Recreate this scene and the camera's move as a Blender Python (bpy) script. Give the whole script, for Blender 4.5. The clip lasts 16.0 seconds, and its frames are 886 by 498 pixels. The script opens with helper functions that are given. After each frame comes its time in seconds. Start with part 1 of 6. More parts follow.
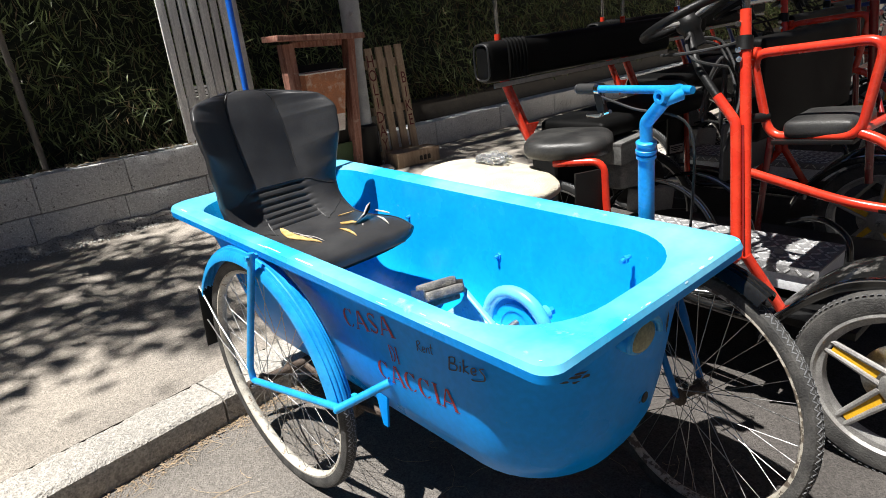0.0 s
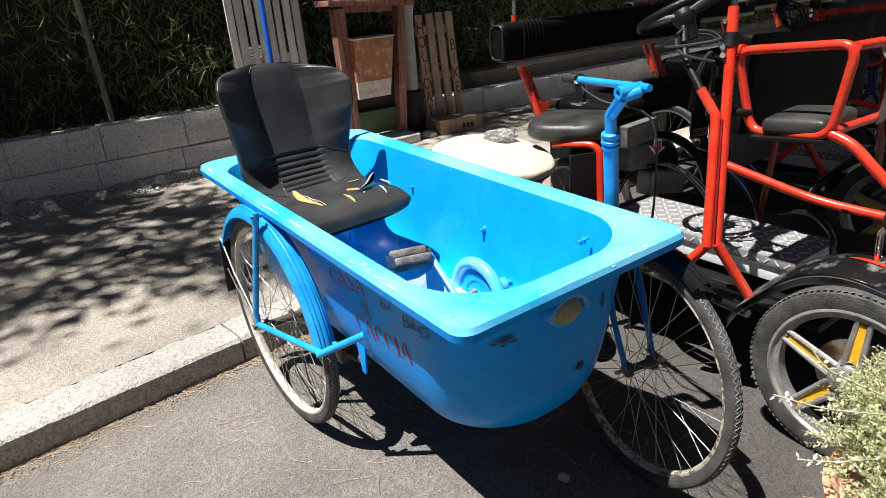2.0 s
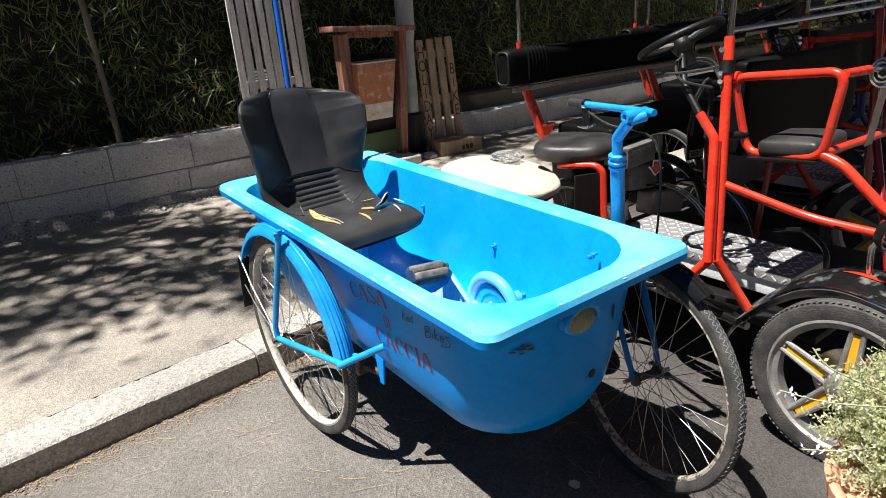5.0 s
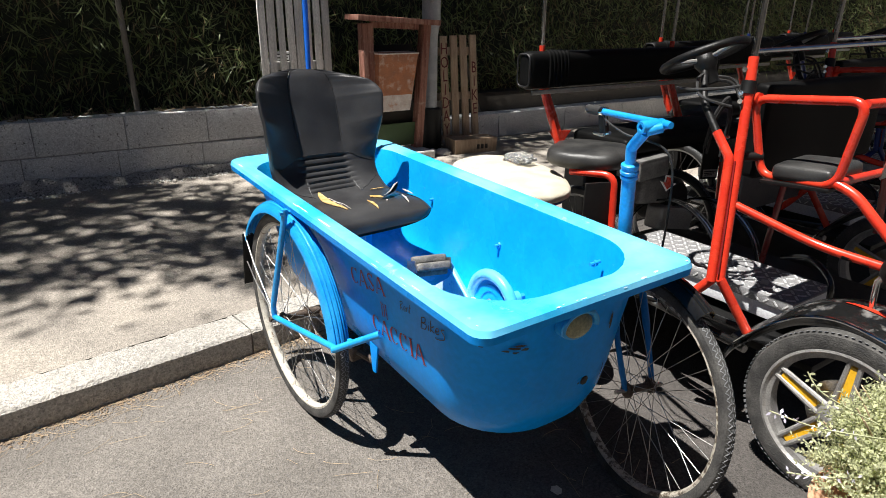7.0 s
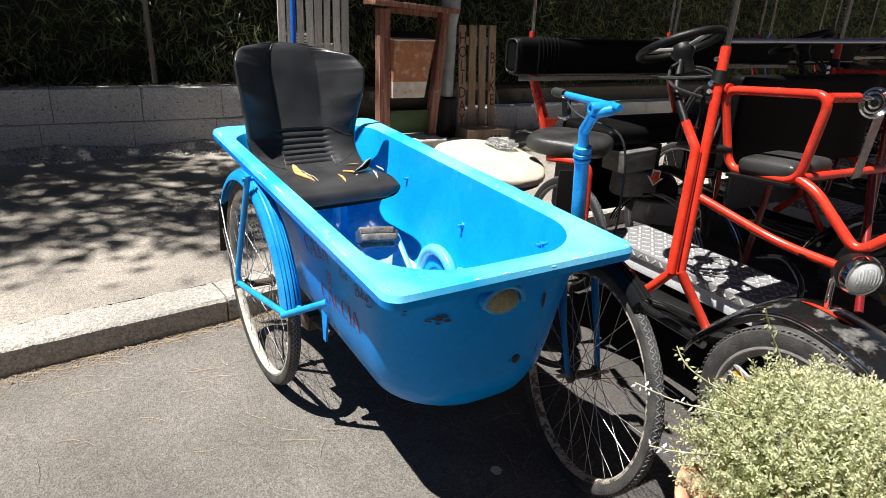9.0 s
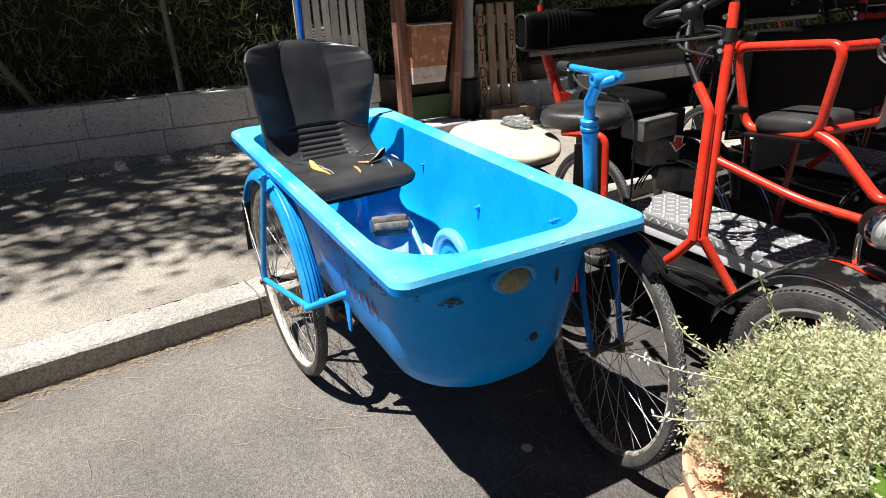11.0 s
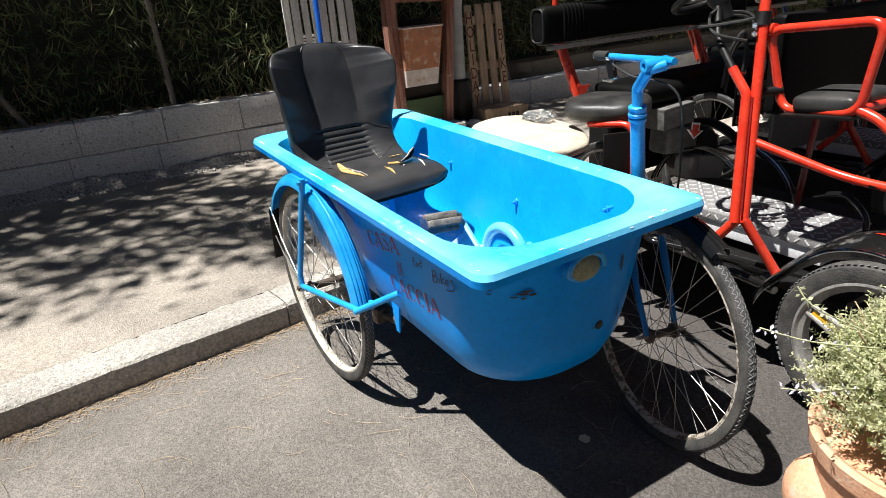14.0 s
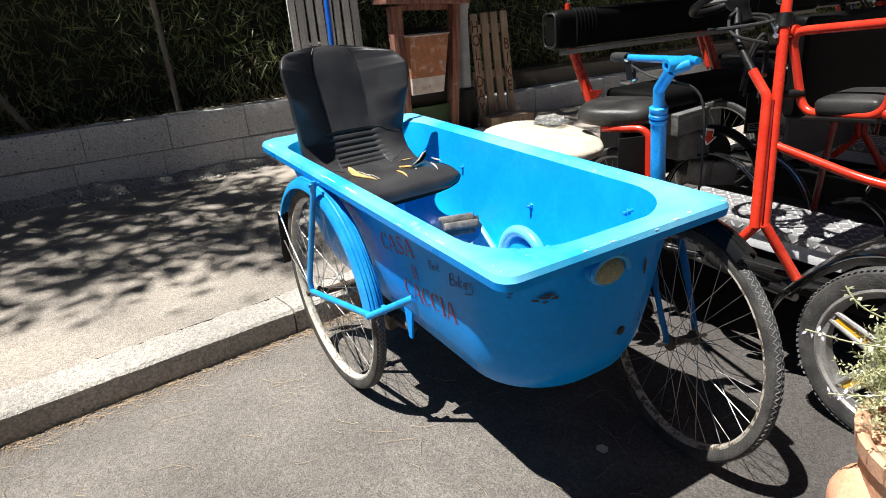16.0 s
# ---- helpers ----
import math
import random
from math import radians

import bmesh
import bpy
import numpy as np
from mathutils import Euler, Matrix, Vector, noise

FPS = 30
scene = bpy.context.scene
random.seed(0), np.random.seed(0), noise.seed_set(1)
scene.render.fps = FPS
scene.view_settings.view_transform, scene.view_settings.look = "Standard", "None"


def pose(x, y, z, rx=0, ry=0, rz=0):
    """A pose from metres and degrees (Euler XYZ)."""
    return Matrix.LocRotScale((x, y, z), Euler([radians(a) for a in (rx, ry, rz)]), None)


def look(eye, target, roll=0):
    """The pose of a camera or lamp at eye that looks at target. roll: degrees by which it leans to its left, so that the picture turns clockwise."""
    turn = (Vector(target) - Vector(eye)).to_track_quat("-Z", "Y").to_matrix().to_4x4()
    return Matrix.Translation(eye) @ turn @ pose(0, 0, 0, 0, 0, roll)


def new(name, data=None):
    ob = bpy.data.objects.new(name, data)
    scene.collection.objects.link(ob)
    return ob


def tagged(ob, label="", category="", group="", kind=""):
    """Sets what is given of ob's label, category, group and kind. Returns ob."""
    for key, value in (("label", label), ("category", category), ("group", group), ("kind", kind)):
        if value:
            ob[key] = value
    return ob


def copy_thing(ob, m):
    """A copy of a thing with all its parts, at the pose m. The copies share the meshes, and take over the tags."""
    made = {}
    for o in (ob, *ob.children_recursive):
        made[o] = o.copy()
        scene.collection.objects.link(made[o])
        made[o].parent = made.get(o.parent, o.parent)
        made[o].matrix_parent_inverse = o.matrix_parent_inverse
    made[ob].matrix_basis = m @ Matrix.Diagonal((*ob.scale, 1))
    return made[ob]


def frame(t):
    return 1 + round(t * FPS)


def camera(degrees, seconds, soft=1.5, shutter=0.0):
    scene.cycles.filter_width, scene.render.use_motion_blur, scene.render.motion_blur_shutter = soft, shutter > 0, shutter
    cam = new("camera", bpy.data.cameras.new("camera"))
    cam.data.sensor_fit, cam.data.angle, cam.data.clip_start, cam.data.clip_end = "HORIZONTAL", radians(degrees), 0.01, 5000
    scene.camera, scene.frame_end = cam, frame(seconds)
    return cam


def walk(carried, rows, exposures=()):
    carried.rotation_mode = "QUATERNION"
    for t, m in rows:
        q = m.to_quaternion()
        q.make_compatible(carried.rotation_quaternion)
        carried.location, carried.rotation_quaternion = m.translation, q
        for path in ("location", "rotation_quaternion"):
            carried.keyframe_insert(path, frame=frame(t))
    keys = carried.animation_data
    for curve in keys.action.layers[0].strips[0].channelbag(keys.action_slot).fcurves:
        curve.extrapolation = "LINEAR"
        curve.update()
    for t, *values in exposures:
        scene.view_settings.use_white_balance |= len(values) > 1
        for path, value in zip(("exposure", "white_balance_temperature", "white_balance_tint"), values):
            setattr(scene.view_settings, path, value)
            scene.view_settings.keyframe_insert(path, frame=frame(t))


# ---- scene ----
cam = camera(69.3, 16.0, 0.6)
PATH = [
    (0, (-1.054, -1.441, 1.356), (0.166, -0.002, 0.69), -6.1),
    (0.3, (-0.913, -1.49, 1.33), (0.362, -0.15, 0.57), 0.3),
    (0.5, (-0.865, -1.505, 1.329), (0.222, -0.012, 0.561), -2.7),
    (1, (-0.788, -1.584, 1.328), (0.095, 0.007, 0.499), -1.3),
    (1.5, (-0.815, -1.626, 1.372), (0.113, -0.046, 0.569), -3.8),
    (2, (-0.973, -1.723, 1.421), (0.068, -0.192, 0.665), -4.5),
    (2.5, (-1.028, -1.773, 1.444), (0.098, -0.292, 0.71), -2.4),
    (3, (-1.06, -1.771, 1.449), (0.067, -0.268, 0.763), -2.6),
    (3.5, (-1.061, -1.771, 1.448), (0.083, -0.277, 0.772), -3.5),
    (4, (-1.068, -1.757, 1.434), (0.042, -0.245, 0.741), -2.9),
    (4.5, (-1.084, -1.76, 1.449), (-0.018, -0.22, 0.749), -4.7),
    (6.8, (-1.075, -1.763, 1.429), (0.01, -0.231, 0.74), 0.7),
    (7, (-1.08, -1.766, 1.431), (-0.019, -0.221, 0.73), 0.8),
    (7.5, (-1.079, -1.766, 1.43), (-0.03, -0.206, 0.747), -1.0),
    (8, (-1.08, -1.805, 1.41), (-0.055, -0.222, 0.744), 1.1),
    (8.5, (-0.992, -1.851, 1.402), (0.051, -0.282, 0.73), 0.8),
    (9, (-0.887, -1.926, 1.384), (0.087, -0.333, 0.667), 3.2),
    (9.2, (-0.842, -1.949, 1.383), (0.126, -0.36, 0.65), 2.4),
    (11.3, (-0.823, -1.974, 1.394), (0.032, -0.337, 0.626), -2.7),
    (11.5, (-0.854, -1.956, 1.397), (0.047, -0.342, 0.633), -1.6),
    (12, (-0.963, -1.928, 1.405), (-0.029, -0.303, 0.706), -3.1),
    (12.5, (-0.979, -1.908, 1.39), (0.001, -0.33, 0.648), -2.1),
    (13, (-0.986, -1.897, 1.381), (-0.007, -0.333, 0.611), -2.6),
    (13.5, (-1.005, -1.873, 1.375), (-0.055, -0.279, 0.628), -2.5),
    (14, (-1.015, -1.863, 1.374), (-0.099, -0.254, 0.618), -4.6),
    (14.5, (-1.043, -1.842, 1.366), (-0.168, -0.2, 0.633), -4.0),
    (15, (-1.047, -1.836, 1.364), (-0.186, -0.195, 0.613), -4.0),
    (15.5, (-1.04, -1.81, 1.349), (-0.156, -0.178, 0.605), -5.6),
    (16, (-1.038, -1.81, 1.34), (-0.114, -0.191, 0.616), -4.3),
]
walk(cam, [(t, look(eye, target, roll)) for t, eye, target, roll in PATH])

# ---- world, sun, exposure ----
SUN = Vector((0.377, -0.045, -1.0)).normalized()
world = bpy.data.worlds.new("world")
scene.world = world
world.use_nodes = True
wn = world.node_tree.nodes
sky = wn.new("ShaderNodeTexSky")
sky.sky_type, sky.sun_disc = "NISHITA", False
sky.sun_elevation = math.asin(-SUN.z)
sky.sun_rotation = math.atan2(-SUN.x, -SUN.y)
sky.air_density, sky.dust_density, sky.ozone_density = 0.42, 0.2, 1.0
world.node_tree.links.new(sky.outputs[0], wn["Background"].inputs[0])
wn["Background"].inputs[1].default_value = 0.024
sun = new("sun", bpy.data.lights.new("sun", "SUN"))
sun.data.energy, sun.data.angle, sun.data.color = 5.0, radians(0.55), (1.0, 0.97, 0.925)
sun.matrix_world = look((-3, 0.4, 8), Vector((-3, 0.4, 8)) + SUN)
scene.view_settings.exposure = 1.04


# ---- materials ----
def mat(name, col, rough=0.6, metal=0.0, var=0.2, scale=9.0, fine=140.0, bump=0.15, col2=None, spec=0.5, coat=0.0, stretch=None, rand=0.0):
    """A surface with broad patches (col to col2), fine grain and fine relief."""
    m = bpy.data.materials.new(name)
    m.use_nodes = True
    n, l = m.node_tree.nodes, m.node_tree.links
    b = n["Principled BSDF"]
    tc, mp = n.new("ShaderNodeTexCoord"), n.new("ShaderNodeMapping")
    l.new(tc.outputs["Object"], mp.inputs[0])
    if stretch:
        mp.inputs["Scale"].default_value = stretch
    big, small = n.new("ShaderNodeTexNoise"), n.new("ShaderNodeTexNoise")
    big.inputs["Scale"].default_value, big.inputs["Detail"].default_value = scale, 6
    small.inputs["Scale"].default_value, small.inputs["Detail"].default_value = fine, 4
    l.new(mp.outputs[0], big.inputs[0]), l.new(mp.outputs[0], small.inputs[0])
    ramp = n.new("ShaderNodeValToRGB")
    ramp.color_ramp.elements[0].position, ramp.color_ramp.elements[1].position = 0.36, 0.66
    c2 = col2 or tuple(min(1, c * (1 + var)) for c in col)
    ramp.color_ramp.elements[0].color, ramp.color_ramp.elements[1].color = (*col, 1), (*c2, 1)
    l.new(big.outputs[0], ramp.inputs[0])
    hsv, mr = n.new("ShaderNodeHueSaturation"), n.new("ShaderNodeMapRange")
    mr.inputs[1].default_value, mr.inputs[2].default_value = 0.3, 0.7
    mr.inputs[3].default_value, mr.inputs[4].default_value = 1 - var, 1 + var
    l.new(small.outputs[0], mr.inputs[0])
    val = mr.outputs[0]
    if rand:
        oi, m2, mul = n.new("ShaderNodeObjectInfo"), n.new("ShaderNodeMapRange"), n.new("ShaderNodeMath")
        m2.inputs[3].default_value, m2.inputs[4].default_value = 1 - rand, 1 + rand
        l.new(oi.outputs["Random"], m2.inputs[0])
        mul.operation = "MULTIPLY"
        l.new(val, mul.inputs[0]), l.new(m2.outputs[0], mul.inputs[1])
        val = mul.outputs[0]
    l.new(val, hsv.inputs["Value"]), l.new(ramp.outputs[0], hsv.inputs["Color"])
    l.new(hsv.outputs[0], b.inputs["Base Color"])
    rr = n.new("ShaderNodeMapRange")
    rr.inputs[3].default_value, rr.inputs[4].default_value = max(0, rough - 0.12), min(1, rough + 0.12)
    l.new(big.outputs[0], rr.inputs[0]), l.new(rr.outputs[0], b.inputs["Roughness"])
    b.inputs["Metallic"].default_value, b.inputs["Specular IOR Level"].default_value = metal, spec
    b.inputs["Coat Weight"].default_value, b.inputs["Coat Roughness"].default_value = coat, 0.12
    if bump:
        bp = n.new("ShaderNodeBump")
        bp.inputs["Strength"].default_value, bp.inputs["Distance"].default_value = bump, 0.01
        l.new(small.outputs[0], bp.inputs["Height"]), l.new(bp.outputs[0], b.inputs["Normal"])
    return m


def chips(m, col, scale=30.0, lo=0.66, hi=0.70, rough=0.7):
    """Scattered chips and scuffs of another colour over a finished surface."""
    n, l = m.node_tree.nodes, m.node_tree.links
    b = n["Principled BSDF"]
    old = b.inputs["Base Color"].links[0].from_socket
    tc, ns, rp, mx = n.new("ShaderNodeTexCoord"), n.new("ShaderNodeTexNoise"), n.new("ShaderNodeValToRGB"), n.new("ShaderNodeMix")
    ns.inputs["Scale"].default_value, ns.inputs["Detail"].default_value, ns.inputs["Roughness"].default_value = scale, 5, 0.65
    rp.color_ramp.elements[0].position, rp.color_ramp.elements[1].position = lo, hi
    mx.data_type = "RGBA"
    mx.inputs[7].default_value = (*col, 1)
    l.new(tc.outputs["Object"], ns.inputs[0]), l.new(ns.outputs[0], rp.inputs[0])
    l.new(rp.outputs[0], mx.inputs[0]), l.new(old, mx.inputs[6]), l.new(mx.outputs[2], b.inputs["Base Color"])
    return m


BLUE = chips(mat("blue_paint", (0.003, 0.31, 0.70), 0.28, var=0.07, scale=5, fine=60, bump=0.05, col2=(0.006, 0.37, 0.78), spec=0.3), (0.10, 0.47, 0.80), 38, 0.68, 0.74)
# scuffed tub blue, deepened to carry the shade on the outer shell
BLUE_SHELL_SHADE = chips(chips(mat("blue_shell_shade_paint", (0.0005, 0.245, 0.76), 0.30, var=0.07, scale=5, fine=60, bump=0.04, col2=(0.001, 0.28, 0.82), spec=0.10), (0.02, 0.32, 0.72), 38, 0.70, 0.76), (0.20, 0.27, 0.34), 70, 0.74, 0.78)
PALE_BLUE = chips(mat("chalky_pale_blue_paint", (0.48, 0.70, 0.82), 0.5, var=0.1, scale=12, fine=90, bump=0.08, col2=(0.66, 0.80, 0.86)), (0.05, 0.30, 0.66), 40, 0.62, 0.68)
# worn rim blue, paled further to paint the sky glare on its top
BLUE_RIM = chips(mat("worn_glare_blue_paint", (0.03, 0.45, 0.86), 0.30, var=0.06, scale=3.2, fine=70, bump=0.05, col2=(0.20, 0.63, 0.90), coat=0.25), (0.50, 0.78, 0.90), 20, 0.63, 0.80)
BLUE_TUBE = chips(mat("blue_tube_paint", (0.008, 0.26, 0.64), 0.34, var=0.12, scale=14, fine=110, bump=0.06, col2=(0.02, 0.34, 0.74), coat=0.2), (0.12, 0.10, 0.09), 60, 0.71, 0.74)
VINYL = mat("black_vinyl", (0.024, 0.024, 0.026), 0.34, var=0.22, scale=7, fine=320, bump=0.08, col2=(0.040, 0.040, 0.041), spec=0.42)
BENCH_VINYL = mat("bench_vinyl", (0.004, 0.004, 0.004), 0.5, var=0.25, scale=6, fine=300, bump=0.12, col2=(0.007, 0.007, 0.007), spec=0.07)
# greyer copy of the bench vinyl, sunlight put into the cushions' colour
WORN_LIT_VINYL = mat("worn_lit_grey_black_vinyl", (0.022, 0.022, 0.022), 0.38, var=0.35, scale=9, fine=240, bump=0.15, col2=(0.05, 0.049, 0.047), spec=0.35)
SEAM = mat("seam_welt", (0.020, 0.020, 0.020), 0.45, var=0.2, scale=80, fine=300, bump=0.1)
VINYL_MATT = mat("matt_black_vinyl", (0.008, 0.008, 0.009), 0.5, var=0.25, scale=7, fine=260, bump=0.2, col2=(0.014, 0.014, 0.015))
FOAM = mat("yellow_foam", (0.46, 0.27, 0.07), 0.95, var=0.3, scale=40, fine=300, bump=0.5, col2=(0.60, 0.44, 0.20))
LINING = mat("pale_lining", (0.45, 0.43, 0.39), 0.9, var=0.2, scale=60, fine=300, bump=0.3)
TYRE = mat("grey_tyre_rubber", (0.032, 0.031, 0.030), 0.82, var=0.3, scale=20, fine=200, bump=0.4, col2=(0.075, 0.072, 0.067))
TREAD = mat("worn_tread_rubber", (0.12, 0.124, 0.13), 0.75, var=0.3, scale=20, fine=200, bump=0.3, col2=(0.20, 0.205, 0.21))
TYRE_DARK = mat("dark_rubber", (0.018, 0.018, 0.018), 0.7, var=0.3, scale=20, fine=220, bump=0.3, col2=(0.03, 0.03, 0.03))
RIM_WHITE = chips(mat("white_rim_paint", (0.42, 0.39, 0.33), 0.5, var=0.2, scale=30, fine=160, bump=0.1, col2=(0.58, 0.55, 0.48)), (0.17, 0.11, 0.06), 45, 0.58, 0.66)
STEEL = mat("dull_steel", (0.36, 0.36, 0.36), 0.42, 1.0, var=0.25, scale=40, fine=200, bump=0.1, col2=(0.48, 0.47, 0.45))
RUSTY = mat("rusty_steel", (0.06, 0.042, 0.03), 0.7, 0.4, var=0.3, scale=45, fine=220, bump=0.3, col2=(0.13, 0.10, 0.08))
CHROME = mat("chrome", (0.72, 0.72, 0.72), 0.14, 1.0, var=0.08, scale=20, fine=100, bump=0.02)
RED = mat("red_gloss_paint", (0.56, 0.030, 0.014), 0.27, var=0.08, scale=12, fine=90, bump=0.03, col2=(0.64, 0.045, 0.018), coat=0.25)
DARKRED = mat("dark_red_paint", (0.20, 0.012, 0.012), 0.25, var=0.15, scale=12, fine=90, bump=0.03, coat=0.5)
BLACKGLOSS = mat("black_gloss_paint", (0.008, 0.008, 0.008), 0.2, var=0.2, scale=15, fine=120, bump=0.03, coat=0.4)
BLACKPLASTIC = mat("black_plastic", (0.006, 0.006, 0.006), 0.45, var=0.25, scale=20, fine=200, bump=0.15, spec=0.3)
GREYCAST = mat("grey_cast_metal", (0.30, 0.29, 0.28), 0.5, 0.6, var=0.2, scale=25, fine=220, bump=0.2, col2=(0.42, 0.41, 0.39))
YELLOW = mat("yellow_plastic", (0.72, 0.40, 0.02), 0.4, var=0.12, scale=25, fine=150, bump=0.05)
LETTER_RED = chips(mat("red_stencil_paint", (0.23, 0.006, 0.012), 0.6, var=0.2, scale=60, fine=250, bump=0.05), (0.03, 0.22, 0.60), 90, 0.72, 0.76)
LETTER_BLACK = mat("black_marker", (0.012, 0.014, 0.03), 0.6, var=0.2, scale=60, fine=250, bump=0.02)


def ground_mat(name, col, col2, agg, rough=0.92):
    """Aggregate surface: broad stains, mid blotches and stone grain with relief."""
    m = mat(name, col, rough, var=0.26, scale=1.7, fine=150, bump=1.0, col2=col2, spec=0.25)
    n, l = m.node_tree.nodes, m.node_tree.links
    b = n["Principled BSDF"]
    old = b.inputs["Base Color"].links[0].from_socket
    tc, vo, rp, mx = n.new("ShaderNodeTexCoord"), n.new("ShaderNodeTexVoronoi"), n.new("ShaderNodeValToRGB"), n.new("ShaderNodeMix")
    vo.inputs["Scale"].default_value = 110
    rp.color_ramp.elements[0].position, rp.color_ramp.elements[1].position = 0.0, 0.9
    rp.color_ramp.elements[0].color, rp.color_ramp.elements[1].color = (*agg, 1), (*[c * 0.58 for c in agg], 1)
    mx.data_type, mx.blend_type = "RGBA", "MULTIPLY"
    mx.inputs[0].default_value = 0.9
    l.new(tc.outputs["Object"], vo.inputs[0]), l.new(vo.outputs["Color"], rp.inputs[0])
    l.new(old, mx.inputs[6]), l.new(rp.outputs[0], mx.inputs[7]), l.new(mx.outputs[2], b.inputs["Base Color"])
    return m


ASPHALT = chips(chips(ground_mat("asphalt", (0.160, 0.150, 0.138), (0.235, 0.220, 0.202), (1.2, 1.16, 1.12)), (0.30, 0.27, 0.23), 120, 0.66, 0.74), (0.055, 0.05, 0.045), 85, 0.66, 0.74)


def darken_past(m, x0, x1, dark):
    """The colour darkens by the factor dark past a wavering line between x0 and x1."""
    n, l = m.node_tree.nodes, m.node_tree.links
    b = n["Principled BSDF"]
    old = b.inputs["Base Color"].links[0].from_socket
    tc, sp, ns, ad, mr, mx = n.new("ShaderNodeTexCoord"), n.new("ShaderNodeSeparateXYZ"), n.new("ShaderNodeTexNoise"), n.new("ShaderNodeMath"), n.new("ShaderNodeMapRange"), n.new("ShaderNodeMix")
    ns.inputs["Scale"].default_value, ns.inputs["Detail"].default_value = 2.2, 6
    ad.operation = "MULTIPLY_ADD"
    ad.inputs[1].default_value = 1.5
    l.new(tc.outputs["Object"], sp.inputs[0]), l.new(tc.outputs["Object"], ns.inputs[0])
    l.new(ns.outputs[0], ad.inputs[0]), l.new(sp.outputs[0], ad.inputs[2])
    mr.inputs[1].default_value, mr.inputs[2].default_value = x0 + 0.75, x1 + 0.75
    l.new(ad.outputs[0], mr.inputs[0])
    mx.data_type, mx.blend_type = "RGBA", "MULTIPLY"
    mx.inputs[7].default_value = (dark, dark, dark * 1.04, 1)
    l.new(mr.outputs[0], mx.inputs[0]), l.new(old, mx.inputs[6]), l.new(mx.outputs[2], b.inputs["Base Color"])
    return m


darken_past(ASPHALT, -0.35, 0.50, 0.44)
PAVING = chips(ground_mat("dusty_concrete_pavement", (0.268, 0.250, 0.226), (0.395, 0.366, 0.324), (1.25, 1.2, 1.15)), (0.13, 0.12, 0.105), 70, 0.67, 0.76)
KERB = chips(ground_mat("worn_kerb_stone", (0.38, 0.37, 0.345), (0.52, 0.505, 0.47), (1.25, 1.2, 1.15)), (0.21, 0.20, 0.185), 75, 0.52, 0.66)
BLOCK = chips(ground_mat("grey_concrete_block", (0.58, 0.585, 0.59), (0.70, 0.70, 0.69), (1.2, 1.2, 1.2)), (0.05, 0.05, 0.05), 42, 0.62, 0.67)
SOIL = mat("dark_soil", (0.03, 0.024, 0.017), 0.95, var=0.4, scale=12, fine=120, bump=0.6)
WOOD_GREY = mat("weathered_grey_wood", (0.56, 0.55, 0.53), 0.8, var=0.3, scale=7, fine=90, bump=0.5, col2=(0.76, 0.74, 0.71), stretch=(6, 6, 0.5), rand=0.22)
WOOD_PALLET = mat("brown_pallet_wood", (0.31, 0.215, 0.14), 0.8, var=0.3, scale=7, fine=90, bump=0.4, col2=(0.45, 0.34, 0.235), stretch=(6, 6, 0.6), rand=0.15)
WOOD_RED = chips(mat("faded_red_brown_wood", (0.20, 0.07, 0.045), 0.75, var=0.35, scale=8, fine=80, bump=0.5, col2=(0.36, 0.19, 0.14), stretch=(6, 6, 0.35)), (0.42, 0.30, 0.24), 24, 0.60, 0.70)
TERRACOTTA = chips(mat("terracotta", (0.60, 0.30, 0.17), 0.85, var=0.12, scale=9, fine=130, bump=0.2, col2=(0.68, 0.40, 0.26)), (0.62, 0.48, 0.38), 18, 0.58, 0.72)
CREAM = mat("cream_fleece", (0.53, 0.48, 0.375), 0.97, var=0.14, scale=14, fine=260, bump=0.8, col2=(0.65, 0.60, 0.49), spec=0.1)


def leaf_mat(name, col, col2, rough=0.5):
    m = mat(name, col, rough, var=0.2, scale=3, fine=40, bump=0.0, col2=col2, spec=0.35)
    n, l = m.node_tree.nodes, m.node_tree.links
    b = n["Principled BSDF"]
    old = b.inputs["Base Color"].links[0].from_socket
    ge, mr, hs = n.new("ShaderNodeNewGeometry"), n.new("ShaderNodeMapRange"), n.new("ShaderNodeHueSaturation")
    mr.inputs[3].default_value, mr.inputs[4].default_value = 0.55, 1.5
    l.new(ge.outputs["Random Per Island"], mr.inputs[0]), l.new(mr.outputs[0], hs.inputs["Value"])
    l.new(old, hs.inputs["Color"]), l.new(hs.outputs[0], b.inputs["Base Color"])
    tr, ad = n.new("ShaderNodeBsdfTranslucent"), n.new("ShaderNodeMixShader")
    ad.inputs[0].default_value = 0.4
    l.new(hs.outputs[0], tr.inputs[0])
    l.new(b.outputs[0], ad.inputs[1]), l.new(tr.outputs[0], ad.inputs[2])
    l.new(ad.outputs[0], n["Material Output"].inputs[0])
    return m


HEDGE_LEAF = leaf_mat("hedge_leaf", (0.120, 0.155, 0.055), (0.21, 0.25, 0.11), 0.4)
TREE_LEAF = leaf_mat("tree_leaf", (0.05, 0.09, 0.025), (0.08, 0.12, 0.04))
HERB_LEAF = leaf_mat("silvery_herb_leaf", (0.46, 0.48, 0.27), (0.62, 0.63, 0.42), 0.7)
# green of the inner leaves lowered to paint the shade between sprigs
HERB_SHADE_GREEN = leaf_mat("shaded_green_herb_leaf", (0.13, 0.17, 0.05), (0.2, 0.25, 0.08), 0.6)
DRY_BLADE = leaf_mat("dry_hedge_blade", (0.17, 0.12, 0.06), (0.28, 0.21, 0.12))
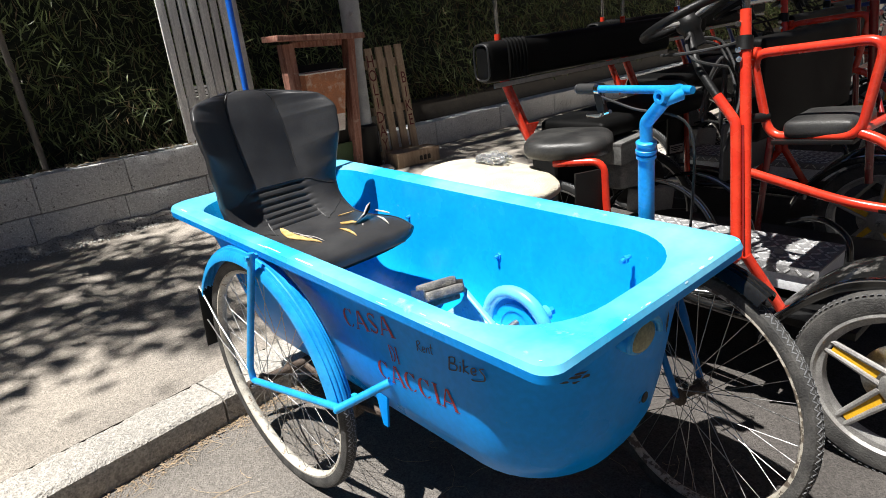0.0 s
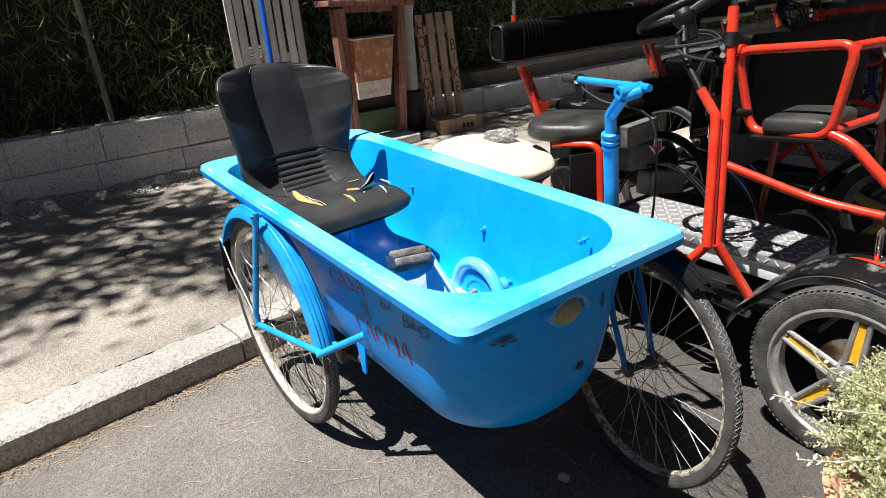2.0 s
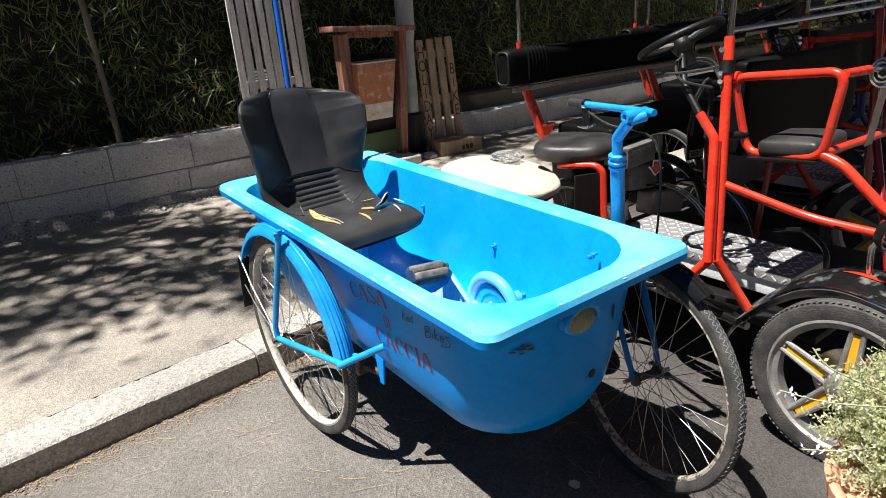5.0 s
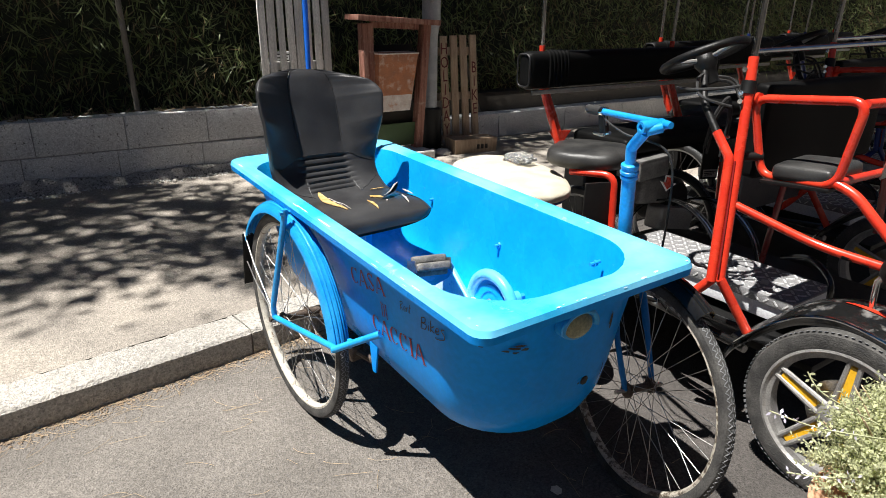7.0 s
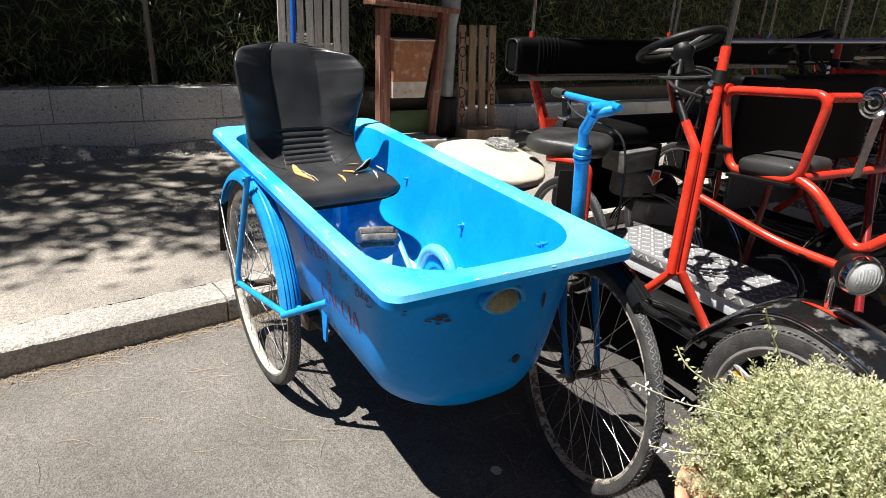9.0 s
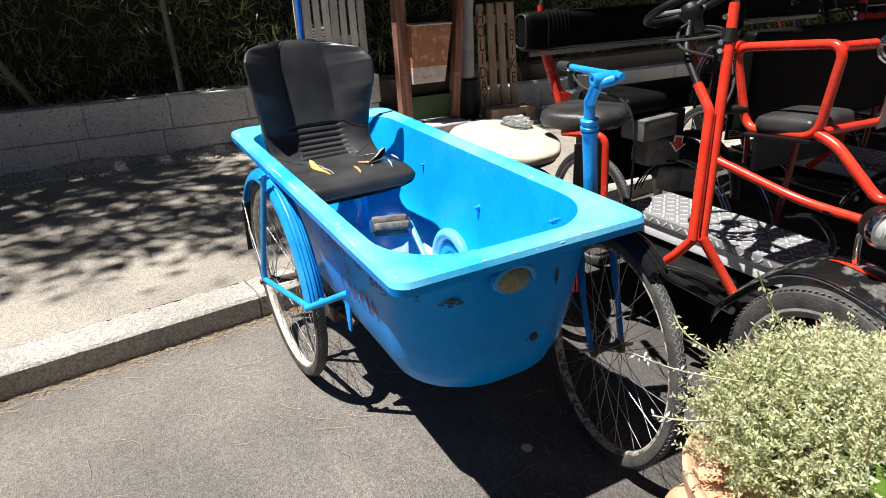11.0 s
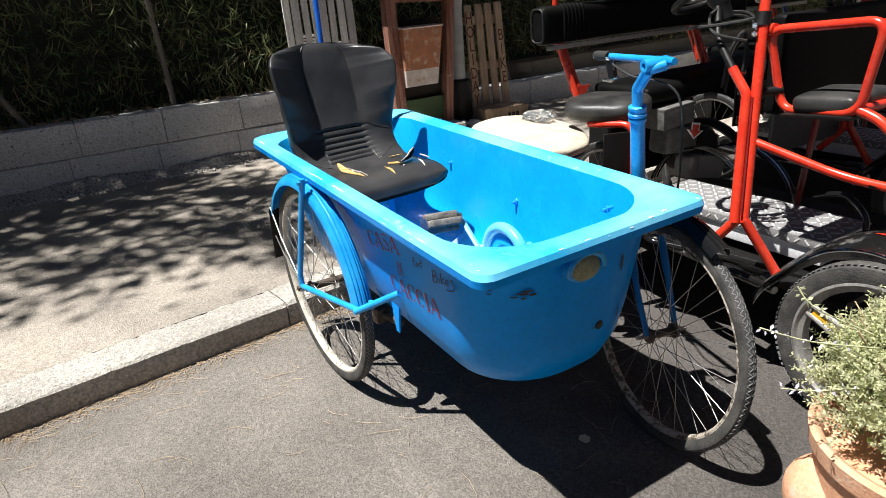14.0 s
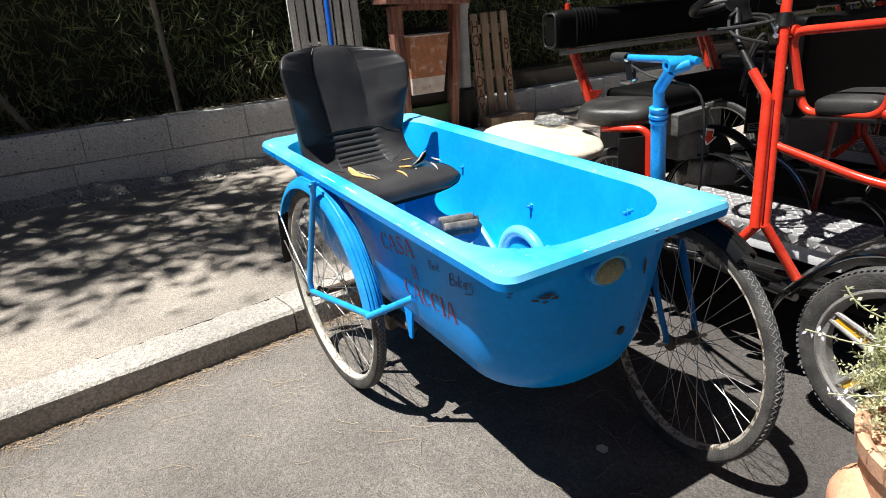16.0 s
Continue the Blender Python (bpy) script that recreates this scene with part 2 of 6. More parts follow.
STRAW = mat("dry_straw", (0.40, 0.30, 0.19), 0.85, var=0.25, scale=6, fine=60, bump=0.1)
BARK = mat("bark", (0.09, 0.07, 0.05), 0.9, var=0.35, scale=12, fine=80, bump=0.7, stretch=(3, 3, 0.6))


# ---- mesh helpers ----
def finish(name, bm, material, smooth=True):
    me = bpy.data.meshes.new(name)
    bmesh.ops.recalc_face_normals(bm, faces=bm.faces[:])
    bm.to_mesh(me)
    bm.free()
    me.materials.append(material)
    if smooth:
        me.shade_smooth()
        me.set_sharp_from_angle(angle=radians(38))
    return me


def part(name, bm, material, parent=None, label="", smooth=True):
    ob = new(name, finish(name, bm, material, smooth))
    if parent:
        ob.parent = parent
    if label:
        tagged(ob, label)
    return ob


def thing(name, label, category, group="", kind="", at=(0, 0, 0)):
    ob = new(name)
    ob.location = at
    ob.empty_display_size = 0.1
    return tagged(ob, label, category, group, kind)


def smooth_path(pts, n=8, closed=False):
    """Catmull-Rom curve through the points."""
    p = [Vector(q) for q in pts]
    out, m = [], len(p)
    for i in range(m if closed else m - 1):
        a, b, c, d = (p[(i + k) % m] if closed else p[min(max(i + k, 0), m - 1)] for k in (-1, 0, 1, 2))
        for j in range(n):
            t = j / n
            out.append(0.5 * (2 * b + (c - a) * t + (2 * a - 5 * b + 4 * c - d) * t * t + (3 * b - a - 3 * c + d) * t ** 3))
    if not closed:
        out.append(p[-1])
    return out


def rounded(pts, r, n=5, closed=False):
    """A polyline whose corners are rounded off with radius about r."""
    p, out = [Vector(q) for q in pts], []
    m = len(p)
    for i in range(m):
        if not closed and i in (0, m - 1):
            out.append(p[i])
            continue
        a, b, c = p[i - 1], p[i], p[(i + 1) % m]
        u, v = (a - b), (c - b)
        k = min(r, u.length * 0.45, v.length * 0.45)
        s, e = b + u.normalized() * k, b + v.normalized() * k
        for j in range(n + 1):
            t = j / n
            out.append((1 - t) ** 2 * s + 2 * t * (1 - t) * b + t * t * e)
    return out


def tube(pts, r, seg=10, closed=False, bm=None, flat=1.0):
    """A tube along the points; r is a number or one radius a point."""
    bm = bm or bmesh.new()
    p = [Vector(q) for q in pts]
    m = len(p)
    rad = r if isinstance(r, (list, tuple)) else [r] * m
    tan = [((p[(i + 1) % m] if closed or i < m - 1 else p[i]) - (p[i - 1] if closed or i > 0 else p[i])).normalized() for i in range(m)]
    ref = Vector((0, 0, 1)) if abs(tan[0].z) < 0.9 else Vector((1, 0, 0))
    nrm = (ref - tan[0] * ref.dot(tan[0])).normalized()
    rings = []
    for i in range(m):
        nrm = (nrm - tan[i] * nrm.dot(tan[i])).normalized()
        bi = tan[i].cross(nrm)
        rings.append([bm.verts.new(p[i] + rad[i] * (math.cos(a) * nrm * flat + math.sin(a) * bi)) for a in (k * math.tau / seg for k in range(seg))])
    for i in range(m if closed else m - 1):
        A, B = rings[i], rings[(i + 1) % m]
        for k in range(seg):
            bm.faces.new((A[k], A[(k + 1) % seg], B[(k + 1) % seg], B[k]))
    if not closed:
        bm.faces.new(rings[0][::-1]), bm.faces.new(rings[-1])
    return bm


def box(sx, sy, sz, m=None, bevel=0.0, bm=None, seg=2):
    own = bmesh.new()
    bmesh.ops.create_cube(own, size=1, matrix=(m or Matrix()) @ Matrix.Diagonal((sx, sy, sz, 1)))
    if bevel:
        bmesh.ops.bevel(own, geom=own.edges[:], offset=bevel, segments=seg, profile=0.6, affect="EDGES")
    if bm is None:
        return own
    merge(bm, own)
    return bm


def merge(bm, other):
    vs = {v: bm.verts.new(v.co) for v in other.verts}
    for f in other.faces:
        bm.faces.new([vs[v] for v in f.verts])
    other.free()
    return bm


def lathe(profile, m=None, seg=32, bm=None, closed=False):
    """Revolves (radius, height) pairs about z."""
    bm = bm or bmesh.new()
    m = m or Matrix()
    rings = [[bm.verts.new(m @ Vector((r * math.cos(a), r * math.sin(a), z))) for a in (k * math.tau / seg for k in range(seg))] for r, z in profile]
    for i in range(len(rings) if closed else len(rings) - 1):
        A, B = rings[i], rings[(i + 1) % len(rings)]
        for k in range(seg):
            bm.faces.new((A[k], A[(k + 1) % seg], B[(k + 1) % seg], B[k]))
    if not closed:
        for ring in (rings[0], rings[-1]):
            if (ring[0].co - ring[1].co).length > 1e-5:
                bm.faces.new(ring)
    bmesh.ops.remove_doubles(bm, verts=bm.verts[:], dist=1e-6)
    return bm


def loft(rings, bm=None, caps=True):
    bm = bm or bmesh.new()
    R = [[bm.verts.new(Vector(p)) for p in ring] for ring in rings]
    n = len(R[0])
    for A, B in zip(R, R[1:]):
        for k in range(n):
            bm.faces.new((A[k], A[(k + 1) % n], B[(k + 1) % n], B[k]))
    if caps:
        bm.faces.new(R[0][::-1]), bm.faces.new(R[-1])
    return bm


def plate(outline, thick, m=None, bm=None):
    """A flat outline (x, y) given a thickness along its z."""
    bm = bm or bmesh.new()
    m = m or Matrix()
    lo = [bm.verts.new(m @ Vector((x, y, -thick / 2))) for x, y in outline]
    hi = [bm.verts.new(m @ Vector((x, y, thick / 2))) for x, y in outline]
    n = len(lo)
    bm.faces.new(lo[::-1]), bm.faces.new(hi)
    for k in range(n):
        bm.faces.new((lo[k], lo[(k + 1) % n], hi[(k + 1) % n], hi[k]))
    return bm


def axes(origin, x, z):
    """A frame with the given x and z directions."""
    z = Vector(z).normalized()
    x = (Vector(x) - z * Vector(x).dot(z)).normalized()
    y = z.cross(x)
    m = Matrix((x, y, z)).transposed().to_4x4()
    m.translation = origin
    return m


def blades(name, centres, dirs, length, width, material, parent=None, seed=1, bend=0.25):
    """Many small leaves in one mesh: each a bent blade of four faces' outline."""
    rng = np.random.default_rng(seed)
    n = len(centres)
    c, d = np.asarray(centres, float), np.asarray(dirs, float)
    d /= np.linalg.norm(d, axis=1)[:, None]
    s = np.cross(d, rng.normal(size=(n, 3)))
    s /= np.linalg.norm(s, axis=1)[:, None]
    u = np.cross(d, s)
    L = (length * rng.uniform(0.6, 1.25, n))[:, None]
    W = (width * rng.uniform(0.7, 1.2, n))[:, None]
    p0 = c - d * L * 0.5
    p1, p2 = c - s * W * 0.5 - u * L * bend * 0.3, c + s * W * 0.5 - u * L * bend * 0.3
    p3 = c + d * L * 0.5 - u * L * bend
    v = np.stack([p0, p1, p2, p3], 1).reshape(-1, 3)
    i = np.arange(n)[:, None] * 4
    f = np.concatenate([i + [[0, 1, 2]], i + [[1, 3, 2]]])
    me = bpy.data.meshes.new(name)
    me.from_pydata(v.tolist(), [], f.tolist())
    me.materials.append(material)
    ob = new(name, me)
    if parent:
        ob.parent = parent
    return ob


# ---- the setting: road, kerb, pavement, wall ----
KA, KB = Vector((-1.343, 0.612, 0)), Vector((-0.33, 0.742, 0))
KDIR = (KB - KA).normalized()
KN = Vector((-KDIR.y, KDIR.x, 0))
PAVE_Z, KERB_Z = 0.112, 0.118


def kerb_point(s, n, z=0.0):
    """s metres along the kerb from below the tub, n metres behind its face."""
    p = KB + KDIR * s + KN * n
    return Vector((p.x, p.y, z))


def sheet(name, corners, nx, ny, z, rough, seed, material, label, category):
    bm = bmesh.new()
    a, b, c, d = (Vector(q) for q in corners)
    g = []
    for j in range(ny + 1):
        row = []
        for i in range(nx + 1):
            u, v = i / nx, j / ny
            p = (a * (1 - u) + b * u) * (1 - v) + (d * (1 - u) + c * u) * v
            row.append(bm.verts.new((p.x, p.y, z + rough * noise.noise(Vector((p.x * 1.7, p.y * 1.7, seed))))))
        g.append(row)
    for j in range(ny):
        for i in range(nx):
            bm.faces.new((g[j][i], g[j][i + 1], g[j + 1][i + 1], g[j + 1][i]))
    return tagged(part(name, bm, material), label, category, kind="structure")


far = bmesh.new()
far_v = [far.verts.new(p) for p in ((-400, -400, -0.02), (400, -400, -0.02), (400, 400, -0.02), (-400, 400, -0.02))]
far.faces.new(far_v)
tagged(part("ground", far, SOIL, smooth=False), "dark earth reaching out to the horizon", "ground", kind="structure")
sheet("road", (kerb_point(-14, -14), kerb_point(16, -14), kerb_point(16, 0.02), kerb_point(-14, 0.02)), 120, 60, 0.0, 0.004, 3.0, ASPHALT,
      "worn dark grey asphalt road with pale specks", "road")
sheet("pavement", (kerb_point(-14, 0.2), kerb_point(16, 0.2), kerb_point(16, 5.5), kerb_point(-14, 5.5)), 120, 40, PAVE_Z, 0.006, 9.0, PAVING,
      "dusty grey concrete pavement with dappled shade", "pavement")

kerb = thing("kerb", "rough pale grey kerb of long worn stones", "kerb", kind="structure")
edges = [-8.3, -7.3, -6.3, -5.3, -4.3, -3.3, -2.2, -1.19, -0.03, 0.97, 1.97, 2.97, 3.97, 4.97, 5.97, 6.97, 7.97, 8.97]
for k, (s0, s1) in enumerate(zip(edges, edges[1:])):
    bm = bmesh.new()
    rings = []
    for i in range(71):
        s = s0 + 0.004 + (s1 - s0 - 0.008) * i / 70
        prof = [(0.004, -0.03), (0.002, 0.05), (0.0, KERB_Z - 0.016), (0.014, KERB_Z - 0.003), (0.06, KERB_Z), (0.19, KERB_Z - 0.001), (0.205, KERB_Z - 0.03), (0.205, -0.03)]
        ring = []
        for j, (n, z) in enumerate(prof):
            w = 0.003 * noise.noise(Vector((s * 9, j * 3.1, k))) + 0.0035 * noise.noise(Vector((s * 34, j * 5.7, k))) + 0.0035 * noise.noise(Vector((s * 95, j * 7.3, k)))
            w *= 0.35 if j < 3 else 1.0
            ring.append(kerb_point(s, n + w, z + (w if z > 0 else 0)))
        rings.append(ring)
    part("kerb_stone", loft(rings), KERB, kerb)

WALL_Y = 3.72
wall = thing("wall_back", "low garden wall of grey concrete blocks", "wall", kind="structure")


def block(x0, x1, z0, z1, y=WALL_Y, d=0.2, seed=0):
    bm = box(x1 - x0 - 0.006, d, z1 - z0 - 0.006, pose((x0 + x1) / 2, y + d / 2, (z0 + z1) / 2), 0.006)
    for v in bm.verts:
        v.co += Vector((1, 1, 1)) * 0.005 * noise.noise(v.co * 7 + Vector((seed, 0, 0)))
    return part("block", bm, BLOCK, wall, smooth=True)


def wall_run(x0, x1, z, tops, y, length, joints):
    """Courses of blocks from x0 to x1; joints: a joint's place in each course."""
    for c in range(tops):
        x = joints[c] - length[c] * math.ceil((joints[c] - x0) / length[c])
        k = 0
        while x < x1:
            a, b = max(x, x0), min(x + length[c], x1)
            if b - a > 0.05:
                block(a, b, z + 0.262 * c, z + 0.262 * (c + 1) - 0.003, y, seed=k + 17 * c)
            x += length[c]
            k += 1


MORTAR = ground_mat("pale_grey_mortar", (0.30, 0.30, 0.295), (0.42, 0.42, 0.41), (1.2, 1.2, 1.2))
wall_run(-6.0, 1.55, 0.112, 2, WALL_Y, (0.64, 0.62), (-1.03, 0.31))
wall_run(2.6, 16, 0.112, 1, WALL_Y + 0.03, (1.0,), (3.43,))
part("mortar", box(7.5, 0.186, 0.512, pose(-2.25, WALL_Y + 0.105, 0.36)), MORTAR, wall, smooth=False)
part("mortar", box(13.3, 0.186, 0.25, pose(9.3, WALL_Y + 0.135, 0.235)), MORTAR, wall, smooth=False)

# rough concrete footing that spills out along the foot of the wall
FOOTING = chips(ground_mat("rough_footing_concrete", (0.30, 0.295, 0.285), (0.43, 0.42, 0.40), (1.25, 1.2, 1.15)), (0.08, 0.075, 0.07), 60, 0.54, 0.62)
rings = []
for i in range(241):
    x = -4.5 + 6.0 * i / 240
    w = 0.085 + 0.05 * noise.noise(Vector((x * 1.8, 3, 1))) + 0.02 * noise.noise(Vector((x * 7, 5, 1)))
    h = 0.085 + 0.045 * noise.noise(Vector((x * 1.5, 8, 2))) + 0.018 * noise.noise(Vector((x * 9, 2, 6)))
    rings.append([(x, WALL_Y + 0.02, 0.10), (x, WALL_Y - w, 0.10)] + [(x, WALL_Y - w * (1 - f) + 0.012 * noise.noise(Vector((x * 22, f * 5, 3))), 0.112 + h * (1 - (1 - f) ** 1.7) + 0.016 * noise.noise(Vector((x * 26, f * 6, 7)))) for f in (0.12, 0.3, 0.5, 0.7, 0.85)] + [(x, WALL_Y + 0.02, 0.112 + h)])
tagged(part("wall_footing", loft(rings), FOOTING), "rough grey concrete footing along the wall foot", "footing", kind="structure")
bank = box(26, 3.0, 0.6, pose(6, WALL_Y + 1.75, 0.28), 0.05)
tagged(part("bank", bank, SOIL), "dark soil bank behind the low wall", "soil", kind="structure")

# ---- hedge behind the wall ----
rng = np.random.default_rng(5)
hedge = thing("hedge", "tall dense dark green hedge of narrow drooping leaves", "hedge", kind="stuff", at=(0, 0, 0))
# near-black sheet behind the leaves stands in for the shade deep inside
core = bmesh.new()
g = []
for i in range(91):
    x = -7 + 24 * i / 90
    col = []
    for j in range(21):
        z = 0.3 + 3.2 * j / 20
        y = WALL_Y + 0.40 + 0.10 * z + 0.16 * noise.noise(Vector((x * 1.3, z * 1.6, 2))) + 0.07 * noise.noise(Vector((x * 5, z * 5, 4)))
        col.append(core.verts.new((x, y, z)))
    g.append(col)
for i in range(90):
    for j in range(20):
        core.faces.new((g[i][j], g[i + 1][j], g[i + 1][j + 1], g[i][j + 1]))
part("hedge_core", core, mat("hedge_shade_backing", (0.010, 0.014, 0.006), 0.9, var=0.5, scale=14, fine=60, bump=0.8, col2=(0.022, 0.026, 0.012)), hedge)
n = 48000
hx, hz = rng.uniform(-5, 16, n), 0.55 + 2.9 * rng.uniform(0, 1, n) ** 1.15
hy = WALL_Y + 0.30 + 0.10 * hz + np.array([0.17 * noise.noise(Vector((x * 1.3, z * 1.6, 2))) for x, z in zip(hx, hz)]) + rng.normal(0, 0.07, n)
hd = rng.normal(0, 0.55, (n, 3)) + np.array([0, -0.35, -0.55])
blades("hedge_leaves", np.stack([hx, hy, hz], 1), hd, 0.15, 0.014, HEDGE_LEAF, hedge, 7)

n = 7000
hx, hz = rng.uniform(-5, 16, n), 0.6 + 1.8 * rng.uniform(0, 1, n) ** 1.6
hy = WALL_Y + 0.26 + 0.10 * hz + np.array([0.17 * noise.noise(Vector((x * 1.3, z * 1.6, 2))) for x, z in zip(hx, hz)]) + rng.normal(0, 0.05, n)
hd = rng.normal(0, 0.5, (n, 3)) + np.array([0, -0.25, -0.9])
blades("dry_blades", np.stack([hx, hy, hz], 1), hd, 0.17, 0.008, DRY_BLADE, hedge, 9)


# ---- wheels ----
def wheel(parent, centre, yaw, lean, R, tyre_w, tyre_mat, rim_mat, spokes, name="wheel", label="", hub_w=0.1):
    """A spoked wheel: yaw of its rolling direction and its lean, in radians."""
    d = Vector((math.cos(yaw), math.sin(yaw), 0))
    nr = Vector((-math.sin(yaw), math.cos(yaw), 0))
    up = Vector((0, 0, 1)) * math.cos(lean) + nr * math.sin(lean)
    m = axes(centre, d, d.cross(up))
    hub = tube([m @ Vector((0, 0, z)) for z in (-hub_w / 2, -hub_w / 2 + 0.008, -hub_w / 2 + 0.009, 0, hub_w / 2 - 0.009, hub_w / 2 - 0.008, hub_w / 2)],
               [0.024, 0.024, 0.013, 0.012, 0.013, 0.024, 0.024], 14)
    w = part(name, hub, RUSTY, parent, label)
    part("axle", tube([m @ Vector((0, 0, -hub_w * 0.9)), m @ Vector((0, 0, hub_w * 0.9))], 0.006, 8), STEEL, w)
    r = tyre_w / 2
    prof = [(R - r * 1.75, -r * 0.72), (R - r * 0.9, -r), (R - r * 0.35, -r * 0.86), (R - 0.001, -r * 0.4), (R, 0), (R - 0.001, r * 0.4), (R - r * 0.35, r * 0.86), (R - r * 0.9, r), (R - r * 1.75, r * 0.72)]
    part("tyre", lathe(prof, m, 72, closed=True), tyre_mat, w)
    tread = bmesh.new()
    cnt = int(R * 330)
    step = math.tau * R / cnt
    for k in range(cnt):
        for j, (c, z, tilt, ln) in enumerate(((0, 0.0, 0, 0.34), (0.5, 0.36, 52, 0.62), (0.5, -0.36, -52, 0.62), (0, 0.50, -46, 0.56), (0, -0.50, 46, 0.56))):
            a = (k + c) * math.tau / cnt
            drop = 0.0006 + max(0.0, abs(z) - 0.4) * 0.76 * r
            t = m @ Matrix.Rotation(a, 4, "Z") @ pose(R - drop - 0.0002, 0, z * r) @ Matrix.Rotation(-z * 1.0, 4, "Y") @ Matrix.Rotation(radians(tilt), 4, "X")
            box(0.0018, step * ln if j else step * 0.5, r * 0.13, t, 0, tread)
    tagged(part("tread", tread, TREAD, w, smooth=False), "fine worn tread lugs", kind="stuff")
    ri = R - r * 1.75
    part("rim", lathe([(ri + 0.004, -r * 0.7), (ri - 0.006, -r * 0.74), (ri - 0.012, -r * 0.45), (ri - 0.014, 0), (ri - 0.012, r * 0.45), (ri - 0.006, r * 0.74), (ri + 0.004, r * 0.7), (ri - 0.004, 0)], m, 72, closed=True), rim_mat, w)
    for k in range(spokes):
        s = 1 if k % 2 else -1
        a = k * math.tau / spokes
        b = a + (1 if (k // 2) % 2 else -1) * radians(62)
        p0 = Vector((0.021 * math.cos(b), 0.021 * math.sin(b), s * hub_w * 0.42))
        p1 = Vector(((ri - 0.016) * math.cos(a), (ri - 0.016) * math.sin(a), s * 0.004))
        part("spoke", tube([m @ p0, m @ p1], 0.0011, 5), STEEL, w)
    return w, m


# ---- the bathtub tricycle ----
trike = thing("bathtub_tricycle", "bright blue enamelled bathtub turned into a pedal tricycle", "tricycle")
TUB = pose(0.010, 0.003, 0.832, 1.5, -1.1, 0.0)
DEEP, WIDE = 1.08, 1.037


def rr(hx0, hx1, y0, y1, rf, rb, z, nc=9, ns=10):
    """A rounded rectangle, front end at y0 with corner radius rf, back end y1 with rb, as a ring of points."""
    out = []
    cs = [(hx1 - rf, y0 + rf, rf, -90), (hx1 - rb, y1 - rb, rb, 0), (hx0 + rb, y1 - rb, rb, 90), (hx0 + rf, y0 + rf, rf, 180)]
    pts = []
    for cx, cy, r, a0 in cs:
        pts.append([(cx + r * math.cos(radians(a0 + 90 * k / nc)), cy + r * math.sin(radians(a0 + 90 * k / nc))) for k in range(nc + 1)])
    for q in range(4):
        out += pts[q]
        a, b = pts[q][-1], pts[(q + 1) % 4][0]
        out += [(a[0] + (b[0] - a[0]) * k / ns, a[1] + (b[1] - a[1]) * k / ns) for k in range(1, ns)]
    return [TUB @ Vector((x * WIDE, y, z * DEEP if z < -0.044 else z)) for x, y in out]


def open_loft(rings):
    """A loft closed at its last ring only."""
    bm = loft(rings, caps=False)
    bm.verts.ensure_lookup_table()
    bm.faces.new(bm.verts[-len(rings[-1]):])
    return bm


outer = [rr(-0.13, 0.13, -0.60, 0.50, 0.12, 0.12, -0.434), rr(-0.19, 0.19, -0.685, 0.58, 0.17, 0.17, -0.429), rr(-0.232, 0.232, -0.735, 0.635, 0.20, 0.19, -0.402),
         rr(-0.255, 0.255, -0.762, 0.67, 0.21, 0.19, -0.345), rr(-0.268, 0.268, -0.776, 0.70, 0.21, 0.19, -0.27), rr(-0.283, 0.283, -0.788, 0.745, 0.20, 0.18, -0.15),
         rr(-0.300, 0.300, -0.797, 0.79, 0.19, 0.16, -0.045), rr(-0.305, 0.305, -0.80, 0.80, 0.18, 0.15, -0.012)]
lip = [rr(-0.335, 0.335, -0.835, 0.835, 0.05, 0.05, -0.010), rr(-0.342, 0.342, -0.842, 0.842, 0.046, 0.05, -0.036), rr(-0.350, 0.350, -0.850, 0.850, 0.042, 0.05, -0.034),
       rr(-0.352, 0.352, -0.852, 0.852, 0.042, 0.05, -0.014), rr(-0.347, 0.347, -0.847, 0.847, 0.042, 0.05, 0.000), rr(-0.335, 0.335, -0.836, 0.836, 0.045, 0.05, 0.005),
       rr(-0.318, 0.318, -0.81, 0.815, 0.09, 0.08, 0.003)]
inner = [rr(-0.302, 0.302, -0.782, 0.795, 0.20, 0.13, 0.000), rr(-0.293, 0.293, -0.768, 0.785, 0.21, 0.14, -0.012), rr(-0.289, 0.289, -0.762, 0.775, 0.21, 0.15, -0.04),
         rr(-0.275, 0.275, -0.748, 0.735, 0.21, 0.17, -0.15), rr(-0.260, 0.260, -0.736, 0.69, 0.21, 0.18, -0.27), rr(-0.245, 0.245, -0.72, 0.655, 0.20, 0.18, -0.33),
         rr(-0.222, 0.222, -0.695, 0.62, 0.19, 0.18, -0.362), rr(-0.18, 0.18, -0.65, 0.56, 0.16, 0.16, -0.380), rr(-0.12, 0.12, -0.58, 0.48, 0.11, 0.11, -0.384)]
# the lip's outer face takes the shell's shade-deepened blue too
tub = part("tub", open_loft((outer + lip[:4])[::-1]), BLUE_SHELL_SHADE, trike, "blue painted bathtub shell with scuffed sides")
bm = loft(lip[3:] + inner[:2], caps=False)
part("rolled_rim", bm, BLUE_RIM, tub, "worn blue rim with chipped edges, paled by painted glare")
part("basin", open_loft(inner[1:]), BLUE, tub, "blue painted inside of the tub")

RIM_DULL = chips(mat("worn_cream_rim_paint", (0.40, 0.37, 0.31), 0.55, var=0.2, scale=40, fine=160, bump=0.15), (0.10, 0.08, 0.06), 40, 0.48, 0.54)
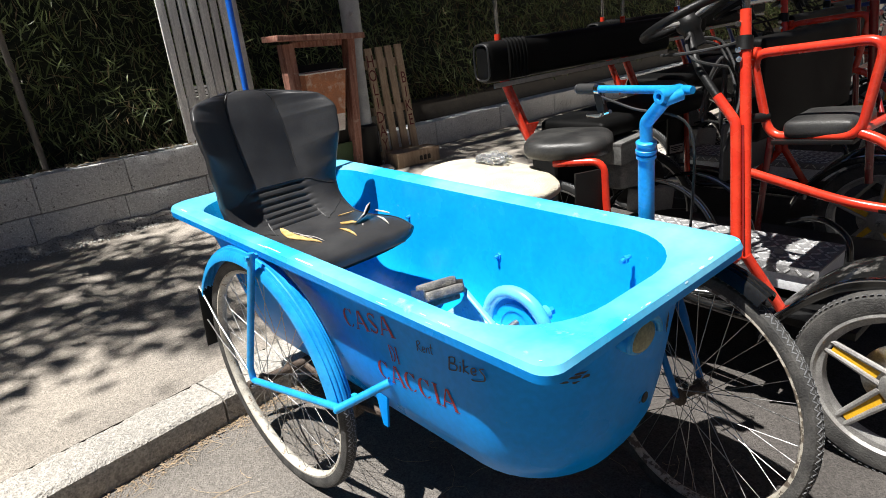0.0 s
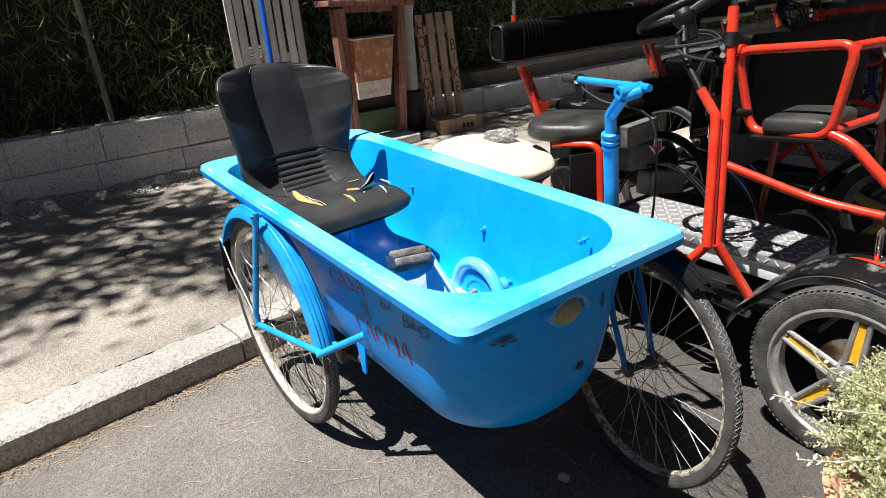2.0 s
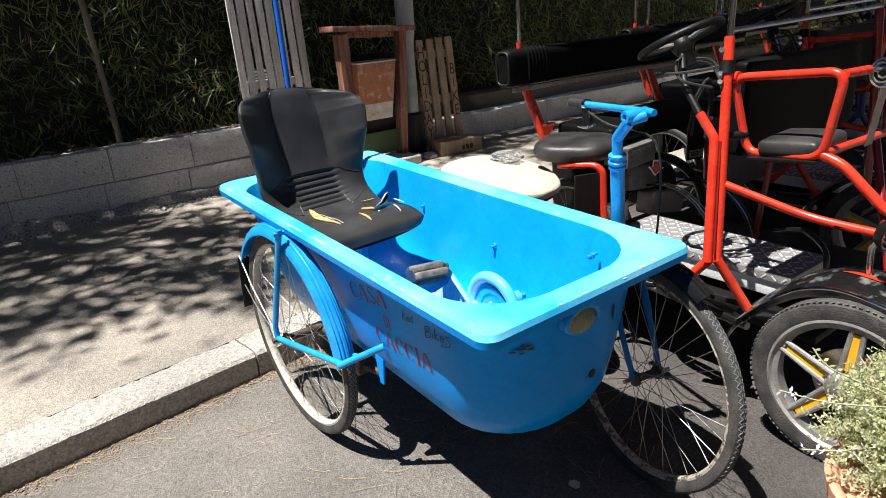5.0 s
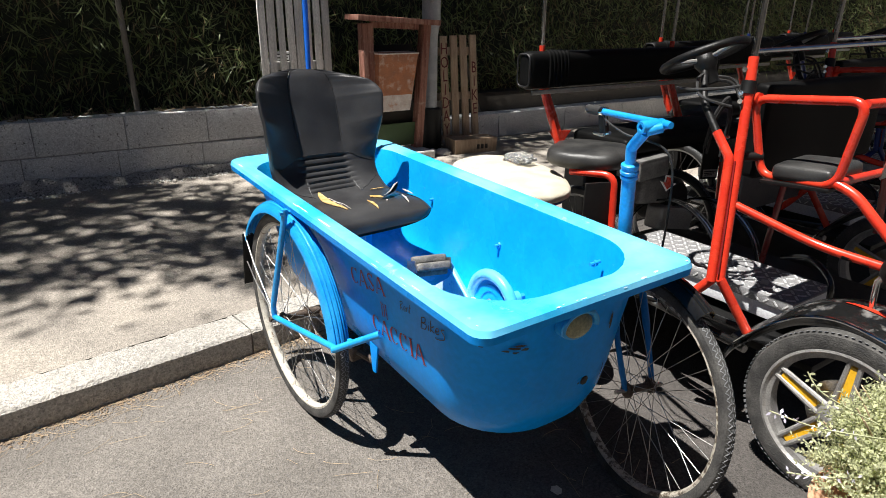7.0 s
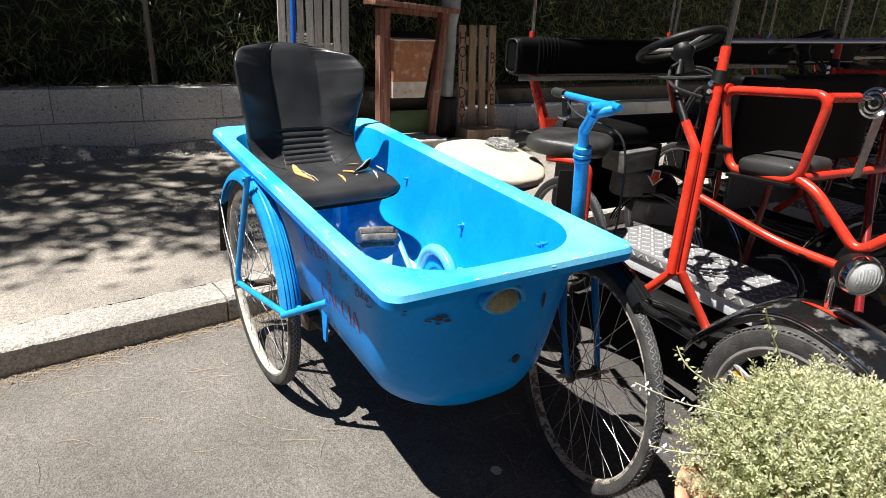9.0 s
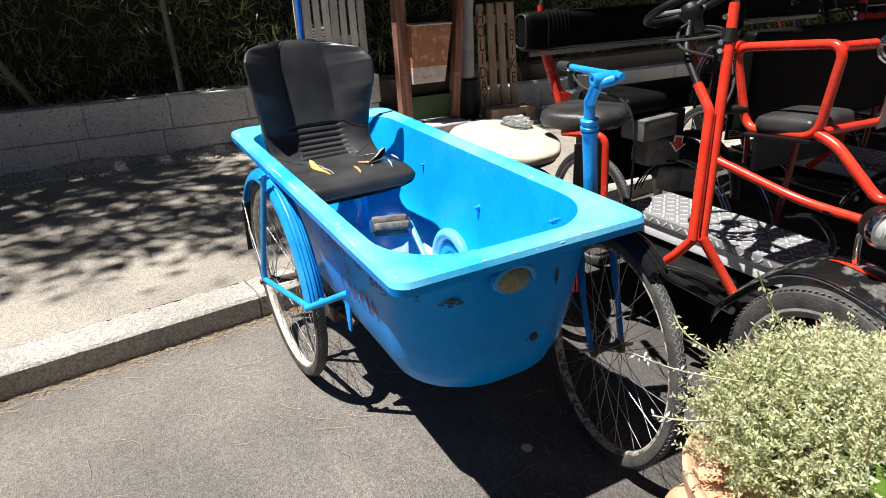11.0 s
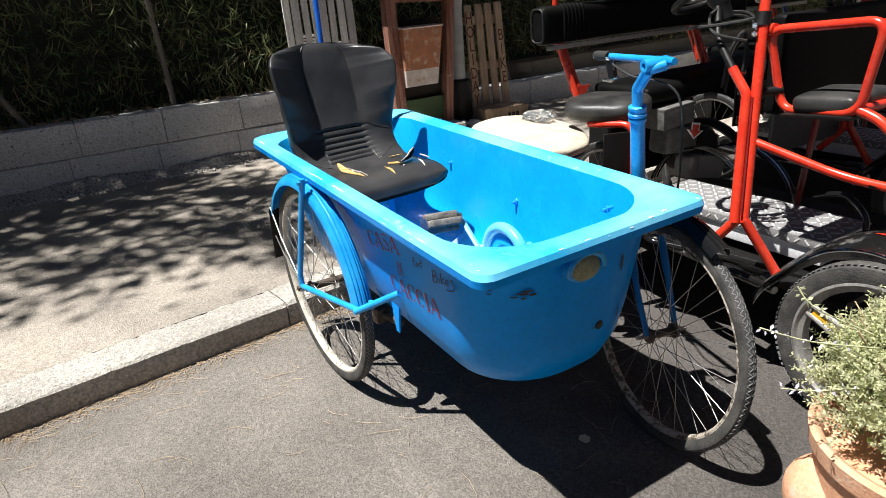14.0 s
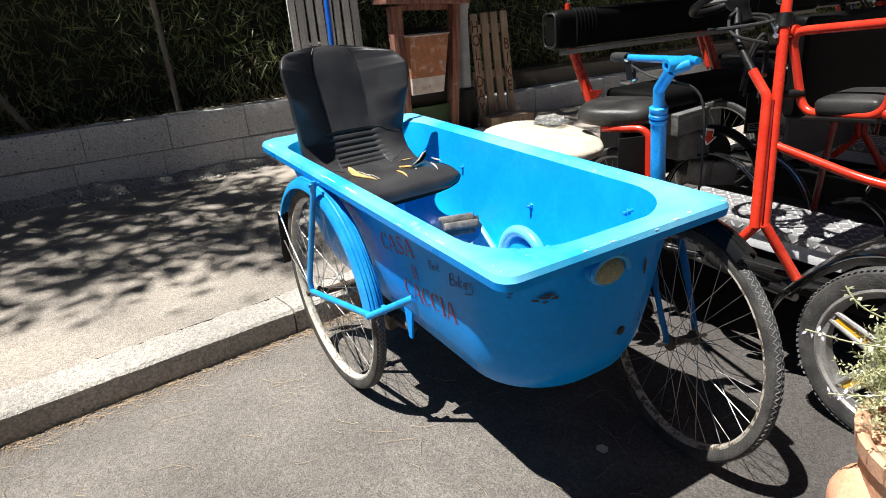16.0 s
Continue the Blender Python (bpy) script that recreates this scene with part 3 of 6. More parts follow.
# rear wheel by the kerb, and its twin on the far side
RW = Vector((-0.333, 0.262, 0.383))
rear_wheel, _ = wheel(trike, RW, 1.60, 0.02, 0.383, 0.042, TYRE, RIM_WHITE, 36, "rear_wheel", "rear wheel with white rim and grey tyre")
far_wheel, _ = wheel(trike, Vector((0.345, 0.262, 0.383)), 1.57, -0.02, 0.383, 0.042, TYRE, RIM_WHITE, 36, "rear_wheel", "rear wheel with white rim and grey tyre")
front_wheel, FWM = wheel(trike, Vector((0.378, -0.713, 0.352)), 1.39, -0.066, 0.353, 0.040, TYRE, RIM_DULL, 36, "front_wheel", "front wheel with worn grey tread")


def mudguard(c, R, a0, a1, width, yaw, lean, material, parent, name="mudguard", label=""):
    """A ribbed strip round a wheel, from angle a0 to a1 (degrees, 0 ahead of the bike, 90 up)."""
    d = Vector((math.cos(yaw), math.sin(yaw), 0))
    nr = Vector((-math.sin(yaw), math.cos(yaw), 0))
    up = Vector((0, 0, 1)) * math.cos(lean) + nr * math.sin(lean)
    side = d.cross(up)
    rings = []
    for i in range(49):
        a = radians(a0 + (a1 - a0) * i / 48)
        o = -d * math.cos(a) + up * math.sin(a)
        ring = []
        prof = [(-1, -0.020), (-0.9, -0.006), (-0.62, 0.006), (-0.52, 0.002), (-0.42, 0.011), (-0.30, 0.012), (-0.22, 0.005), (-0.12, 0.015), (0.12, 0.015), (0.22, 0.005), (0.30, 0.012), (0.42, 0.011), (0.52, 0.002), (0.62, 0.006), (0.9, -0.006), (1, -0.020)]
        for s, h in prof + [(s, h - 0.003) for s, h in prof[::-1]]:
            ring.append(c + o * (R + h) + side * s * width / 2)
        rings.append(ring)
    return part(name, loft(rings), material, parent, label)


mudguard(Vector((-0.337, 0.285, 0.388)), 0.397, 6, 150, 0.070, 1.60, 0.02, BLUE_TUBE, trike, "mudguard", "ribbed blue mudguard over the rear wheel")
mudguard(Vector((0.349, 0.285, 0.388)), 0.397, 6, 150, 0.070, 1.57, -0.02, BLUE_TUBE, trike, "mudguard", "ribbed blue mudguard over the rear wheel")
part("mud_flap", box(0.075, 0.006, 0.23, axes((RW.x - 0.012, 0.672, 0.475), (1, 0, 0), (0, -0.16, 1)), 0.002), BLACKPLASTIC, trike, "black rubber mud flap")

# outrigger bars of the rear wheel
TOPC, LOWC, LOWIN = Vector((-0.383, 0.155, 0.808)), Vector((-0.360, -0.146, 0.444)), Vector((-0.262, -0.245, 0.512))
part("side_strut", tube([TOPC + Vector((0, 0, 0.012)), TOPC, Vector((-0.408, 0.272, 0.44)), Vector((-0.408, 0.268, 0.385))], 0.0105, 10), BLUE_TUBE, trike)
part("side_bar", tube([Vector((-0.409, 0.268, 0.394)), LOWC], 0.0105, 10), BLUE_TUBE, trike)
part("side_bar", tube([LOWC + Vector((-0.012, 0.003, 0)), LOWIN], 0.0115, 10), BLUE_TUBE, trike)
part("bolt", tube([LOWC + Vector((0.035, -0.02, 0.005)), LOWC + Vector((0.035, -0.02, 0.032))], 0.009, 6), BLUE_TUBE, trike)
for e, k in (((-0.378, 0.640, 0.600), 0.0030), ((-0.372, 0.655, 0.470), 0.0026)):
    part("guard_stay", tube([(-0.404, 0.275, 0.392), Vector((-0.404, 0.275, 0.392)).lerp(Vector(e), 0.6) + Vector((-0.006, 0, 0)), e], k, 6), STEEL, trike)
for sx in (-1, 1):
    part("axle_stub", tube([(sx * 0.20, 0.262, 0.383), (sx * 0.40, 0.262, 0.383)], 0.014, 10), RUSTY, trike)
part("spring_box", box(0.05, 0.09, 0.06, pose(-0.235, 0.02, 0.335, 8, 0, 12), 0.008), RUSTY, trike, "rusty bracket under the tub")
part("spring_rod", tube([(-0.235, 0.262, 0.375), (-0.24, 0.02, 0.34), (-0.20, -0.11, 0.325)], 0.012, 8), RUSTY, trike)
part("under_bracket", plate([(-0.010, -0.05), (0.010, -0.05), (0.026, 0.05), (-0.026, 0.05)], 0.006, axes((-0.240, -0.165, 0.385), (0, 1, 0), (1, 0, 0))), BLUE_SHELL_SHADE, trike)
for q in (LOWC, TOPC):
    part("clamp_bolt", tube([q + Vector((-0.018, 0.0, 0.0)), q + Vector((0.018, 0.0, 0.0))], 0.008, 6), BLUE_TUBE, trike)
part("axle_nut", tube([(-0.428, 0.267, 0.388), (-0.398, 0.267, 0.388)], 0.011, 6), RUSTY, trike)
part("under_frame", tube([(-0.10, 0.315, 0.335), (-0.10, -0.35, 0.335)], 0.016, 10), BLUE_TUBE, trike)
part("under_frame", tube([(0.10, 0.315, 0.335), (0.10, -0.45, 0.335)], 0.016, 10), BLUE_TUBE, trike)

# steering head, fork and handlebar
HB, HT = Vector((0.425, -0.552, 0.80)), Vector((0.388, -0.572, 1.045))
part("head_tube", tube([HB + Vector((0.004, 0, -0.08)), HB, HB.lerp(HT, 0.8)], 0.0212, 16), BLUE_TUBE, trike)
hd = (HT - HB).normalized()
for f, r in ((0.74, 0.0255), (0.80, 0.027), (0.845, 0.0245), (0.88, 0.0262)):
    c = HB.lerp(HT, f)
    part("headset_ring", tube([c - hd * 0.007, c - hd * 0.004, c + hd * 0.004, c + hd * 0.007], [r - 0.004, r, r, r - 0.004], 16), BLUE_TUBE, trike)
BJ = Vector((0.352, -0.640, 1.128))
part("stem", tube(rounded([HB.lerp(HT, 0.86), HT + Vector((-0.004, -0.002, 0.024)), BJ], 0.006), 0.0165, 14, flat=0.9), BLUE_TUBE, trike)
GRIP, BEND = Vector((0.520, -0.272, 1.131)), Vector((0.392, -0.690, 1.148))
bd = (BEND - GRIP).normalized()
bar = part("handlebar", tube([GRIP + bd * 0.05, BEND.lerp(GRIP, 0.30), BEND.lerp(GRIP, 0.04), BEND], [0.0105, 0.0108, 0.012, 0.009], 14), BLUE_TUBE, trike, "one-sided blue handlebar")
part("grip", tube([GRIP, GRIP + bd * 0.004, GRIP + bd * 0.085], [0.011, 0.0155, 0.0155], 12), TYRE_DARK, bar, "black rubber grip")
part("grip_end", tube([GRIP - bd * 0.004, GRIP + bd * 0.006], 0.0135, 12), STEEL, bar)
part("brake_clamp", tube([GRIP + bd * 0.088, GRIP + bd * 0.106], 0.0165, 12), CHROME, bar)
part("lever_bracket", box(0.02, 0.026, 0.06, axes(GRIP + bd * 0.10 + Vector((0, 0, -0.036)), (1, 0, 0), (0, 0.25, 1)), 0.006), BLACKPLASTIC, bar)
part("brake_lever", tube(smooth_path([GRIP + bd * 0.10, GRIP + bd * 0.11 + Vector((0.0, 0.0, -0.05)), GRIP + bd * 0.09 + Vector((0.01, 0.0, -0.075)), GRIP + bd * 0.02 + Vector((0.02, 0, -0.078))]), 0.0055, 8), STEEL, bar)
part("lever_screw", tube([GRIP + bd * 0.12 + Vector((0, 0, -0.066)), GRIP + bd * 0.14 + Vector((0, 0, -0.060))], 0.006, 8), CHROME, bar)
part("clamp_eye", lathe([(0.0085, 0.0), (0.0165, 0.0), (0.018, -0.004), (0.018, -0.070), (0.0165, -0.074), (0.0085, -0.074)], axes((0.338, -0.634, 1.139), (0, 0, 1), (-0.95, 0.22, -0.06)), 18, closed=True), BLUE_TUBE, bar)
part("clamp_gusset", tube([BJ, Vector((0.388, -0.664, 1.139))], [0.0145, 0.015], 12), BLUE_TUBE, bar)
part("brake_cable", tube(smooth_path([GRIP + bd * 0.1 + Vector((0, 0, -0.02)), BJ + Vector((0.06, 0.12, -0.03)), BJ + Vector((0.12, 0.0, -0.08)), BJ + Vector((0.15, 0.0, -0.3)), (0.50, -0.62, 0.62)]), 0.0035, 6), TYRE_DARK, trike)
# frame blue darkened to paint in the tub's shade on the fork legs
FORK_SHADE_BLUE = chips(mat("shaded_blue_fork_paint", (0.004, 0.13, 0.40), 0.4, var=0.12, scale=14, fine=110, bump=0.06, col2=(0.008, 0.18, 0.50), spec=0.3), (0.06, 0.05, 0.045), 60, 0.66, 0.72)
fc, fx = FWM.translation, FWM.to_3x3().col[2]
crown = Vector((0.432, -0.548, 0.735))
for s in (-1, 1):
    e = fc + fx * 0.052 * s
    part("fork_leg", tube(smooth_path([crown, crown + fx * 0.045 * s + Vector((0.01, -0.01, -0.04)), crown.lerp(e, 0.55) + fx * 0.03 * s, e]), [0.0135] * 9 + [0.012] * 8 + [0.009] * 8, 10), FORK_SHADE_BLUE, trike)

mudguard(Vector((0.378, -0.713, 0.352)), 0.385, 60, 168, 0.058, 1.39, -0.066, BLACKGLOSS, trike, "mudguard", "black mudguard over the front wheel")
part("lamp_lip", tube([Vector((-0.035 + 0.056 * math.cos(a), -0.826, 0.727 + 0.040 * math.sin(a))) for a in (radians(-10 + 200 * k / 20) for k in range(21))], 0.007, 8), BLUE_TUBE, trike)
# flag pole behind the seat
part("flag_pole", tube([(-0.013, 0.772, 0.62), (-0.013, 0.772, 2.45)], 0.0105, 12), mat("bright_blue_plastic", (0.008, 0.13, 0.60), 0.4, var=0.1), trike, "bright blue pole behind the seat")
part("pole_clamp", box(0.05, 0.035, 0.03, pose(-0.013, 0.785, 0.80), 0.006), BLUE_TUBE, trike)
# front lamp, plug and marks on the shell
lampm = axes((-0.035, -0.812, 0.727), (1, 0, 0), (0, -1, 0.1))
lamp = part("front_lamp", lathe([(0.0, -0.02), (0.034, -0.02), (0.036, 0.006), (0.032, 0.010)], lampm @ Matrix.Diagonal((1.5, 1, 1, 1)), 24), BLUE_TUBE, trike, "oval front lamp painted over in blue")
part("lens", lathe([(0.032, 0.009), (0.024, 0.015), (0.0, 0.018)], lampm @ Matrix.Diagonal((1.5, 1, 1, 1)), 24), mat("yellowed_lens", (0.20, 0.20, 0.12), 0.4, var=0.3, scale=40), lamp, "yellowed lens")

# the bucket seat
SEATX = -0.045
PROF = smooth_path([(0, 0.112, 0.705), (0, 0.132, 0.745), (0, 0.22, 0.762), (0, 0.38, 0.748), (0, 0.475, 0.758), (0, 0.545, 0.812), (0, 0.585, 0.90), (0, 0.618, 1.00), (0, 0.648, 1.10), (0, 0.674, 1.176), (0, 0.696, 1.203)], 9)
NP = len(PROF) - 1


def seat_frame(v):
    i = min(int(v * NP), NP - 1)
    f = v * NP - i
    p = PROF[i].lerp(PROF[i + 1], f)
    ta, tb = PROF[min(i + 2, NP)] - PROF[max(i - 2, 0)], PROF[min(i + 3, NP)] - PROF[max(i - 1, 0)]
    t = ta.normalized().lerp(tb.normalized(), f).normalized()
    return p, Vector((0, -t.z, t.y))


def curve1(x, table):
    for (a, p), (b, q) in zip(table, table[1:]):
        if x <= b:
            k = (x - a) / (b - a)
            return p + (q - p) * (k * 0.6 + 0.4 * k * k * (3 - 2 * k))
    return table[-1][1]


HALF = [(0, 0.16), (0.04, 0.206), (0.10, 0.225), (0.2, 0.228), (0.3, 0.228), (0.4, 0.222), (0.5, 0.216), (0.58, 0.226), (0.66, 0.242), (0.72, 0.252), (0.78, 0.257), (0.81, 0.254), (0.845, 0.244), (0.88, 0.227), (0.91, 0.203), (0.94, 0.172), (0.968, 0.132), (1.0, 0.08)]
BOLST = [(0, 0.0), (0.12, 0.008), (0.35, 0.016), (0.46, 0.018), (0.54, 0.034), (0.61, 0.078), (0.69, 0.126), (0.8, 0.138), (0.88, 0.108), (0.94, 0.055), (1, 0.01)]


def seam_u(v):
    return curve1(v, [(0, 0.46), (0.40, 0.45), (0.58, 0.41), (0.8, 0.36), (0.92, 0.40), (1, 0.5)])


def edge_h(u):
    """How high the padding stands at a side offset."""
    return max(0.0, 1 - abs(u) ** (2 / 0.55)) ** 0.275


def seat_point(v, u, h=1.0, lift=0.0):
    p, nrm = seat_frame(v)
    w, t = curve1(v, HALF), curve1(v, [(0, 0.095), (0.2, 0.088), (0.5, 0.076), (1, 0.07)]) * math.sqrt(max(0.02, 1 - abs(2 * v - 1) ** 9))
    off = h * t / 2 - t / 2 + lift
    if h > 0 and abs(u) < 0.44 and 0.405 < v < 0.585:
        off -= 0.008 * (0.5 - 0.5 * math.cos((v - 0.405) / 0.18 * 7 * math.tau)) ** 3 * min(1, (0.44 - abs(u)) * 20)
    if h > 0:
        off -= curve1(v, [(0, 0.0), (0.34, 0.0), (0.40, 0.006), (0.85, 0.006), (0.97, 0.003), (1, 0.0)]) * math.exp(-((abs(u) - seam_u(v)) / 0.035) ** 2)
    ba = min(1.50, 0.15 + 1.42 * v)
    bd3 = Vector((0, -math.sin(ba), math.cos(ba)))
    lean = curve1(v, [(0, 0.03), (0.45, 0.03), (0.8, -0.05), (1, -0.05)])
    return Vector((SEATX + u * w - 0.013 * v, 0, lean * u * w)) + p + nrm * off + bd3 * (curve1(v, BOLST) * (max(0.0, abs(u) - seam_u(v)) / (1 - seam_u(v))) ** 1.12)


rings = []
for i in range(261):
    v = i / 260
    ring = []
    for k in range(72):
        a = math.tau * k / 72
        c, s = math.cos(a), math.sin(a)
        ring.append(seat_point(v, math.copysign(abs(c) ** 0.55, c), math.copysign(abs(s) ** 0.55, s)))
    rings.append(ring)
seat = part("seat", loft(rings), VINYL, trike, "torn black vinyl bucket seat")
for sgn in (-1, 1):
    part("seam", tube([seat_point(0.375 + 0.605 * k / 80, sgn * seam_u(0.375 + 0.605 * k / 80), 1, 0.0026) for k in range(81)], 0.0019, 6), SEAM, seat)
    for table, r in (([(0.41, 0.585), (0.5, 0.577), (0.66, 0.553), (0.82, 0.535), (0.90, 0.53)], 0.0014), ([(0.47, 0.385), (0.6, 0.40), (0.76, 0.43), (0.90, 0.455)], 0.0012)):
        u0, u1 = table[0][0], table[-1][0]
        part("seam", tube([seat_point(curve1(u0 + (u1 - u0) * k / 30, table), sgn * (u0 + (u1 - u0) * k / 30), edge_h(u0 + (u1 - u0) * k / 30), 0.0006) for k in range(31)], r, 6), SEAM, seat)
part("seam", tube([seat_point(0.586, -0.41 + 0.82 * k / 24, 1, 0.0006) for k in range(25)], 0.0012, 6), SEAM, seat)
for sgn in (-1, 1):
    part("seam", tube([seat_point(0.07 + 0.43 * k / 40, sgn * 0.90, edge_h(0.90), 0.0012) for k in range(41)], 0.0013, 6), SEAM, seat)
part("seam", tube([seat_point(0.205 - 0.17 * k / 12, -0.80 + 0.05 * k / 12, edge_h(0.80), 0.0012) for k in range(13)], 0.0012, 6), SEAM, seat)


def tear(v0, u0, v1, u1, w, material, seed):
    """A ragged opening along the cushion, from one end to the other, w its half width in metres."""
    bm = bmesh.new()
    n = 16
    sides = []
    for sd in (1, -1):
        row = []
        for k in range(n + 1):
            f = k / n
            e = w * math.sin(math.pi * f ** 0.8) * (1 + 0.45 * noise.noise(Vector((f * 6, sd * 3, seed))))
            row.append(bm.verts.new(seat_point(v0 + (v1 - v0) * f, u0 + (u1 - u0) * f + sd * e / 0.235, 1, 0.002)))
        sides.append(row)
    for k in range(n):
        bm.faces.new((sides[0][k], sides[0][k + 1], sides[1][k + 1], sides[1][k]))
    bmesh.ops.remove_doubles(bm, verts=bm.verts[:], dist=0.00005)
    bmesh.ops.solidify(bm, geom=bm.faces[:], thickness=0.003)
    t = part("tear", bm, material, seat, "ragged tear showing the foam", smooth=False)
    return t


for k, (v0, u0, v1, u1, w, m) in enumerate(((0.415, -0.33, 0.195, -0.36, 0.0155, FOAM), (0.245, 0.15, 0.155, 0.08, 0.0055, FOAM), (0.27, 0.92, 0.205, 0.85, 0.0034, LINING), (0.225, 0.71, 0.15, 0.62, 0.0038, LINING), (0.285, 0.36, 0.245, 0.46, 0.014, FOAM), (0.35, 0.55, 0.33, 0.78, 0.008, FOAM), (0.215, 0.40, 0.205, 0.37, 0.003, LINING))):
    tear(v0, u0, v1, u1, w, m, k + 1.7)
for f, sd in ((0.55, 1), (0.75, 1)):
    v, u = 0.415 - 0.22 * f, -0.33 - 0.03 * f
    part("tear_edge", tube(smooth_path([seat_point(v + 0.05, u + 0.085 * sd, 1, 0.003), seat_point(v, u + 0.088 * sd, 1, 0.006), seat_point(v - 0.05, u + 0.05 * sd, 1, 0.003)], 4), 0.0013, 5), LINING, seat)


def flap_sheet(q, thick):
    bm = bmesh.new()
    rows = []
    for i in range(7):
        a, b = q[0].lerp(q[1], i / 6), q[3].lerp(q[2], i / 6)
        rows.append([bm.verts.new(a.lerp(b, j / 5) + Vector((0.006, -0.009, 0.003)) * math.sin(math.pi * j / 5) * (1 + 0.3 * math.sin(i * 1.9))) for j in range(6)])
    for i in range(6):
        for j in range(5):
            bm.faces.new((rows[i][j], rows[i + 1][j], rows[i + 1][j + 1], rows[i][j + 1]))
    bmesh.ops.solidify(bm, geom=bm.faces[:], thickness=thick)
    return bm


FA, FB = seat_point(0.238, 0.34, 1, 0.001), seat_point(0.268, 0.74, 1, 0.001)
FL = [FA, FB, FB + Vector((0.006, -0.024, 0.046)), FA.lerp(FB, 0.55) + Vector((-0.006, -0.036, 0.026))]
flap = part("torn_flap", flap_sheet(FL, 0.003), BENCH_VINYL, seat, "curled flap of torn vinyl")
part("flap_lining", tube([FA.lerp(FL[3], 0.5), FL[3], FL[3].lerp(FL[2], 0.6) + Vector((0, 0.002, 0.003)), FL[2]], [0.001, 0.0030, 0.0036, 0.001], 6), LINING, flap)
for sgn in (-1, 1):
    part("seat_rail", box(0.03, 0.10, 0.27, pose(SEATX + 0.13 * sgn, 0.52, 0.56), 0.008), BLUE, seat)
part("seat_base", box(0.34, 0.26, 0.02, pose(SEATX, 0.41, 0.683), 0.006), BLACKPLASTIC, seat)

# pedals, crank and chain case inside the tub
def rounded_outline(pts):
    return [(v.x, v.y) for v in rounded([Vector((x, y, 0)) for x, y in pts], 0.012, 4, True)]


AX = Vector((-0.06, -0.475, 0.655))
drive = part("pedal_post", loft([[(x, y, z) for x, y in q] for z, q in ((0.395, [(-0.09, -0.62), (0.05, -0.62), (0.05, -0.10), (-0.09, -0.10)]), (0.52, [(-0.07, -0.56), (0.03, -0.56), (0.03, -0.155), (-0.07, -0.155)]), (0.615, [(-0.05, -0.50), (0.015, -0.50), (0.015, -0.24), (-0.05, -0.24)]))]), PALE_BLUE, trike, "pale blue pedal post bolted to the tub floor")
part("side_plate", plate(rounded_outline([(-0.18, -0.10), (0.10, -0.10), (0.115, 0.03), (0.060, 0.112), (0.034, 0.128), (0.016, 0.098), (-0.056, 0.046), (-0.133, 0.008), (-0.21, -0.03)]), 0.005, axes((-0.066, -0.31, 0.585), (0, -1, 0), (-1, 0, 0))), PALE_BLUE, drive, "pale worn plate beside the crank")
CC = Vector((0.005, -0.445, 0.615))
part("chain_disc", lathe([(0.0, 0.012), (0.02, 0.012), (0.022, 0.006), (0.045, 0.006), (0.047, 0.010), (0.066, 0.010), (0.068, 0.004), (0.082, 0.004), (0.084, -0.004), (0.0, -0.004)], axes(CC, (0, 1, 0), (-1, 0, 0.12)), 40), BLUE, drive)
part("chain_case", tube([CC + Vector((0.0, 0.098 * math.cos(a), 0.098 * math.sin(a))) for a in (radians(-40 + 220 * k / 24) for k in range(25))], 0.017, 12), BLUE_RIM, drive)
part("crank_axle", tube([AX + Vector((-0.03, 0, -0.01)), AX + Vector((0.03, -0.004, 0.0))], 0.009, 10), STEEL, drive)
part("crank_arm", tube([AX + Vector((-0.03, 0, 0)), Vector((-0.083, -0.345, 0.742))], 0.0085, 10, flat=0.7), BLUE_RIM, drive)
part("crank_nut", tube([AX + Vector((-0.045, 0, -0.002)), AX + Vector((-0.02, 0, -0.002))], 0.012, 6), STEEL, drive)
part("bottom_bracket", tube([Vector((0.015, -0.50, 0.655)), Vector((0.05, -0.508, 0.659))], 0.020, 14), BLUE_RIM, drive)
part("cup", tube([Vector((0.05, -0.508, 0.659)), Vector((0.066, -0.512, 0.661))], 0.011, 6), BLUE_TUBE, drive)
PED = Vector((-0.138, -0.325, 0.738))
pm = axes(PED, (1, -0.22, -0.02), (0.1, 0.35, 1))
pedal = part("pedal", tube([pm @ Vector((-0.05, 0, 0)), pm @ Vector((0.06, 0, 0))], 0.008, 8), STEEL, trike, "worn grey rubber pedal")
PEDALRUB = mat("grey_worn_rubber", (0.10, 0.10, 0.10), 0.85, var=0.3, scale=40, fine=220, bump=0.4, col2=(0.24, 0.23, 0.21))
for yy, zz in ((-0.030, -0.004), (0.0, 0.016), (0.030, -0.004), (0.0, -0.020)):
    part("rubber_block", box(0.104, 0.027, 0.024, pm @ pose(0, yy, zz), 0.008, seg=3), PEDALRUB, pedal)
for xx in (-0.053, 0.053):
    part("pedal_plate", box(0.004, 0.075, 0.034, pm @ pose(xx, 0, 0), 0.0015), STEEL, pedal)
for p in ((0.298, 0.325, 0.708), (0.288, -0.115, 0.648), (0.252, -0.592, 0.748)):
    q = Vector(p)
    part("bolt", tube([q + Vector((0.03, 0, 0.002)), q - Vector((0.012, 0, 0))], 0.0055, 8), BLUE_TUBE, trike)
    part("nut", tube([q + Vector((0.012, 0, 0)), q + Vector((0.002, 0, 0))], 0.011, 6), BLUE_TUBE, trike)

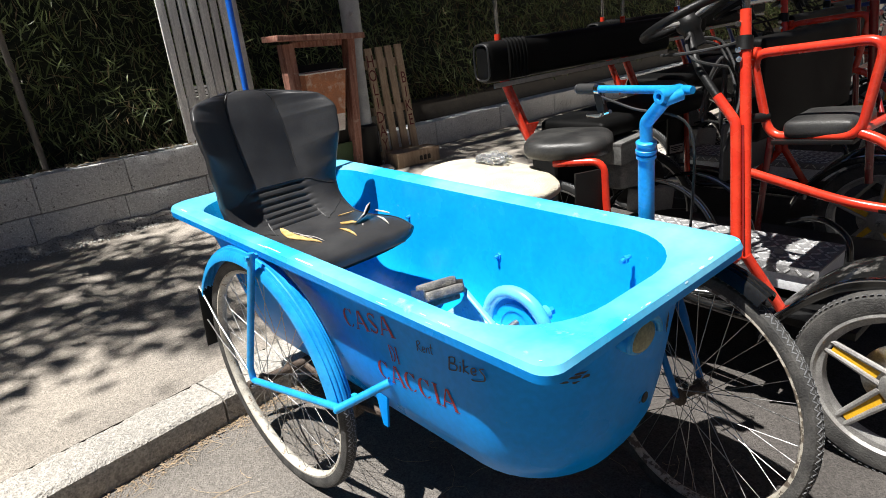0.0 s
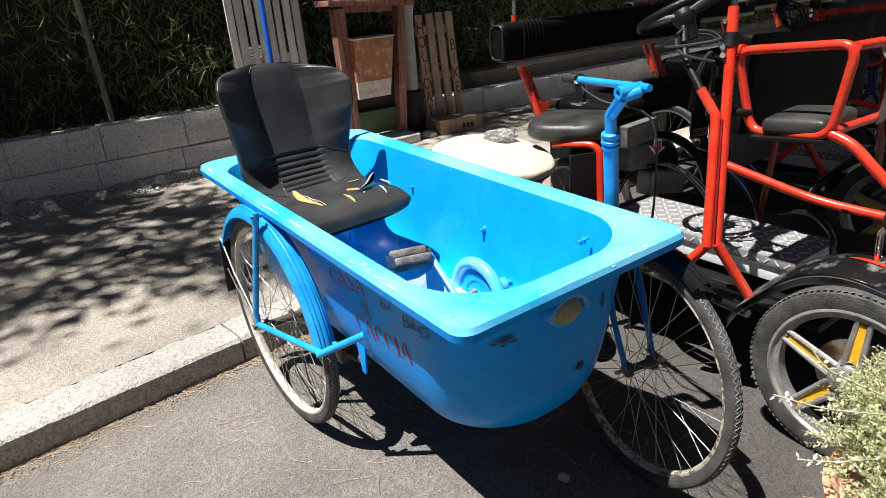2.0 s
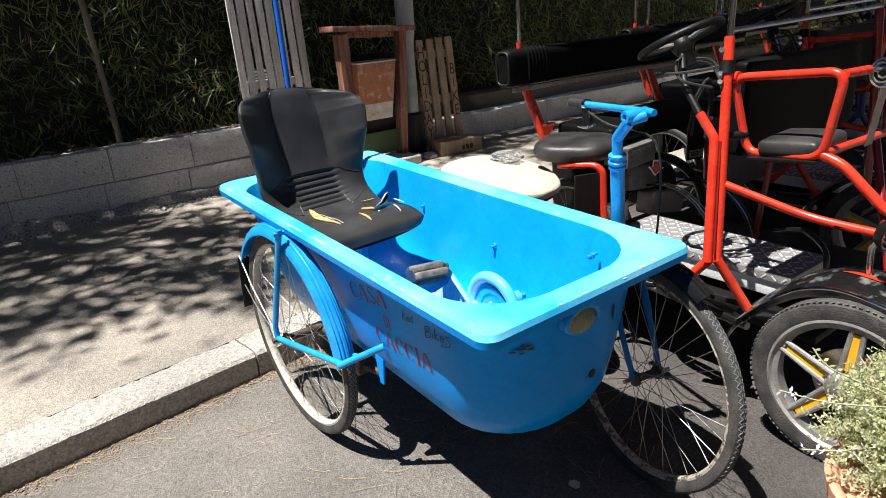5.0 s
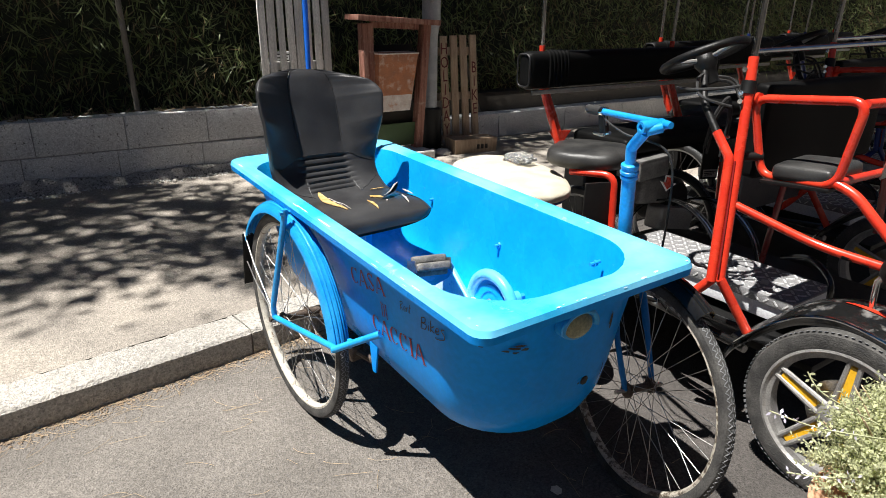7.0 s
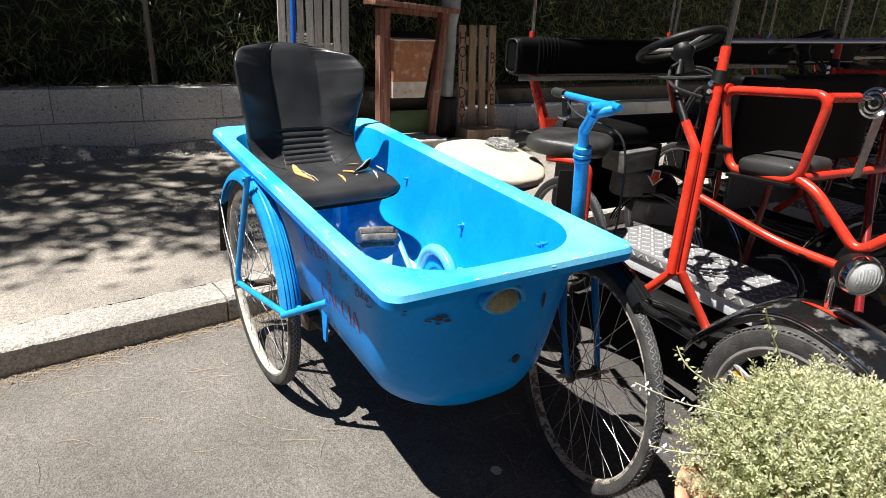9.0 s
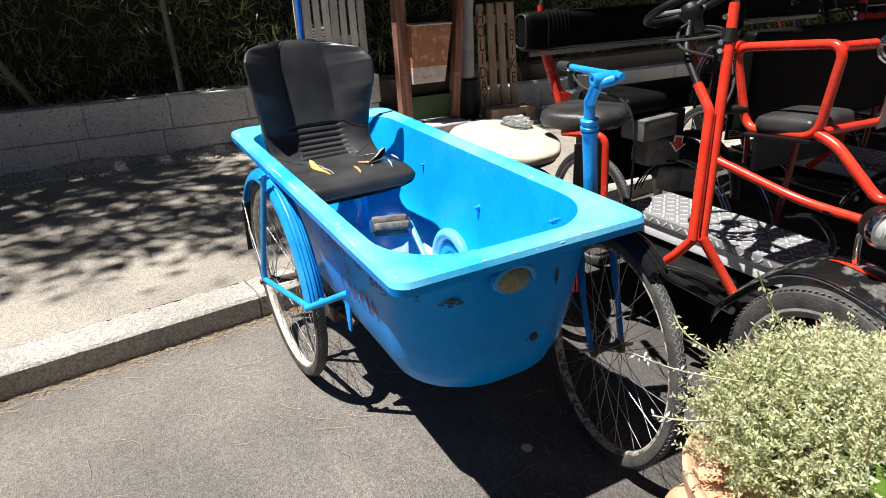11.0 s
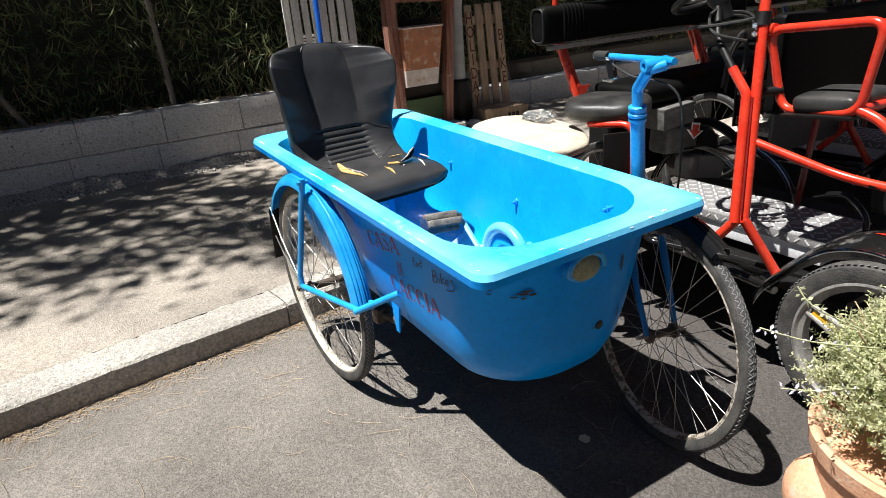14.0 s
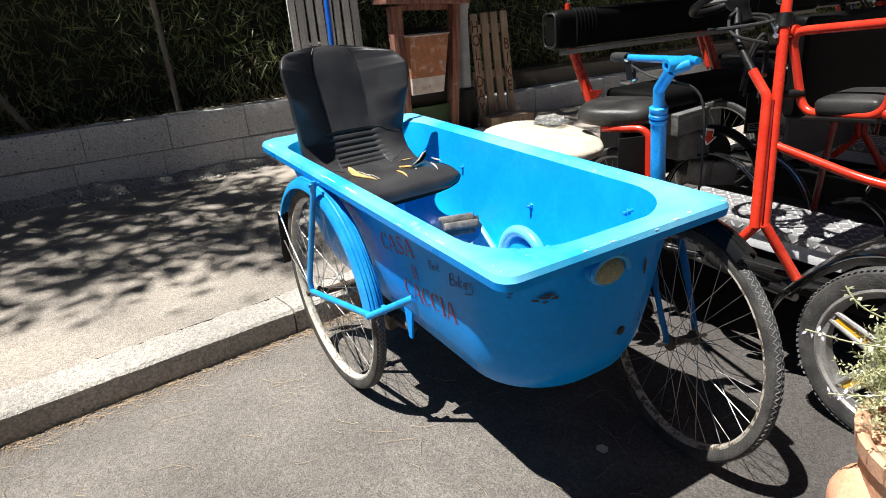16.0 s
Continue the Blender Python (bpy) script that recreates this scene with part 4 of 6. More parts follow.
# paint worn through to pale primer along the rim's edge
WORN = mat("pale_primer", (0.62, 0.80, 0.87), 0.5, var=0.15, scale=60, fine=250, bump=0.1)
ea, eb = rr(-0.3475, 0.3475, -0.8475, 0.8475, 0.042, 0.05, 0.0012, 14, 90), rr(-0.3355, 0.3355, -0.8365, 0.8365, 0.045, 0.05, 0.0062, 14, 90)
ed = rr(-0.3527, 0.3527, -0.8527, 0.8527, 0.042, 0.05, -0.012, 14, 90)
wrng = random.Random(8)
ne = len(ea)
for k in range(44):
    i0, ln = wrng.randrange(ne), wrng.choice((1, 1, 2, 2, 3, 5))
    lo = wrng.uniform(0.0, 0.5)
    hi = lo + wrng.uniform(0.15, 0.5)
    low = wrng.random() < 0.35
    bm = bmesh.new()
    rows = []
    for j in range(ln + 1):
        q = (i0 + j) % ne
        p, r = (ed[q], ea[q]) if low else (ea[q], eb[q])
        t = 0.10 if j in (0, ln) else 0.5 * wrng.uniform(0.6, 1)
        m = (lo + hi) / 2
        rows.append([bm.verts.new(p.lerp(r, m - (hi - lo) * t)), bm.verts.new(p.lerp(r, m + (hi - lo) * t))])
    for a, b in zip(rows, rows[1:]):
        bm.faces.new((a[0], b[0], b[1], a[1]))
    part("worn_spot", bm, WORN, tub, smooth=False)

# bare patches where the paint has come off
CHIP = mat("bare_dark_metal", (0.02, 0.018, 0.02), 0.6, 0.3, var=0.3, scale=60)


def line1(x, table):
    for (a, p), (b, q) in zip(table, table[1:]):
        if x <= b:
            return p + (q - p) * max(0, x - a) / (b - a)
    return table[-1][1]


def shell_x(z):
    """Half width of the shell at a height over the rim plane."""
    return WIDE * line1(-z / DEEP, [(0, 0.305), (0.045, 0.300), (0.15, 0.283), (0.27, 0.268), (0.345, 0.255)])


def shell_front(x, z):
    """How far the shell's front end reaches at a side offset and height."""
    y, r = line1(-z / DEEP, [(0, 0.80), (0.045, 0.797), (0.15, 0.788), (0.27, 0.776), (0.345, 0.762)]), line1(-z / DEEP, [(0, 0.18), (0.045, 0.19), (0.15, 0.20), (0.27, 0.21)])
    hw = shell_x(z)
    d = max(0, abs(x) - (hw - r))
    return -(y - r + math.sqrt(max(0, r * r - d * d)))


def front_patch(name, cx, cz, wx, wz, seed, material, label, proud=0.0035):
    """A small irregular patch that follows the front of the shell."""
    bm = bmesh.new()
    out = []
    for k in range(14):
        a = math.tau * k / 14
        r = 0.7 + 0.5 * noise.noise(Vector((math.cos(a) * 1.7, math.sin(a) * 1.7, seed)))
        x, z = cx + wx * r * math.cos(a), cz + wz * r * math.sin(a)
        out.append(bm.verts.new(TUB @ Vector((x, shell_front(x, z) - proud, z))))
    mid = bm.verts.new(TUB @ Vector((cx, shell_front(cx, cz) - proud, cz)))
    for k in range(14):
        bm.faces.new((out[k], out[(k + 1) % 14], mid))
    return part(name, bm, material, tub, label)


for k, (dx, dz, wx, wz) in enumerate(((0, 0, 0.022, 0.005), (0.012, 0.008, 0.016, 0.004), (0.022, -0.004, 0.014, 0.006), (-0.018, -0.008, 0.013, 0.004), (0.004, -0.013, 0.012, 0.004), (-0.062, 0.012, 0.006, 0.003), (-0.062, 0.0, 0.006, 0.003))):
    front_patch("chipped_paint", -0.195 + dx, -0.125 + dz, wx, wz, k + 1.5, CHIP, "bare dark scratch")
front_patch("chipped_paint", 0.108, -0.125, 0.007, 0.032, 21, CHIP, "bare dark scratch")
front_patch("chipped_paint", 0.028, -0.30, 0.005, 0.004, 27, CHIP, "bare dark scratch")
front_patch("chipped_paint", 0.118, -0.285, 0.0025, 0.036, 33, CHIP, "bare dark scratch")
pp = TUB @ Vector((0.052, shell_front(0.052, -0.30), -0.30))
part("drain_bolt", lathe([(0.0, 0.005), (0.008, 0.005), (0.013, 0.003), (0.014, 0.0)], axes(pp, (1, 0, 0), (0.1, -1, -0.1)), 16), CHIP, tub, "dark drain bolt")


def ribbon(bm, pts, widths, place):
    """A flat stroke of changing width along 2D points, laid on the tub by place(x, y)."""
    n = len(pts)
    rows = []
    for i in range(n):
        a, b = pts[max(i - 1, 0)], pts[min(i + 1, n - 1)]
        dx, dy = b[0] - a[0], b[1] - a[1]
        k = math.hypot(dx, dy) or 1
        w = widths[i] / 2
        rows.append([bm.verts.new(place(pts[i][0] + sd * w * -dy / k, pts[i][1] + sd * w * dx / k)) for sd in (-1, 1)])
    for p, q in zip(rows, rows[1:]):
        bm.faces.new((p[0], q[0], q[1], p[1]))


def straight(x0, y0, x1, y1, w, n=5):
    return [(x0 + (x1 - x0) * k / n, y0 + (y1 - y0) * k / n) for k in range(n + 1)], [w] * (n + 1)


def bow(cx, cy, rx, ry, a0, a1, w0, w1, n=12):
    """An arc that is w1 wide in its middle and w0 at its ends."""
    p = [(cx + rx * math.cos(radians(a0 + (a1 - a0) * k / n)), cy + ry * math.sin(radians(a0 + (a1 - a0) * k / n))) for k in range(n + 1)]
    return p, [w0 + (w1 - w0) * math.sin(math.pi * k / n) for k in range(n + 1)]


STENCILS = {
    "C": [bow(0.37, 0.5, 0.29, 0.45, 82, 40, 0.07, 0.07, 5), bow(0.37, 0.5, 0.29, 0.45, 98, 262, 0.07, 0.17), bow(0.37, 0.5, 0.29, 0.45, 278, 318, 0.07, 0.07, 5), straight(0.62, 0.98, 0.62, 0.70, 0.06)],
    "A": [straight(0.02, 0.0, 0.34, 0.97, 0.07), straight(0.40, 0.97, 0.72, 0.0, 0.16), straight(0.18, 0.33, 0.50, 0.33, 0.06), straight(-0.08, 0.02, 0.14, 0.02, 0.05), straight(0.58, 0.02, 0.86, 0.02, 0.05)],
    "S": [bow(0.34, 0.74, 0.22, 0.22, 20, 190, 0.05, 0.10), straight(0.14, 0.70, 0.54, 0.30, 0.16), bow(0.34, 0.26, 0.22, 0.22, 10, -170, 0.05, 0.10), straight(0.56, 0.98, 0.56, 0.76, 0.05), straight(0.11, 0.24, 0.11, 0.02, 0.05)],
    "D": [straight(0.12, 0.0, 0.12, 1.0, 0.15), bow(0.22, 0.5, 0.42, 0.46, 85, -85, 0.06, 0.16)],
    "I": [straight(0.20, 0.0, 0.20, 1.0, 0.16), straight(0.06, 0.975, 0.34, 0.975, 0.05), straight(0.06, 0.025, 0.34, 0.025, 0.05)],
}
ADVANCE = {"C": 0.80, "A": 0.86, "S": 0.76, "D": 0.80, "I": 0.46}


def on_side(y0, z0, sx, sy, slope, lean=0.0):
    def place(x, y):
        z = z0 + y * sy + slope * x * sx
        return TUB @ Vector((-shell_x(z) - 0.0016, y0 - (x + lean * y) * sx, z))
    return place


def stencil(word, y0, z0, h, wide, slope):
    """Stencilled capitals on the tub's side, reading from its back end to its front end."""
    x = 0.0
    for ch in word:
        bm = bmesh.new()
        for p, w in STENCILS[ch]:
            ribbon(bm, [(x + a, b) for a, b in p], [0.92 * k for k in w], on_side(y0, z0, h * wide, h, slope))
        part("letter", bm, LETTER_RED, tub, smooth=False)
        x += ADVANCE[ch]


stencil("CASA", -0.116, -0.187, 0.060, 1.12, 0.19)
stencil("DI", -0.292, -0.227, 0.050, 0.60, 0.06)
stencil("CACCIA", -0.219, -0.308, 0.061, 1.08, 0.095)
HAND = {
    "R": [[(0.02, 0), (0.08, 1)], [(0.0, 0.9), (0.3, 1.02), (0.42, 0.8), (0.12, 0.5), (0.5, 0.0)]],
    "B": [[(0.0, 0), (0.06, 1)], [(0.0, 0.95), (0.36, 1.02), (0.36, 0.62), (0.08, 0.53), (0.48, 0.42), (0.40, 0.04), (0.0, 0.0)]],
    "e": [[(0.05, 0.22), (0.32, 0.30), (0.26, 0.52), (0.10, 0.46), (0.05, 0.2), (0.16, 0.0), (0.36, 0.1)]],
    "n": [[(0.05, 0.5), (0.05, 0.0)], [(0.05, 0.3), (0.2, 0.52), (0.32, 0.42), (0.32, 0.0)]],
    "t": [[(0.16, 0.95), (0.13, 0.1), (0.26, 0.0)], [(0.02, 0.6), (0.32, 0.62)]],
    "i": [[(0.08, 0.5), (0.06, 0.0)], [(0.09, 0.70), (0.10, 0.76)]],
    "k": [[(0.06, 1.0), (0.04, 0.0)], [(0.34, 0.58), (0.06, 0.28), (0.38, 0.0)]],
    "s": [[(0.34, 0.62), (0.10, 0.50), (0.36, 0.10), (0.30, -0.28), (-0.30, -0.42), (-0.36, -0.30)]],
}
HAND_W = {"R": 0.56, "B": 0.62, "e": 0.44, "n": 0.42, "t": 0.40, "i": 0.22, "k": 0.44, "s": 0.4}


def handwriting(word, y0, z0, h, wide, slope):
    bm = bmesh.new()
    x = 0.0
    for ch in word:
        for st in HAND[ch]:
            q = [(v.x, v.y) for v in smooth_path([(x + a, b, 0) for a, b in st], 5)]
            ribbon(bm, q, [0.085] * len(q), on_side(y0, z0, h * wide, h, slope, 0.15))
        x += HAND_W[ch]
    part("lettering", bm, LETTER_BLACK, tub, "black handwriting in marker", smooth=False)


handwriting("Rent", -0.413, -0.149, 0.030, 1.12, 0.22)
handwriting("Bikes", -0.516, -0.158, 0.038, 1.42, 0.24)

# ---- the red four-wheeled pedal car ----
quad = thing("pedal_car", "red tubular four-wheel pedal car with black vinyl benches", "pedal car", "parked pedal cars")
YJ, TOP = Vector((0.815, -0.655, 0.585)), Vector((0.957, -0.553, 1.30))


def rod(name, pts, r, material, parent, label="", seg=10, smooth=0, round_r=0.0, closed=False):
    p = smooth_path(pts, smooth, closed) if smooth else rounded(pts, round_r, 6, closed) if round_r else pts
    return part(name, tube(p, r, seg, closed), material, parent, label)


rod("upright", [YJ, TOP], 0.0165, RED, quad, "red upright tube", 14)
SIDE = Vector((-0.0235, 0.0185, 0.0))
rod("upright", [YJ + SIDE, YJ.lerp(TOP, 0.56) + SIDE, Vector((0.878, -0.515, 1.061))], 0.0158, RED, quad, seg=14, round_r=0.015)
rod("steering_sleeve", [Vector((0.877, -0.519, 1.056)), Vector((0.893, -0.450, 1.135)), Vector((0.905, -0.430, 1.165)), Vector((0.975, -0.37, 1.24))], 0.0125, BLACKPLASTIC, quad)
rod("sleeve_bolt", [Vector((0.885, -0.53, 1.045)), Vector((0.912, -0.54, 1.045))], 0.006, CHROME, quad, seg=6)
rod("weld_seam", [YJ + SIDE * 0.5 + Vector((-0.008, -0.010, 0.03)), YJ.lerp(TOP, 0.55) + SIDE * 0.5 + Vector((-0.008, -0.010, 0))], 0.0035, DARKRED, quad, seg=6)
rod("lower_leg", [YJ + Vector((0, 0, 0.01)), Vector((0.893, -0.742, 0.405))], 0.0165, RED, quad, seg=14)
rod("lower_leg", [YJ + Vector((0.003, 0.02, 0.01)), Vector((0.805, -0.56, 0.50)), Vector((0.805, -0.53, 0.47))], 0.0165, RED, quad, seg=14, round_r=0.04)
LOOP = [(0.960, -0.578, 1.172), (0.944, -0.925, 1.203), (0.955, -0.885, 0.945), (0.985, -0.632, 0.925)]
rod("arm_rail", LOOP, 0.0138, RED, quad, "red arm rail bent into a loop", 14, round_r=0.05, closed=True)
rod("rail_stub", [Vector((0.963, -0.56, 1.172)), Vector((0.955, -0.60, 1.174))], 0.019, RED, quad)
rod("rail_knob", [Vector((0.925, -0.585, 0.985)), Vector((0.985, -0.625, 0.985))], 0.015, BLACKPLASTIC, quad)
rod("side_tube", [Vector((0.868, -0.60, 0.845)), Vector((0.945, -0.88, 0.755)), Vector((0.95, -1.063, 0.748))], 0.014, RED, quad, seg=12, round_r=0.1)
rod("front_tube", [(0.955, -0.885, 0.955), (0.952, -0.95, 0.93), (0.95, -1.029, 0.863), (0.95, -1.098, 0.815), (0.965, -1.16, 0.865), (1.02, -1.24, 0.95), (1.5, -1.26, 0.97), (1.9, -1.26, 0.97)], 0.0150, RED, quad, seg=12, smooth=6)
rod("cross_tube", [Vector((0.965, -0.88, 0.955)), Vector((1.9, -0.86, 0.93))], 0.014, RED, quad)
rod("rail_stub", [Vector((0.945, -0.92, 1.195)), Vector((1.06, -0.935, 1.195))], 0.014, RED, quad)
rod("horn_rod", [Vector((1.05, -0.935, 1.195)), Vector((1.15, -0.945, 1.19))], 0.008, CHROME, quad)
for q in ((0.93, -0.545, 1.262), (0.905, -0.56, 1.19), (0.90, -0.565, 1.165)):
    rod("bolt", [Vector(q), Vector(q) + Vector((0.05, 0.01, 0))], 0.009, CHROME, quad, seg=6)
rod("clamp", [Vector((0.935, -0.565, 1.185)), Vector((0.945, -0.56, 1.225))], 0.024, BLACKPLASTIC, quad, seg=12)
rod("canopy_post", [TOP - Vector((0, 0, 0.03)), Vector((0.99, -0.55, 2.25))], 0.011, CHROME, quad)
rod("canopy_bar", [Vector((0.962, -0.555, 1.318)), Vector((1.93, -0.606, 1.337))], 0.0095, CHROME, quad)
rod("canopy_post", [Vector((0.986, 0.475, 1.25)), Vector((0.96, 0.47, 2.25))], 0.009, CHROME, quad)
rod("canopy_post", [Vector((1.90, 0.475, 1.25)), Vector((1.91, 0.47, 2.25))], 0.009, CHROME, quad)
rod("post_socket", [Vector((0.986, 0.475, 1.25)), Vector((0.985, 0.475, 1.285))], 0.013, RED, quad)
rod("post_socket", [Vector((1.90, 0.475, 1.25)), Vector((1.90, 0.475, 1.29))], 0.013, RED, quad)
rod("canopy_post", [Vector((1.93, -0.606, 1.31)), Vector((1.95, -0.60, 2.25))], 0.011, CHROME, quad)
rod("upright", [Vector((1.93, -0.606, 1.33)), Vector((1.95, -0.66, 0.55))], 0.0165, DARKRED, quad)
rod("canopy_beam", [Vector((0.99, -0.55, 2.25)), Vector((1.95, -0.60, 2.25)), Vector((1.91, 0.47, 2.25)), Vector((0.96, 0.47, 2.25))], 0.011, CHROME, quad, closed=True, round_r=0.05)

# fabric roof on the posts
roof = []
for i in range(13):
    x = 0.88 + 1.32 * i / 12
    h = 2.27 + 0.10 * (1 - ((x - 1.54) / 0.66) ** 2)
    roof.append([(x, y, h + dz) for y, dz in ((-1.15, -0.03), (-1.0, 0), (-0.3, 0.03), (0.4, 0.02), (0.75, -0.03), (0.75, -0.034), (0.4, 0.015), (-0.3, 0.025), (-1.0, -0.005), (-1.15, -0.034))])
part("canopy", loft(roof), mat("canopy_cloth", (0.12, 0.02, 0.018), 0.85, var=0.15), quad, "dark red cloth roof")

# steering wheel
SW = axes((0.992, -0.347, 1.290), (1, 0, 0), (-0.06, 0.42, 0.9))
steer = part("steering_wheel", tube([SW @ Vector((0.140 * math.cos(a), 0.140 * math.sin(a), 0)) for a in (k * math.tau / 48 for k in range(48))], 0.0135, 12, True), BLACKPLASTIC, quad, "black steering wheel")
part("hub", lathe([(0.0, 0.005), (0.03, 0.003), (0.038, -0.01), (0.04, -0.03), (0.028, -0.05), (0.026, -0.10), (0.0, -0.10)], SW, 24), BLACKPLASTIC, steer)
for a in (20, 160, 270):
    part("wheel_arm", tube([SW @ Vector((0.03 * math.cos(radians(a)), 0.03 * math.sin(radians(a)), -0.012)), SW @ Vector((0.135 * math.cos(radians(a)), 0.135 * math.sin(radians(a)), 0))], 0.008, 8), GREYCAST, steer)
for k, pts in enumerate(([(1.0, -0.37, 1.24), (0.90, -0.40, 1.22), (0.86, -0.45, 1.17), (0.93, -0.52, 1.14)], [(1.02, -0.36, 1.22), (1.10, -0.42, 1.20), (1.07, -0.50, 1.05), (1.0, -0.50, 0.92)], [(1.04, -0.35, 1.21), (1.13, -0.40, 1.18), (1.09, -0.48, 1.02), (1.02, -0.48, 0.86)], [(0.965, -0.42, 0.98), (0.935, -0.46, 1.10), (0.950, -0.49, 1.165), (0.972, -0.49, 1.12), (0.975, -0.48, 0.96)], [(0.985, -0.42, 0.96), (0.950, -0.46, 1.09), (0.962, -0.49, 1.145), (0.985, -0.49, 1.10), (0.985, -0.48, 0.94)], [(0.93, -0.30, 1.18), (0.86, -0.42, 1.19), (0.90, -0.50, 1.20), (0.96, -0.54, 1.21)])):
    rod("cable", pts, 0.005, TYRE_DARK, quad, smooth=8, seg=6)

# benches


def cushion(name, sx, sy, sz, m, bevel, parent, label, material=BENCH_VINYL):
    bm = box(sx, sy, sz, Matrix(), bevel, seg=5)
    bmesh.ops.subdivide_edges(bm, edges=[e for e in bm.edges if e.calc_length() > 0.1], cuts=6, use_grid_fill=True)
    for v in bm.verts:
        x, y, z = v.co
        puff = (1 - (2 * x / sx) ** 4) * (1 - (2 * z / sz) ** 4 if sy < sz else 1 - (2 * y / sy) ** 4)
        if sy < sz:
            v.co.y += math.copysign(0.006, y) * max(0, puff)
        else:
            v.co.z += math.copysign(0.008, z) * max(0, puff)
    bmesh.ops.transform(bm, matrix=m, verts=bm.verts[:])
    return part(name, bm, material, parent, label)


back = cushion("backrest", 1.42, 0.085, 0.165, pose(1.59, 0.475, 1.178), 0.038, quad, "long black vinyl backrest")
for k in range(6):
    part("pleat", tube(rounded([(1.0 + 0.022 * k, 0.432, 1.105), (1.0 + 0.022 * k, 0.426, 1.18), (1.0 + 0.022 * k, 0.434, 1.252), (1.0 + 0.022 * k, 0.46, 1.262)], 0.02), 0.0075, 6), BENCH_VINYL, back)
part("piping", tube(rounded([(0.882, 0.435, 1.11), (0.880, 0.435, 1.25), (0.880, 0.515, 1.25), (0.882, 0.515, 1.11)], 0.03, closed=True), 0.004, 6, True), VINYL_MATT, back)
part("backrest_strip", box(1.36, 0.006, 0.02, pose(1.58, 0.433, 1.085), 0.002), STEEL, quad)
for x in (0.955, 1.86):
    rod("back_post", [Vector((x + 0.04, 0.485, 1.13)), Vector((x + 0.10, 0.40, 0.84))], 0.015, RED, quad)
    rod("back_post", [Vector((x + 0.065, 0.49, 1.13)), Vector((x + 0.135, 0.41, 0.85))], 0.012, RED, quad)
    part("gusset", plate([(-0.05, -0.03), (0.06, -0.03), (0.0, 0.06)], 0.004, axes((x + 0.11, 0.41, 0.875), (1, -0.3, 0), (0.3, 1, 0))), RED, quad)
pad = []
for z, k in ((-0.034, 0.80), (-0.030, 0.92), (-0.016, 0.985), (0.004, 1.0), (0.022, 0.975), (0.034, 0.90), (0.042, 0.72), (0.046, 0.40)):
    ring = []
    for n in range(48):
        c, d = math.cos(math.tau * n / 48), math.sin(math.tau * n / 48)
        x, y = math.copysign(abs(c) ** 0.62, c) * 0.172 * k, math.copysign(abs(d) ** 0.62, d) * 0.168 * k
        ring.append(pose(0.945, 0.098, 0.862, 0, 0, 31) @ Vector((x, y, z + 0.004 * noise.noise(Vector((x * 14, y * 14, 5))))))
    pad.append(ring)
part("seat_cushion", loft(pad), WORN_LIT_VINYL, quad, "worn black vinyl seat cushion, greyed as if sunlit")
cushion("bench_cushion", 0.92, 0.34, 0.075, pose(1.64, 0.27, 0.862), 0.032, quad, "long black vinyl bench cushion")
part("seat_pan", plate([(0.13 * math.cos(a), 0.12 * math.sin(a)) for a in (k * math.tau / 28 for k in range(28))], 0.008, pose(0.945, 0.098, 0.824, 0, 0, -10)), BLACKGLOSS, quad)
rod("seat_frame", [Vector((0.80, 0.06, 0.818)), Vector((0.874, -0.11, 0.826)), Vector((0.870, -0.135, 0.40))], 0.0145, RED, quad, "red seat frame tube", 12, round_r=0.05)
rod("seat_frame", [Vector((0.870, -0.135, 0.42)), Vector((0.92, -0.16, 0.345)), Vector((1.02, -0.50, 0.345)), Vector((0.96, -0.70, 0.38))], 0.015, BLACKGLOSS, quad, round_r=0.05)
board = part("side_board", box(0.115, 0.012, 0.27, pose(0.815, -0.085, 0.665, 0, 0, -20), 0.003), BLACKPLASTIC, quad, "black side board")
part("sticker", box(0.09, 0.003, 0.045, pose(0.813, -0.0935, 0.565, 0, 0, -20), 0.0), LINING, board, "white sticker with small print")
for k in range(3):
    part("print_bar", box(0.08 - 0.015 * k, 0.002, 0.005, pose(0.811 - 0.004 * k, -0.0955 + 0.0015 * k, 0.576 - 0.010 * k, 0, 0, -20)), BLACKPLASTIC, board)
# children's seat at the front
cushion("child_backrest", 0.86, 0.06, 0.33, pose(1.50, -0.535, 1.045), 0.024, quad, "black vinyl child backrest")
cushion("child_cushion", 0.21, 0.19, 0.05, pose(1.055, -0.775, 0.962, -4, -3, 0), 0.022, quad, "worn black vinyl child seat, greyed as if sunlit", WORN_LIT_VINYL)
part("seat_tray", box(0.30, 0.22, 0.012, pose(1.09, -0.765, 0.930, -4, -3, 0), 0.003), BLACKPLASTIC, quad)
# chequer-plate step over the battery box
step = part("battery_box", box(0.275, 0.78, 0.090, pose(1.260, -0.370, 0.413), 0.008), mat("pale_grey_sheet_metal", (0.74, 0.75, 0.77), 0.45, 0.0, var=0.12, scale=8, fine=120, bump=0.08), quad, "pale grey metal battery box")
PLATE = mat("worn_chequer_plate", (0.26, 0.26, 0.265), 0.42, 0.25, var=0.3, scale=18, fine=160, bump=0.2, col2=(0.27, 0.265, 0.265))
LUGS = mat("polished_chequer_lugs", (0.66, 0.66, 0.66), 0.34, 0.35, var=0.25, scale=30, fine=160, bump=0.1, col2=(0.82, 0.81, 0.80))
part("tread_plate", box(0.295, 0.80, 0.006, pose(1.260, -0.370, 0.461), 0.002), PLATE, step)
part("tread_edge", box(0.005, 0.80, 0.032, pose(1.1145, -0.370, 0.446), 0.002), PLATE, step)
